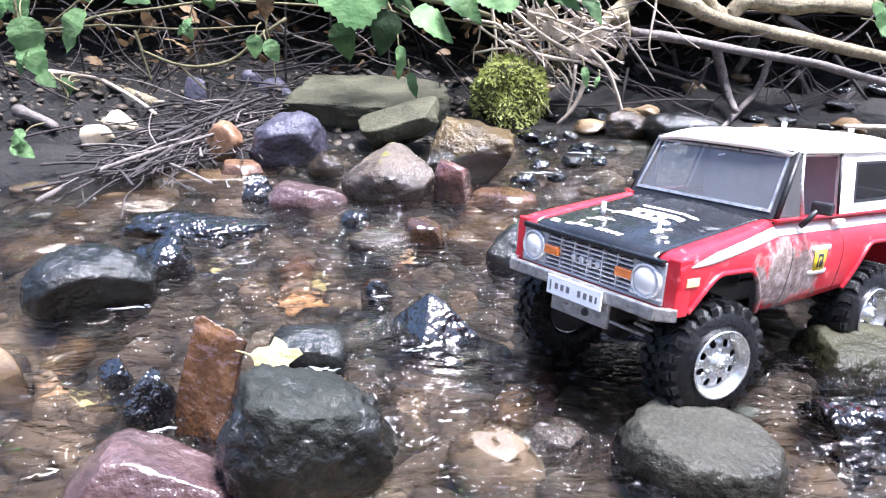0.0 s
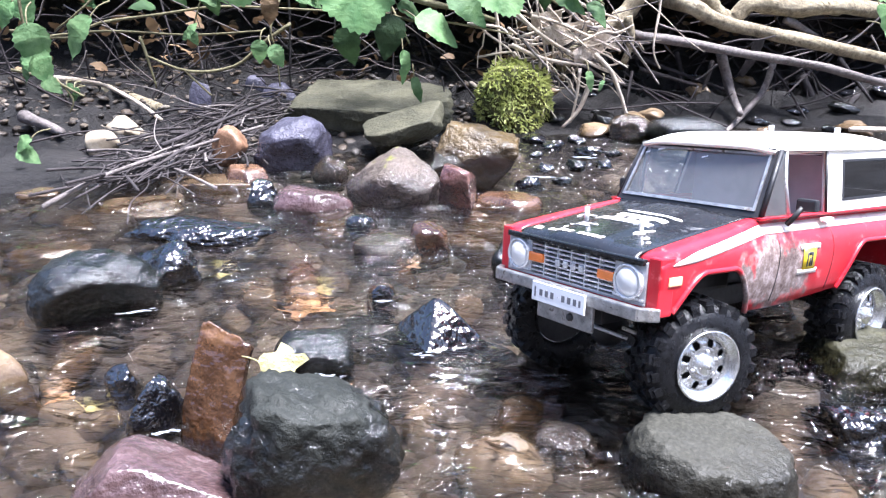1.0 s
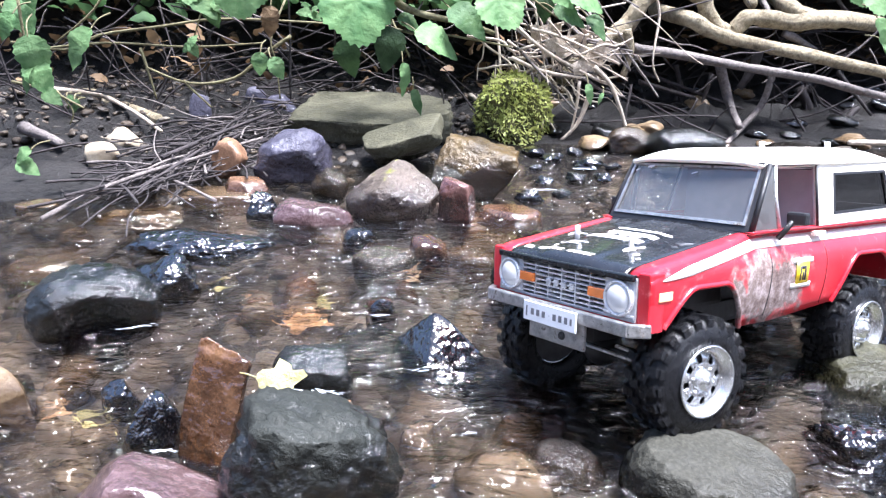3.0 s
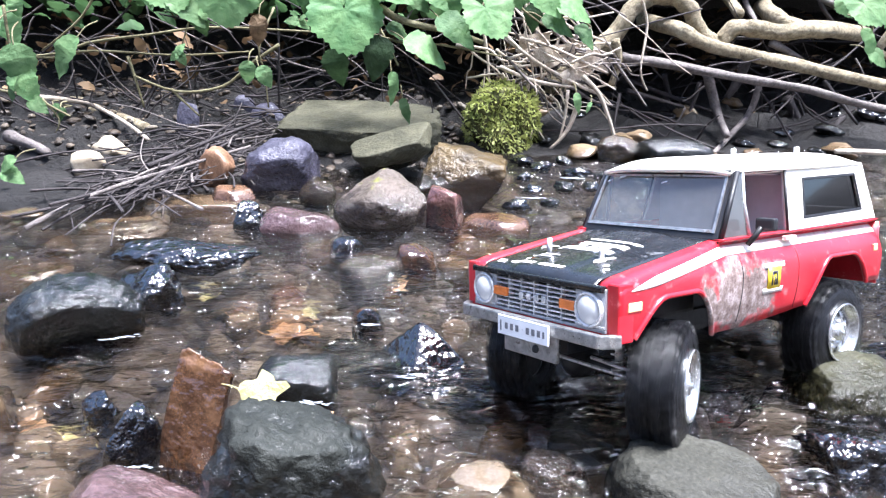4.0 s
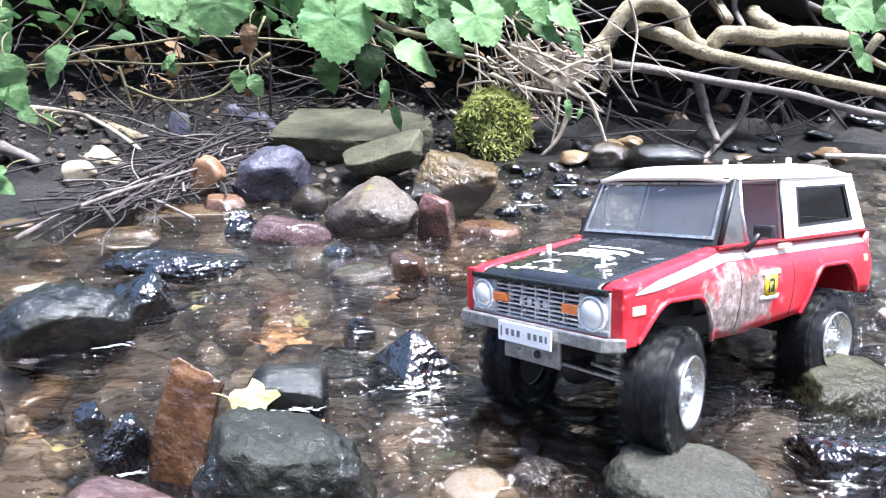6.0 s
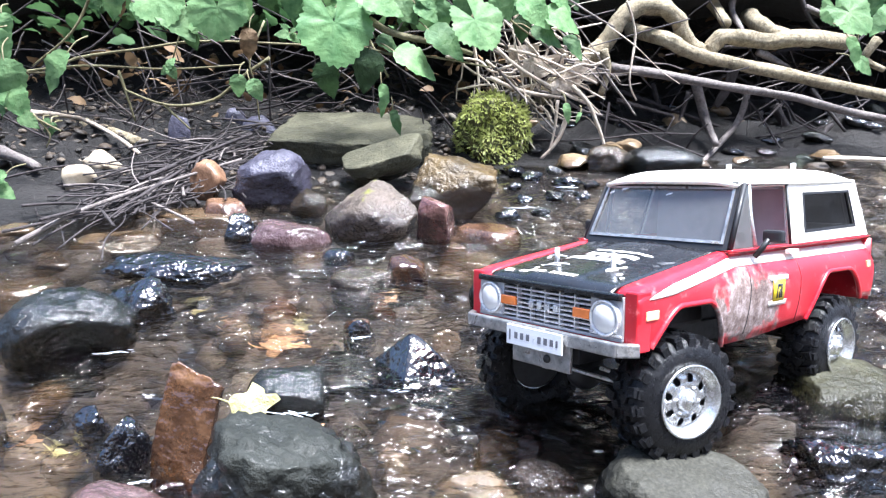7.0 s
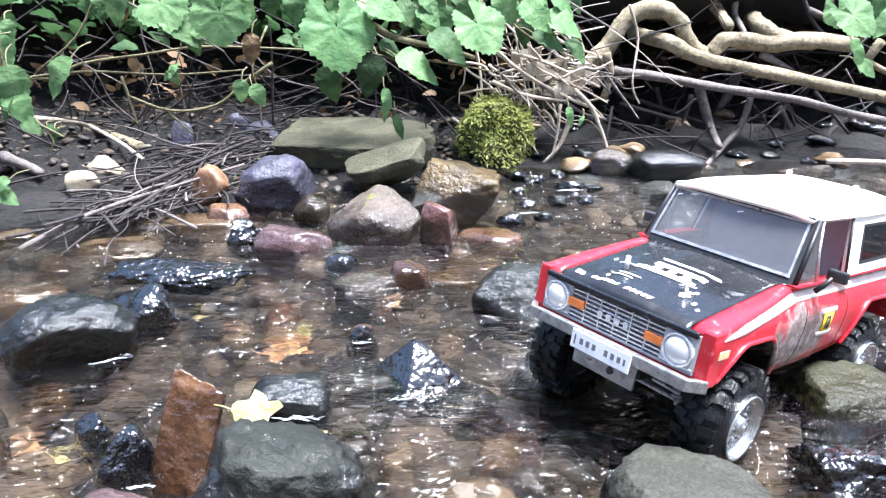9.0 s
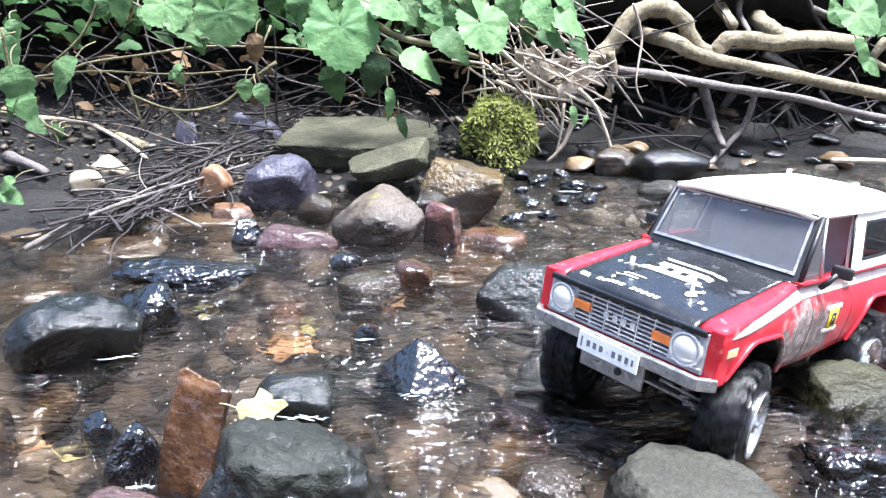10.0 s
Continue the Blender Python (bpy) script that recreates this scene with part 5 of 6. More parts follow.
T_DARK = plain_mat("dark grille backing", (0.02, 0.02, 0.022), 0.6)
T_LENS = plain_mat("milky headlamp lens", (0.62, 0.62, 0.62), 0.12, 0, 0.04, 60, 0, 0.8)
T_AMBER = plain_mat("amber lens", (0.72, 0.2, 0.045), 0.2, 0, 0.12, 90, 0, 0.5)
T_PALEAMBER = plain_mat("faded amber marker", (0.85, 0.52, 0.28), 0.25, 0, 0.1, 90, 0, 0.5)
T_DECAL = plain_mat("cream stripe film", (0.82, 0.76, 0.7), 0.4, 0, 0.06, 60, 0, 0, (0.25, (0.6, 0.45, 0.42), 40))
T_YELLOW = plain_mat("yellow decal film", (0.85, 0.6, 0.02), 0.4, 0, 0.1, 60)
T_PLATE = plain_mat("white plate", (0.85, 0.86, 0.88), 0.35, 0, 0.04, 60)
T_INK = plain_mat("dark print", (0.03, 0.03, 0.04), 0.5)
T_GREYINK = plain_mat("faded dark print", (0.16, 0.16, 0.18), 0.5)
T_RUBBER = plain_mat("wet black rubber", (0.006, 0.006, 0.007), 0.3, 0, 0.2, 70, 0.0012, 0.0)
T_RUBBER.node_tree.nodes["Principled BSDF"].inputs["Specular IOR Level"].default_value = 0.35
T_INNER = plain_mat("pale lilac inside of the shell", (0.52, 0.46, 0.5), 0.6, 0, 0.08, 30)
T_FLOOR = plain_mat("grey cabin tray", (0.22, 0.21, 0.23), 0.6)
# diffuse grey mixed in for the sky and foliage mirrored in the panes
T_GLASS = tinted_glass("hazed clear window", (0.62, 0.66, 0.62), 0.05, 0.13)
T_SMOKE = tinted_glass("smoked side window", (0.06, 0.06, 0.07), 0.05)

car = new("toy_truck")
tagged(car, "muddy red toy off-road truck with white hardtop and black bonnet", "toy truck")


def box(bm, x0, x1, y0, y1, z0, z1, r=0.0, m=None):
    res = bmesh.ops.create_cube(bm, size=1, matrix=Matrix.Translation(((x0 + x1) / 2, (y0 + y1) / 2, (z0 + z1) / 2)) @ Matrix.Diagonal((x1 - x0, y1 - y0, z1 - z0, 1)))
    vs = res["verts"]
    if r:
        es = list({e for v in vs for e in v.link_edges})
        res = bmesh.ops.bevel(bm, geom=es, offset=r, segments=2, affect="EDGES", profile=0.6)
        vs = res["verts"]
    if m is not None:
        bmesh.ops.transform(bm, matrix=m, verts=list({v for v in vs}))
    return bm


def box_part(name, dims, mat, parent, r=0.0, label="", m=None):
    return part(name, box(bmesh.new(), *dims, r, m), mat, parent, label, False)


def thicken(bm, d):
    """Gives an open surface depth d against its normals."""
    bm.normal_update()
    faces, edge = bm.faces[:], [e for e in bm.edges if len(e.link_faces) == 1]
    twin = {v: bm.verts.new(v.co - v.normal * d) for v in bm.verts[:]}
    rim = [(e.link_loops[0].vert, e.link_loops[0].link_loop_next.vert) for e in edge]
    for f in faces:
        bm.faces.new([twin[v] for v in reversed(f.verts)])
    for a, b in rim:
        bm.faces.new((b, a, twin[a], twin[b]))
    return bm


def sheet(rows, thick=0.0, inward=None):
    """A surface through a grid of points, given depth."""
    bm = bmesh.new()
    vs = [[bm.verts.new(p) for p in r] for r in rows]
    for a, b in zip(vs, vs[1:]):
        for i in range(len(a) - 1):
            bm.faces.new((a[i], a[i + 1], b[i + 1], b[i]))
    bmesh.ops.recalc_face_normals(bm, faces=bm.faces)
    if thick:
        c = sum((Vector(p) for r in rows for p in r), Vector()) / sum(len(r) for r in rows)
        f = min(bm.faces, key=lambda g: (g.calc_center_median() - c).length)
        to = (Vector(inward) if inward else Vector((-0.12, 0, 0.03))) - f.calc_center_median()
        if f.normal.dot(to) > 0:
            bmesh.ops.reverse_faces(bm, faces=bm.faces)
        thicken(bm, thick)
    return bm


def tube(bm, pts, r, n=10, r_end=None):
    """A round rod along points, tapering from r to r_end."""
    pts = [Vector(p) for p in pts]
    r_end = r if r_end is None else r_end
    rings, up = [], Vector((0.3, 0.2, 1))
    for i, p in enumerate(pts):
        d = (pts[min(i + 1, len(pts) - 1)] - pts[max(i - 1, 0)]).normalized()
        a = d.cross(up)
        a = (a if a.length > 0.05 else d.cross(Vector((1, 0, 0)))).normalized()
        b, k = d.cross(a), r + (r_end - r) * i / max(1, len(pts) - 1)
        rings.append([bm.verts.new(p + (a * math.cos(t) + b * math.sin(t)) * k) for t in (math.tau * j / n for j in range(n))])
    for q, s in zip(rings, rings[1:]):
        for j in range(n):
            bm.faces.new((q[j], q[(j + 1) % n], s[(j + 1) % n], s[j]))
    bm.faces.new(rings[0][::-1])
    bm.faces.new(rings[-1])
    return bm


def lathe(bm, prof, n=32, closed=False):
    """Turns a profile of (radius, y) about the y axis."""
    rings = [[bm.verts.new((r * math.sin(t), y, r * math.cos(t))) for t in (math.tau * j / n for j in range(n))] for r, y in prof]
    pairs = list(zip(rings, rings[1:])) + ([(rings[-1], rings[0])] if closed else [])
    for a, b in pairs:
        for j in range(n):
            bm.faces.new((a[j], a[(j + 1) % n], b[(j + 1) % n], b[j]))
    bmesh.ops.recalc_face_normals(bm, faces=bm.faces)
    return bm


def belt(x):
    return 0.0405 + (0.066 - x) / 0.132 * 0.021 if x > -0.066 else 0.0615 + (-0.066 - x) / 0.256 * 0.003


def arch(x, c, half, low_f, low_r, top):
    """Lower edge of the body along one wheel opening."""
    u = abs(x - c) / half
    low = low_f if x > c else low_r
    return low if u >= 1 else low + (top - low) * (1 - max(0, (u - 0.38) / 0.62) ** 1.7)


def sill(x):
    if x > -0.1:
        return arch(x, -0.003, 0.049, -0.003, -0.014, 0.026)
    if x > -0.185:
        return -0.014 + (-0.1 - x) / 0.085 * 0.007
    return arch(x, -0.242, 0.054, -0.007, 0.004, 0.036)


def side_y(z):
    return 0.0882 - 0.9 * (z - 0.03) ** 2 / 0.09 * (1 if z > 0.03 else 0.25) * 1.6


cols = sorted({round(x, 4) for x in list(np.linspace(0.066, -0.322, 78)) + [0.046, 0.0455, -0.052, -0.0515, -0.188, -0.1875, -0.296, -0.2955]}, reverse=True)


def panel_rows(sgn):
    rows = []
    for x in cols:
        b, t = sill(x), belt(x)
        r = [(x, sgn * side_y(b + (t - 0.006 - b) * k / 9), b + (t - 0.006 - b) * k / 9) for k in range(10)]
        y0 = side_y(t - 0.006)
        inner = 0.0655 if x > -0.064 else 0.0775
        nose = 0.004 * max(0, (x - 0.052) / 0.014) ** 2
        for a in (30, 60, 85):
            r.append((x, sgn * (y0 - 0.006 * (1 - math.cos(radians(a)))), t - 0.006 + 0.006 * math.sin(radians(a)) - nose))
        r.append((x, sgn * (inner + 0.004), t + 0.0005 - nose))
        r.append((x, sgn * inner, t - 0.001 - nose))
        rows.append(r)
    return rows


for sgn in (1, -1):
    side = part("side_panel", sheet(panel_rows(sgn), 0.002), T_RED, car, "scuffed red side with dried mud")
    for c, half, lf, lr, top in ((-0.003, 0.049, -0.003, -0.014, 0.026), (-0.242, 0.054, -0.007, 0.004, 0.036)):
        pts = []
        for k in range(25):
            x = c + half * math.cos(math.pi * k / 24) * 1.0
            z = arch(x, c, half, lf, lr, top)
            pts.append((x, sgn * (side_y(z) + 0.0008), z))
        part("wheel_arch_lip", tube(bmesh.new(), pts, 0.0022, 8), T_RED, side)
    lab = "cream stripe with worn edges"
    rows = []
    for x in np.linspace(0.054, -0.3215, 60):
        t = belt(x)
        w = 0.0037 * min(1, ((0.0545 - x) / 0.03) ** 0.7)
        mid = t - 0.0085
        rows.append([(x, sgn * (side_y(mid + w * k) + 0.0007), mid + w * k) for k in (-1, -0.4, 0.4, 1)])
    part("side_stripe", sheet(rows, 0.0005), T_DECAL, side, lab)
    box_part("door_handle", (-0.166, -0.15, sgn * 0.0835 - 0.0025, sgn * 0.0835 + 0.0025, 0.0555, 0.0595), T_DECAL, side, 0.001, "cream door handle")
    box_part("side_marker", (0.042, 0.057, sgn * 0.0875 - 0.0012, sgn * 0.0875 + 0.0012, 0.0185, 0.0255), T_PALEAMBER, side, 0.0008, "faded amber marker lamp")
    box_part("side_marker", (-0.313, -0.305, sgn * 0.0872 - 0.0012, sgn * 0.0872 + 0.0012, 0.034, 0.041), T_PALEAMBER, side, 0.0008, "faded amber marker lamp")
    for x0, x1, z0, z1, mt, o in ((-0.145, -0.114, 0.034, 0.0385, T_DECAL, 0), (-0.143, -0.113, 0.0125, 0.017, T_DECAL, 0), (-0.138, -0.119, 0.0165, 0.0345, T_YELLOW, 0.0003),
                                  (-0.1335, -0.1315, 0.019, 0.0315, T_INK, 0.0006), (-0.1265, -0.1245, 0.019, 0.0315, T_INK, 0.0006), (-0.1315, -0.1265, 0.029, 0.0315, T_INK, 0.0006), (-0.1305, -0.1285, 0.019, 0.0265, T_INK, 0.0006)):
        rows = [[(x, sgn * (side_y(z) + 0.0006 + o), z) for z in np.linspace(z0, z1, 3)] for x in (x0, x1)]
        part("door_decal", sheet(rows, 0.0004), mt, side, "white, yellow and black door decal")
    for x, z0, z1 in ((-0.083, -0.008, 0.048), (-0.168, -0.006, 0.05)):
        rows = [[(x + d, sgn * (side_y(z) + 0.0003), z) for z in np.linspace(z0, z1, 8)] for d in (0, -0.0007)]
        part("door_seam", sheet(rows, 0.0003), T_TRIM, side, "thin dark door gap")

# bonnet and cowl
def hood_z(x, y):
    edge = max(0.0, (x - 0.058) / 0.012)
    return belt(x) - 0.0005 + 0.0022 * (1 - (y / 0.066) ** 2) + 0.0012 * smooth01(0.03 - abs(y), 0, 0.006) - 0.006 * edge ** 2


hood = part("bonnet", sheet([[(x, y, hood_z(x, y)) for y in np.linspace(-0.0652, 0.0652, 31)] for x in np.linspace(0.0705, -0.063, 30)], 0.002, (0, 0, 0)), T_BLACK, car, "satin black bonnet with dried mud streaks")
box_part("bonnet_lip", (0.0655, 0.0715, -0.0755, 0.0755, 0.0325, 0.0375), T_BLACK, hood, 0.0012)


def on_hood(name, outline, mat, label, lift=0.0007):
    """A thin film laid on the bonnet, following its crown."""
    bm = bmesh.new()
    n = len(outline)
    if n == 4:
        q = [Vector((*p, 0)) for p in outline]
        g = [[q[0].lerp(q[1], j / 8).lerp(q[3].lerp(q[2], j / 8), i / 4) for j in range(9)] for i in range(5)]
        vs = [[bm.verts.new((p.x, p.y, hood_z(p.x, p.y) + lift)) for p in r] for r in g]
        for r, s in zip(vs, vs[1:]):
            for j in range(8):
                bm.faces.new((r[j], r[j + 1], s[j + 1], s[j]))
    else:
        cx, cy = sum(p[0] for p in outline) / n, sum(p[1] for p in outline) / n
        rim = [bm.verts.new((x, y, hood_z(x, y) + lift)) for x, y in outline]
        mid = bm.verts.new((cx, cy, hood_z(cx, cy) + lift))
        for j in range(n):
            bm.faces.new((rim[j], rim[(j + 1) % n], mid))
    bmesh.ops.recalc_face_normals(bm, faces=bm.faces)
    if next(iter(bm.faces)).normal.z < 0:
        bmesh.ops.reverse_faces(bm, faces=bm.faces)
    thicken(bm, 0.0005)
    return part(name, bm, mat, hood, label, False)


def quad(x0, x1, y0, y1, skew=0.0):
    return [(x0, y0), (x0, y1), (x1, y1 + skew), (x1, y0 + skew)]


for k in range(11):
    if k != 5:
        y = -0.036 + k * 0.0056
        on_hood("bonnet_letter", quad(0.0555, 0.0605, y, y + 0.0036, -0.001), T_DECAL, "white letter block")
on_hood("bonnet_badge", [(0.0535, -0.056), (0.061, -0.054), (0.0615, -0.044), (0.056, -0.046)], T_DECAL, "white badge")
for q in (quad(0.004, 0.012, -0.03, 0.028), quad(-0.012, -0.004, -0.02, 0.03), quad(-0.004, 0.004, -0.016, -0.009), quad(-0.004, 0.004, -0.002, 0.005), quad(-0.004, 0.004, 0.012, 0.018),
          quad(-0.023, -0.019, -0.024, 0.034, 0.004), quad(0.031, 0.033, -0.03, -0.008, 0.002), quad(0.037, 0.039, -0.034, -0.012, 0.002)):
    on_hood("bonnet_decal", q, T_DECAL, "white block decal")
rb = random.Random(3)
for cx, cy, r in ((0.028, 0.034, 0.008), (0.018, 0.037, 0.004), (0.036, 0.047, 0.0035), (0.046, -0.03, 0.003), (0.043, 0.055, 0.003), (0.01, -0.05, 0.003)):
    on_hood("mud_splat", [(cx + r * rb.uniform(0.5, 1.2) * math.cos(a), cy + 0.6 * r * rb.uniform(0.4, 1.2) * math.sin(a)) for a in np.linspace(0, math.tau, 12)[:-1]], T_DECAL, "pale dried splash")
for y in (-0.03, 0.03):
    pin = part("body_pin", tube(bmesh.new(), [(0.022, y, 0.046), (0.022, y, 0.061)], 0.0022), T_CHROME, hood, "silver body post")
    part("clip", tube(bmesh.new(), [(0.026, y - 0.005, 0.0535), (0.022, y - 0.002, 0.0545), (0.016, y + 0.006, 0.0535)], 0.0007, 6), T_CHROME, pin)
part("cowl", sheet([[(x, y, 0.0605 + 0.0015 * (1 - (y / 0.08) ** 2)) for y in np.linspace(-0.0775, 0.0775, 15)] for x in (-0.0625, -0.07, -0.078)], 0.002, (0, 0, 0)), T_BLACK, car, "black cowl under the windscreen")

# nose: red surround, grille, lamps
nose = bmesh.new()
box(nose, 0.055, 0.0665, -0.0872, 0.0872, -0.004, 0.0025, 0.001)
for s in (1, -1):
    box(nose, 0.05, 0.0665, min(s * 0.0765, s * 0.0875), max(s * 0.0765, s * 0.0875), -0.004, 0.0395, 0.0012)
part("nose_panel", nose, T_RED, car, "red nose surround", False)
grille = box_part("grille", (0.058, 0.063, -0.0765, 0.0765, 0.0025, 0.0355), T_DARK, car, 0, "silver slatted grille with dark backing")
gf_bm = bmesh.new()
box(gf_bm, 0.063, 0.068, -0.0765, 0.0765, 0.0025, 0.0048, 0.0006)
box(gf_bm, 0.063, 0.068, -0.0765, 0.0765, 0.0325, 0.0352, 0.0006)
for s in (1, -1):
    box(gf_bm, 0.0632, 0.0678, min(s * 0.0465, s * 0.0765), max(s * 0.0465, s * 0.0765), 0.0048, 0.0325, 0.0005)
part("grille_frame", gf_bm, T_GRILLE, grille, "grey grille frame", False)
for k in range(7):
    z = 0.0072 + k * 0.0037
    box_part("grille_bar", (0.063, 0.0672, -0.0465, 0.0465, z - 0.0007, z + 0.0007), T_CHROME, grille)
for k in range(5):
    y = -0.031 + k * 0.0155
    box_part("grille_post", (0.063, 0.0676, y - 0.0006, y + 0.0006, 0.0048, 0.0325), T_CHROME, grille)
for k in range(4):
    y = -0.0145 + k * 0.0088
    box_part("emblem_block", (0.067, 0.0688, y - 0.0024, y + 0.0024, 0.0158, 0.0212), T_CHROME, grille, 0.0006, "small silver emblem block")
for s in (1, -1):
    def at_lamp(bm, y, z, x):
        bmesh.ops.transform(bm, matrix=Matrix.Translation((x, y, z)) @ pose(0, 0, 0, 0, 0, -90), verts=bm.verts)
        return bm
    lamp = part("headlight", at_lamp(lathe(bmesh.new(), [(0.0138, -0.002), (0.0138, 0.0028), (0.0128, 0.0042), (0.0114, 0.0038), (0.0112, 0.001)], 32), s * 0.0612, 0.0185, 0.0672), T_CHROME, car, "round headlight in a silver ring")
    part("lens", at_lamp(lathe(bmesh.new(), [(0.0113, 0.0026), (0.009, 0.0045), (0.0055, 0.0058), (0.001, 0.0063), (0.0001, 0.0063)], 28), s * 0.0612, 0.0185, 0.0672), T_LENS, lamp, "milky white lens")
    box_part("bezel", (0.0675, 0.0688, s * 0.0612 - 0.0145, s * 0.0612 + 0.0145, 0.0055, 0.0075), T_CHROME, lamp, 0.0004)
    box_part("indicator", (0.067, 0.0705, s * 0.0395 - 0.0085, s * 0.0395 + 0.0085, 0.0152, 0.0228), T_AMBER, car, 0.001, "amber turn signal")

# bumper, plate, skid plate
bb = bmesh.new()
box(bb, 0.073, 0.0795, -0.0795, 0.0795, -0.0065, 0.0035, 0.0014)
for s in (1, -1):
    box(bb, -0.0085, 0.0085, -0.003, 0.003, -0.005, 0.005, 0.0014, Matrix.Translation((0.0705, s * 0.083, -0.0015)) @ pose(0, 0, 0, 0, 0, s * -38))
bumper = part("front_bumper", bb, T_BUMPER, car, "scratched silver front bumper", False)
for y in (-0.03, 0.03):
    box_part("bracket", (0.045, 0.0735, y - 0.004, y + 0.004, -0.007, 0.0), T_TRIM, bumper)
plate = box_part("number_plate", (0.0805, 0.0822, -0.028, 0.032, -0.0135, 0.0025), T_PLATE, car, 0.0006, "white plate with dark bars")
for y0, y1, z0, z1 in ((-0.03, -0.0275, -0.0105, -0.001), (-0.024, -0.0195, -0.0085, -0.0025), (-0.0175, -0.013, -0.0085, -0.0025), (-0.011, -0.0065, -0.0085, -0.0025), (-0.0035, -0.001, -0.006, -0.005),
                       (0.0015, 0.006, -0.0085, -0.0025), (0.008, 0.0125, -0.0085, -0.0025), (0.0145, 0.0188, -0.0085, -0.0025), (0.0205, 0.0235, -0.0085, -0.0025)):
    box_part("plate_bar", (0.0819, 0.0825, y0 + 0.0055, y1 + 0.0045, z0 + 0.0004, z1 - 0.0004), T_GREYINK, plate)
skid = box_part("skid_plate", (0.0725, 0.076, -0.027, 0.035, -0.028, -0.0066), T_BUMPER, car, 0.0012, "bare metal plate under the bumper")
part("bolt", at_lamp(lathe(bmesh.new(), [(0.0001, 0.0016), (0.003, 0.0016), (0.0034, 0)], 10), 0.012, -0.02, 0.0762), T_DARK, skid)

# windscreen
def ring_panel(outer, inner, thick, inward):
    bm = bmesh.new()
    o, i = [bm.verts.new(p) for p in outer], [bm.verts.new(p) for p in inner]
    for k in range(len(o)):
        j = (k + 1) % len(o)
        bm.faces.new((o[k], o[j], i[j], i[k]))
    bmesh.ops.recalc_face_normals(bm, faces=bm.faces)
    f = next(iter(bm.faces))
    if f.normal.dot(Vector(inward) - f.calc_center_median()) > 0:
        bmesh.ops.reverse_faces(bm, faces=bm.faces)
    thicken(bm, thick)
    return bm


def screen(u, v, out=0.0):
    """u across, v up the raked windscreen."""
    bx, tx = -0.0655, -0.0925
    return (bx + (tx - bx) * v + out * 0.89, u * (0.0748 + (0.0702 - 0.0748) * v), 0.0615 + (0.1165 - 0.0615) * v + out * 0.45)


def screen_rect(m, n, out):
    return [screen(-1 + m, n, out), screen(1 - m, n, out), screen(1 - m, 1 - n * 0.7, out), screen(-1 + m, 1 - n * 0.7, out)]


INSIDE = (-0.2, 0, 0.09)
wind = part("windscreen", ring_panel(screen_rect(0, 0, 0), screen_rect(0.055, 0.09, 0), 0.004, INSIDE), T_TRIM, car, "raked windscreen in a black and silver frame", False)
part("windscreen_trim", ring_panel(screen_rect(0.05, 0.085, 0.0012), screen_rect(0.082, 0.13, 0.0012), 0.0015, INSIDE), T_BUMPER, wind, "silver trim", False)
bm = bmesh.new()
bm.faces.new([bm.verts.new(p) for p in screen_rect(0.06, 0.1, -0.001)])
pane = part("pane", bm, T_GLASS, wind, "clear pane with reflected haze mixed in", False)
for u0, u1, v, s in ((-0.7, -0.6, 0.86, 0.03), (-0.88, -0.82, 0.8, 0.02), (0.02, 0.1, 0.79, 0.02)):
    part("sticker", sheet([[screen(u0, v, 0.0012), screen(u0, v + s, 0.0012)], [screen(u1, v + 0.03, 0.0012), screen(u1, v + s + 0.03, 0.0012)]], 0.0003), T_PLATE, wind, "tiny white sticker")

# hardtop
def top_y(z):
    return 0.0815 - (z - 0.063) * 0.2


def wall_pt(s, x, z, d=0.0):
    return (x, s * (top_y(z) + d), z)


roof_bm = bmesh.new()
rrows = []
for i, x in enumerate(np.linspace(-0.0875, -0.3105, 26)):
    u = i / 25
    ez = 0.116 + 0.0045 * u
    crown = 0.0125 * (1 - (2 * u - 1) ** 10 * 0.8)
    hw = 0.0718 - 0.003 * (2 * u - 1) ** 8
    row = []
    for v in np.linspace(-1, 1, 21):
        row.append((x + 0.004 * (1 - v * v) * (1 if u < 0.5 else -1) * abs(2 * u - 1) ** 3, v * hw, ez + crown * (1 - abs(v) ** 4.5)))
    rrows.append(row)
hardtop = part("hardtop", sheet(rrows, 0.0035, INSIDE), T_WHITE, car, "white hardtop roof")
part("gutter", tube(bmesh.new(), [(-0.094, 0.0718, 0.1165), (-0.2, 0.0722, 0.118), (-0.304, 0.0705, 0.1205)], 0.0012, 8), T_WHITE, hardtop)
part("gutter", tube(bmesh.new(), [(-0.094, -0.0718, 0.1165), (-0.2, -0.0722, 0.118), (-0.304, -0.0705, 0.1205)], 0.0012, 8), T_WHITE, hardtop)
part("roof_edge", tube(bmesh.new(), [screen(-0.98, 0.99, 0.002), screen(0, 1.0, 0.002), screen(0.98, 0.99, 0.002)], 0.0013, 8), T_TRIM, hardtop, "black seal above the windscreen")
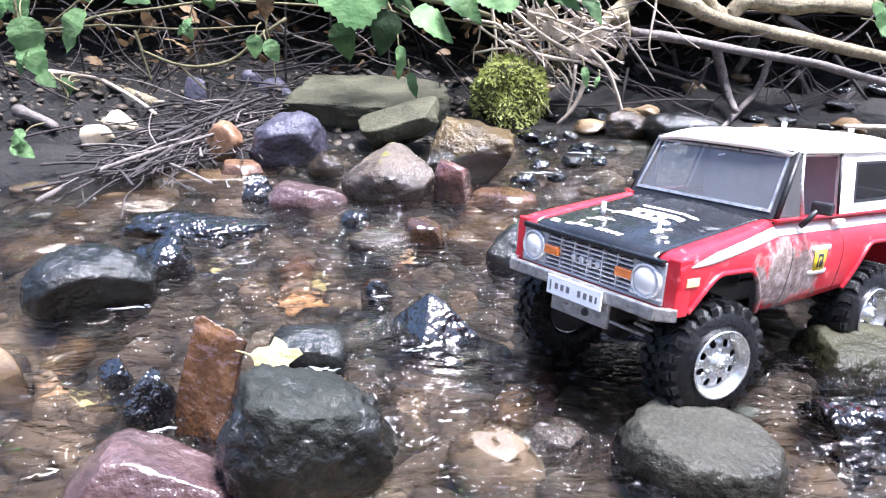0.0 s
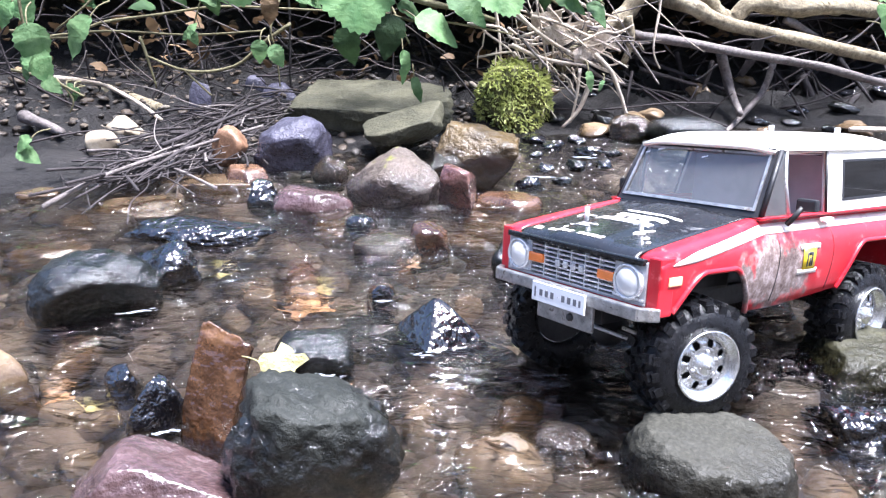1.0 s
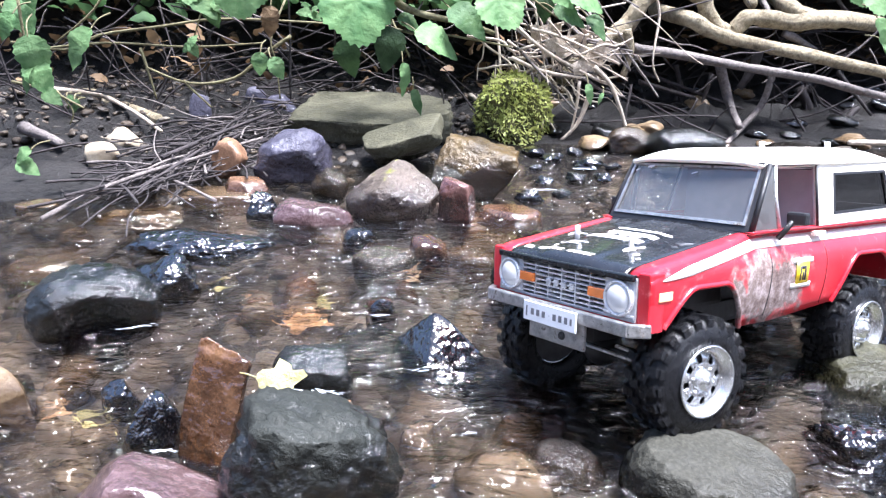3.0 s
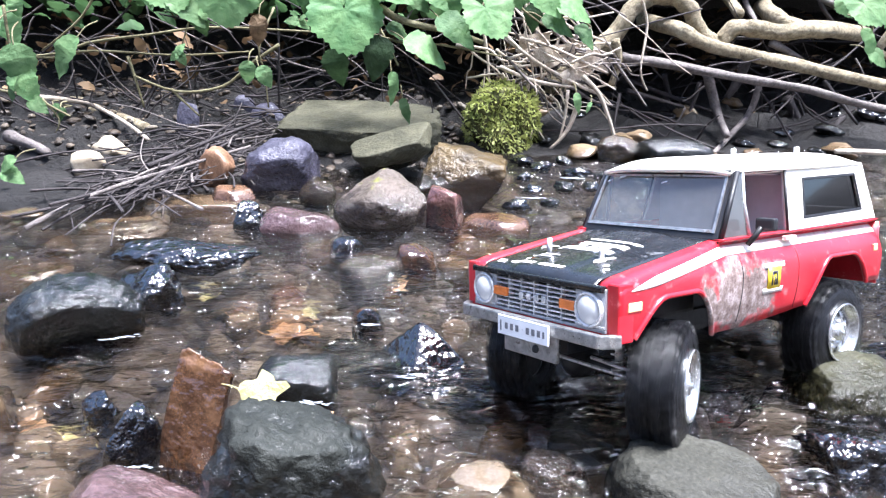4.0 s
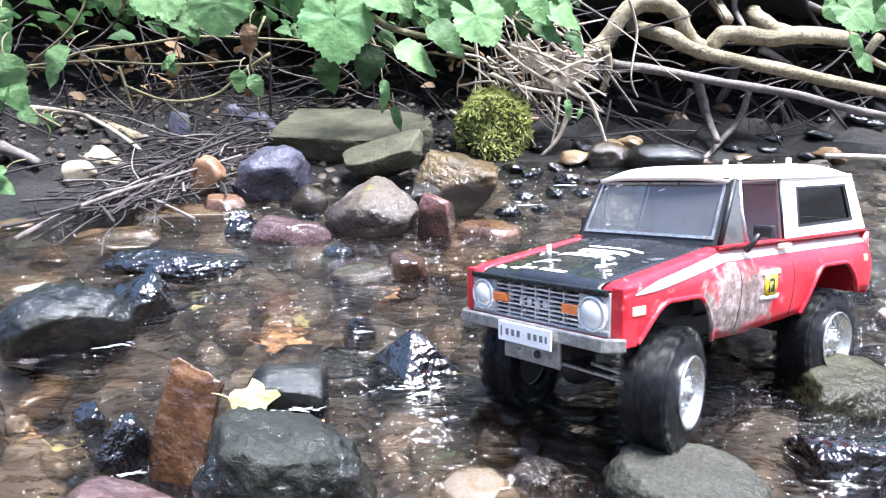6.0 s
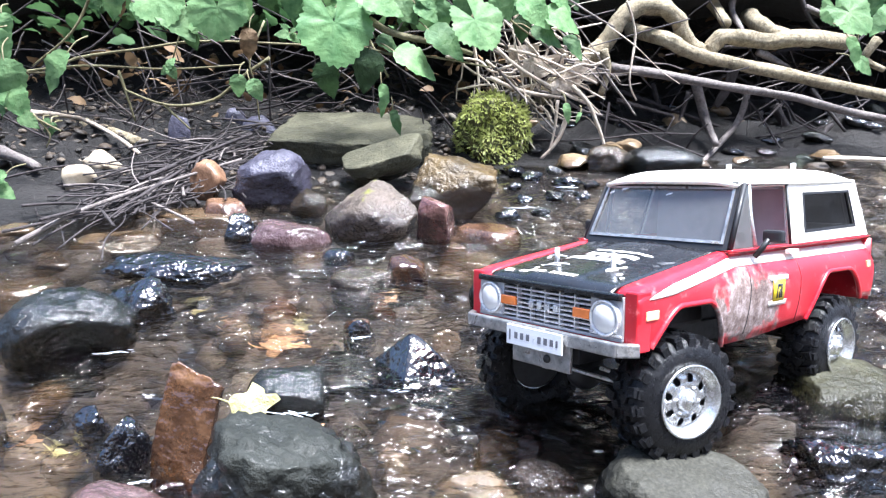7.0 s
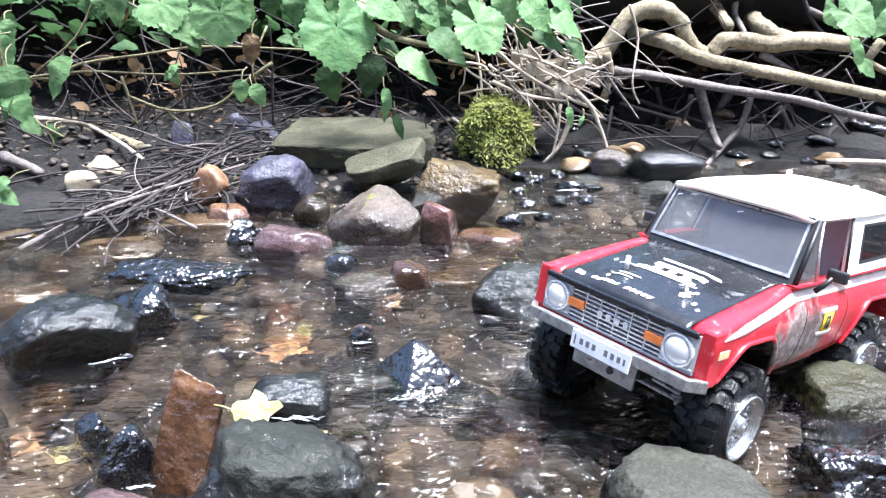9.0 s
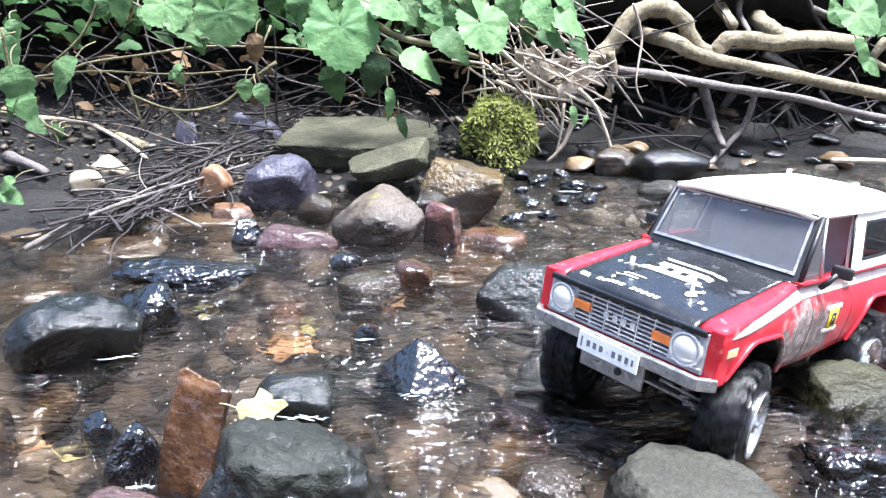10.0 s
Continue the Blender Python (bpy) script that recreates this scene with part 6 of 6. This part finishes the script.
for s in (1, -1):
    outer = [wall_pt(s, -0.16, 0.0635), wall_pt(s, -0.3195, 0.0665), wall_pt(s, -0.3085, 0.1215), wall_pt(s, -0.168, 0.118)]
    hole = [wall_pt(s, -0.1885, 0.0735), wall_pt(s, -0.294, 0.0762), wall_pt(s, -0.29, 0.1108), wall_pt(s, -0.195, 0.1085)]
    wallp = part("hardtop_side", ring_panel(outer, hole, 0.003, INSIDE), T_WHITE, car, "white hardtop side with a smoked window", False)
    bm = bmesh.new()
    bm.faces.new([bm.verts.new((p[0], p[1] - s * 0.0015, p[2])) for p in hole])
    part("side_window", bm, T_SMOKE, wallp, "smoked side window", False)
    inner = [wall_pt(s, -0.1905, 0.0752, 0.0006), wall_pt(s, -0.292, 0.078, 0.0006), wall_pt(s, -0.2885, 0.1092, 0.0006), wall_pt(s, -0.1965, 0.107, 0.0006)]
    part("window_seal", ring_panel([wall_pt(s, -0.1875, 0.0727, 0.0006), wall_pt(s, -0.295, 0.0755, 0.0006), wall_pt(s, -0.2908, 0.1116, 0.0006), wall_pt(s, -0.1942, 0.1093, 0.0006)], inner, 0.0008, INSIDE), T_TRIM, wallp, "black window seal", False)
    lin = [wall_pt(s, -0.16, 0.0635, -0.0036), wall_pt(s, -0.3165, 0.0665, -0.0036), wall_pt(s, -0.3055, 0.1195, -0.0036), wall_pt(s, -0.168, 0.117, -0.0036)]
    linh = [wall_pt(s, -0.1885, 0.0735, -0.0036), wall_pt(s, -0.294, 0.0762, -0.0036), wall_pt(s, -0.29, 0.1108, -0.0036), wall_pt(s, -0.195, 0.1085, -0.0036)]
    part("side_lining", ring_panel(lin, linh, 0.0008, INSIDE), T_INNER, wallp, "pale lilac lining", False)
    # door window opening: pillar edge, vent post, thin black edging
    door = part("door_frame", tube(bmesh.new(), [(-0.0685, s * 0.0765, 0.0625), (-0.0955, s * 0.0715, 0.1165)], 0.0022, 8), T_TRIM, car, "black windscreen pillar edge")
    part("vent_post", tube(bmesh.new(), [(-0.104, s * 0.0795, 0.0615), (-0.1015, s * 0.0745, 0.09), (-0.1025, s * 0.0712, 0.116)], 0.0017, 8), T_CHROME, door, "slim silver post")
    part("window_edge", tube(bmesh.new(), [(-0.1595, s * 0.0812, 0.0635), (-0.1672, s * 0.0712, 0.1165)], 0.0013, 8), T_TRIM, door)
    part("window_edge", tube(bmesh.new(), [(-0.097, s * 0.0712, 0.116), (-0.1672, s * 0.0712, 0.1172)], 0.0013, 8), T_TRIM, door)
    bm = bmesh.new()
    bm.faces.new([bm.verts.new(p) for p in ((-0.0715, s * 0.0765, 0.0625), (-0.1035, s * 0.0785, 0.062), (-0.102, s * 0.072, 0.1155), (-0.0965, s * 0.0715, 0.1155))])
    part("vent_pane", bm, T_GLASS, door, "small clear vent pane", False)
    mir = part("mirror", tube(bmesh.new(), [(-0.096, s * 0.083, 0.056), (-0.097, s * 0.088, 0.0625), (-0.1, s * 0.0925, 0.071)], 0.0024, 8), T_TRIM, car, "black wing mirror")
    box_part("mirror_head", (-0.106, -0.0985, s * 0.0955 - 0.0085, s * 0.0955 + 0.0085, 0.068, 0.0785), T_TRIM, mir, 0.0022)
for y in (-0.035, 0.035):
    part("body_pin", tube(bmesh.new(), [(-0.25, y, 0.127), (-0.25, y, 0.1375)], 0.0028), T_CHROME, hardtop, "silver body post")
back = part("tailgate", sheet([[(-0.3215 + 0.0035 * max(0, (z - 0.064) / 0.057) * 3.6, y, z) for y in np.linspace(-1, 1, 9) * (top_y(max(z, 0.063)) if z > 0.063 else 0.0845)] for z in (0.0, 0.03, 0.0625)], 0.002, INSIDE), T_RED, car, "red tailgate")
part("rear_wall", ring_panel([(-0.319, -0.0808, 0.0665), (-0.319, 0.0808, 0.0665), (-0.3085, 0.0695, 0.1215), (-0.3085, -0.0695, 0.1215)], [(-0.3172, -0.062, 0.076), (-0.3172, 0.062, 0.076), (-0.3105, 0.056, 0.111), (-0.3105, -0.056, 0.111)], 0.003, INSIDE), T_WHITE, car, "white rear wall", False)
bm = bmesh.new()
bm.faces.new([bm.verts.new(p) for p in ((-0.316, -0.062, 0.076), (-0.316, 0.062, 0.076), (-0.3095, 0.056, 0.111), (-0.3095, -0.056, 0.111))])
part("rear_window", bm, T_SMOKE, car, "smoked rear window", False)
box_part("rear_bumper", (-0.332, -0.3235, -0.083, 0.083, 0.002, 0.0095), T_BUMPER, car, 0.0014, "silver rear bumper")
box_part("cabin_tray", (-0.315, -0.066, -0.0765, 0.0765, 0.034, 0.04), T_FLOOR, car, 0.001, "dark tray in the cabin")
box_part("dashboard", (-0.088, -0.07, -0.073, 0.073, 0.04, 0.0605), T_FLOOR, car, 0.003, "dark dashboard")
for y in (-0.036, 0.036):
    seat = box_part("seat", (-0.19, -0.15, y - 0.022, y + 0.022, 0.04, 0.052), T_INNER, car, 0.004, "pale seat")
    box_part("seat_back", (-0.197, -0.186, y - 0.021, y + 0.021, 0.05, 0.09), T_INNER, seat, 0.004)

part("roof_lining", sheet([[(x, y, 0.1125) for y in (-0.066, 0.066)] for x in (-0.096, -0.304)], 0.0008, (-0.2, 0, 0.2)), T_INNER, hardtop, "pale lilac roof lining", False)

# panel added behind the seats to stand in for the bright far side
box_part("cabin_partition", (-0.176, -0.173, -0.069, 0.069, 0.04, 0.1115), T_INNER, car, 0.001, "added pale lilac panel for the far side's lining")

# chassis
box_part("chassis_rail", (-0.3, 0.06, 0.022, 0.03, -0.024, -0.008), T_TRIM, car, 0.001)
box_part("chassis_rail", (-0.3, 0.06, -0.03, -0.022, -0.024, -0.008), T_TRIM, car, 0.001)
box_part("gearbox", (-0.17, -0.05, -0.024, 0.024, -0.03, 0.012), T_TRIM, car, 0.004, "black gearbox housing")
box_part("inner_arch", (-0.06, 0.055, -0.06, 0.06, 0.0, 0.03), T_TRIM, car, 0.004, "black inner wing box")
for x, z in ((0.0, -0.046), (-0.242, -0.032)):
    axle = part("axle", tube(bmesh.new(), [(x, -0.066, z), (x, 0.066, z)], 0.0065, 12), T_TRIM, car, "black axle")
    d = bmesh.new()
    bmesh.ops.create_uvsphere(d, u_segments=18, v_segments=12, radius=0.0165, matrix=Matrix.Translation((x, -0.014, z)) @ Matrix.Diagonal((1.15, 0.9, 1, 1)))
    part("differential", d, T_TRIM, axle)
    for y in (-0.045, 0.045):
        k = 0.016 if x == 0 else -0.016
        sh = part("shock_absorber", tube(bmesh.new(), [(x + k, y, z - 0.002), (x + k * 0.6, y * 0.85, z + 0.055)], 0.0035, 10), T_CHROME, axle, "silver shock absorber")
        pts = [Vector((x + k, y, z)).lerp(Vector((x + k * 0.6, y * 0.85, z + 0.05)), j / 60) + Vector((math.cos(j * 0.85), math.sin(j * 0.85), 0)) * 0.0062 for j in range(61)]
        part("spring", tube(bmesh.new(), pts, 0.0009, 5), T_CHROME, sh, "silver coil spring")
for y0, y1, z in ((-0.05, 0.058, -0.04), (0.02, 0.06, -0.034)):
    part("steering_rod", tube(bmesh.new(), [(0.022, y0, z), (0.02, y1, z - 0.003)], 0.0016, 8), T_CHROME, car, "thin silver steering rod")
part("link_rod", tube(bmesh.new(), [(0.0, 0.03, -0.05), (-0.1, 0.02, -0.026)], 0.003, 8), T_TRIM, car)


# wheels
def make_wheel():
    w = new("wheel")
    w.parent = car
    tagged(w, "knobbly black tyre on a silver steel-style rim")
    prof = [(0.0262, -0.018), (0.031, -0.0206), (0.041, -0.0208), (0.0455, -0.0185), (0.047, -0.014), (0.0472, -0.004), (0.0468, 0.006), (0.0448, 0.0105), (0.0405, 0.0138), (0.033, 0.0152), (0.0275, 0.0158), (0.0255, 0.0)]
    tb = lathe(bmesh.new(), prof, 44, True)
    part("tyre", tb, T_RUBBER, w, "wet black tyre with chunky lugs")

    def lug_mesh(name, ln, wd, low, high):
        me = bpy.data.meshes.new(name)
        lb = box(bmesh.new(), -ln / 2, ln / 2, -wd, wd, low, high)
        for v in lb.verts:
            if v.co.z > (low + high) / 2:
                v.co.x, v.co.y = v.co.x * 0.84, v.co.y * 0.9
        lb.to_mesh(me)
        lb.free()
        me.materials.append(T_RUBBER)
        return me

    outer, inner, block = lug_mesh("tread_lug", 0.0085, 0.0055, -0.003, 0.003), lug_mesh("tread_lug", 0.0068, 0.0038, -0.003, 0.0028), lug_mesh("side_lug", 0.0072, 0.0018, -0.0036, 0.0036)
    for k in range(22):
        for me, r, yc, ph, tilt in ((outer, 0.0463, 0.006, 0, 12), (outer, 0.0465, -0.016, 0.5, -12), (inner, 0.0468, 0.0, 0.4, -20), (inner, 0.0468, -0.009, 0.9, 20), (block, 0.0432, 0.0118, 0, 0), (block, 0.0445, -0.02, 0.5, 0)):
            ob = new("tread_lug", me)
            ob.parent = w
            ob.matrix_basis = Matrix.Rotation((k + ph) * math.tau / 22, 4, "Y") @ Matrix.Translation((0, yc, r)) @ pose(0, 0, 0, 0, 0, tilt)
    part("rim", lathe(bmesh.new(), [(0.0285, -0.017), (0.0305, -0.018), (0.031, -0.016), (0.028, -0.012), (0.0275, 0.01), (0.0302, 0.0165), (0.0318, 0.0195), (0.0312, 0.0208), (0.0295, 0.0202), (0.027, 0.0135), (0.0245, 0.011), (0.0225, 0.0112)], 40), T_SILVER, w, "silver rim")
    hubd = lathe(bmesh.new(), [(0.0155, 0.0132), (0.0125, 0.0142), (0.0105, 0.0125), (0.0092, 0.0125), (0.009, 0.017), (0.0078, 0.0182), (0.003, 0.0182), (0.0026, 0.0205), (0.0001, 0.0205)], 30)
    part("hub", hubd, T_SILVER, w, "silver hub")
    sp = bmesh.new()
    for k in range(8):
        a0 = math.tau * k / 8
        arcs = [[(r * math.sin(a0 + q * h), 0.0112 + 0.002 * (0.0235 - r) / 0.009 + yy, r * math.cos(a0 + q * h)) for q in (-1, -0.4, 0.4, 1)] for r, h, yy in ((0.0145, 0.3, 0), (0.0185, 0.2, 0.0006), (0.0235, 0.3, 0))]
        vs = [[sp.verts.new(p) for p in r] for r in arcs]
        for a, b in zip(vs, vs[1:]):
            for i in range(3):
                sp.faces.new((a[i], a[i + 1], b[i + 1], b[i]))
    bmesh.ops.recalc_face_normals(sp, faces=sp.faces)
    thicken(sp, 0.0022)
    part("spokes", sp, T_SILVER, w, "pressed silver spokes")
    part("brake_disc", lathe(bmesh.new(), [(0.0272, 0.006), (0.0001, 0.006)], 24), T_DARK, w, "dark inner disc")
    part("backing_disc", lathe(bmesh.new(), [(0.0272, -0.0145), (0.0001, -0.0145)], 24), T_DARK, w, "dark inner disc")
    for k in range(6):
        a = math.tau * k / 6
        bl = lathe(bmesh.new(), [(0.0013, 0.0125), (0.0013, 0.0152), (0.0001, 0.0154)], 6)
        bmesh.ops.transform(bl, matrix=Matrix.Translation((0.0122 * math.sin(a), 0, 0.0122 * math.cos(a))), verts=bl.verts)
        part("bolt", bl, T_CHROME, w)
    for piece in w.children:
        if piece.name.split(".")[0] in ("rim", "hub", "spokes", "brake_disc", "bolt"):
            piece.data.transform(Matrix.Diagonal((0.89, 0.87, 0.89, 1)))
    return w


wheel = make_wheel()
WHEELS = [(wheel, 0.0, 0.082, -0.045, 1)]
for wx_, wy_, wz_, s in ((0.0, -0.082, -0.047, -1), (-0.24, 0.078, -0.038, 1), (-0.24, -0.078, -0.038, -1)):
    WHEELS.append((copy_thing(wheel, pose(wx_, wy_, wz_, 0, 0, 0 if s > 0 else 180)), wx_, wy_, wz_, s))

STEER = [(0, -11), (0.55, -11), (0.9, -16.5), (2.7, -16.5), (3.8, 24), (4.5, 28), (5.7, 28), (6.8, -15), (8.0, -12.5), (8.6, -5), (9.0, 2), (9.5, 2), (10.0, 13)]
SPIN = [(0, 0), (0.55, 5), (0.9, 50), (2.9, 55), (3.1, 100), (6.1, 2380), (6.4, 2480), (7.85, 2490), (8.7, 2950), (9.0, 2965), (9.55, 2970), (10.0, 3240)]


def wheel_motions():
    for w, x, y, z, s in WHEELS:
        rows = []
        for k in range(101):
            t = k / 10
            steer = float(np.interp(t, *zip(*STEER))) if x == 0.0 else 0.0
            spin = float(np.interp(t, *zip(*SPIN)))
            st = radians(steer)
            fx = 0.0056 - 0.012 * math.sin(st) * s if x == 0.0 else 0.0
            rows.append((t, pose(x + fx, y, z, 0, spin * s, steer + (0 if s > 0 else 180))))
        walk(w, rows)


def motions():
    """All that moves: the water sheet, the toy truck, its wheels."""
    walk(water, [(0.0, pose(0.0, 0, 0)), (5.0, pose(-0.6, -0.12, 0)), (10.0, pose(-1.2, -0.24, 0))])
    walk(car, [
        (0, pose(0.1556, 0.5864, 0.093, 5.07, -8.25, -144.3)),
        (0.5, pose(0.1535, 0.5857, 0.0932, 4.71, -8.27, -144.5)),
        (0.6, pose(0.1535, 0.5857, 0.0932, 4.71, -8.27, -144.5)),
        (0.88, pose(0.1372, 0.581, 0.0945, 8.18, -8, -144.9)),
        (1, pose(0.1372, 0.581, 0.0945, 8.18, -8, -144.9)),
        (1.5, pose(0.1357, 0.5796, 0.0948, 8.54, -7.98, -144.8)),
        (2, pose(0.1343, 0.5786, 0.0943, 8.99, -7.9, -144.8)),
        (2.5, pose(0.1323, 0.5781, 0.0947, 9.68, -7.96, -145.1)),
        (2.7, pose(0.1323, 0.5781, 0.0947, 9.68, -7.96, -145.1)),
        (3.8, pose(0.1219, 0.5821, 0.0908, 11.59, -6.43, -144.9)),
        (4, pose(0.1219, 0.5821, 0.0908, 11.59, -6.43, -144.9)),
        (4.5, pose(0.1243, 0.5825, 0.09, 11.33, -7.64, -144.9)),
        (5, pose(0.1272, 0.5819, 0.0897, 11.97, -7.59, -144)),
        (5.5, pose(0.1278, 0.5816, 0.0904, 11.87, -7.81, -144.1)),
        (5.7, pose(0.1278, 0.5816, 0.0904, 11.87, -7.81, -144.1)),
        (6.8, pose(0.1354, 0.5713, 0.0943, 11.05, -8.9, -142.7)),
        (7, pose(0.1354, 0.5713, 0.0943, 11.05, -8.9, -142.7)),
        (7.5, pose(0.135, 0.574, 0.0929, 10.64, -8.76, -143.2)),
        (8, pose(0.1356, 0.5737, 0.093, 10.67, -8.65, -143)),
        (8.1, pose(0.1383, 0.5749, 0.09228, 9.996, -8.652, -142.8)),
        (8.2, pose(0.1483, 0.5793, 0.08954, 7.437, -8.662, -142.3)),
        (8.3, pose(0.1595, 0.5841, 0.08652, 4.609, -8.672, -141.8)),
        (8.5, pose(0.1716, 0.5895, 0.089, 1.17, -9.01, -138.8)),
        (8.7, pose(0.1871, 0.5962, 0.07903, -2.396, -8.698, -140.3)),
        (9, pose(0.1887, 0.5969, 0.0786, -2.8, -8.7, -140.3)),
        (9.5, pose(0.1879, 0.5963, 0.0785, -2.42, -8.72, -140.2)),
        (10, pose(0.1898, 0.5947, 0.0783, -1.58, -8.55, -139.5)),
    ])
    wheel_motions()
    wag = random.Random(4)
    for ob, x, y, z, turn in GLINTS:
        walk(ob, [(k / 2, pose(x + wag.gauss(0, 0.0025), y + wag.gauss(0, 0.002), z + wag.gauss(0, 0.0008), 0, 0, turn + wag.gauss(0, 5))) for k in range(21)])


motions()
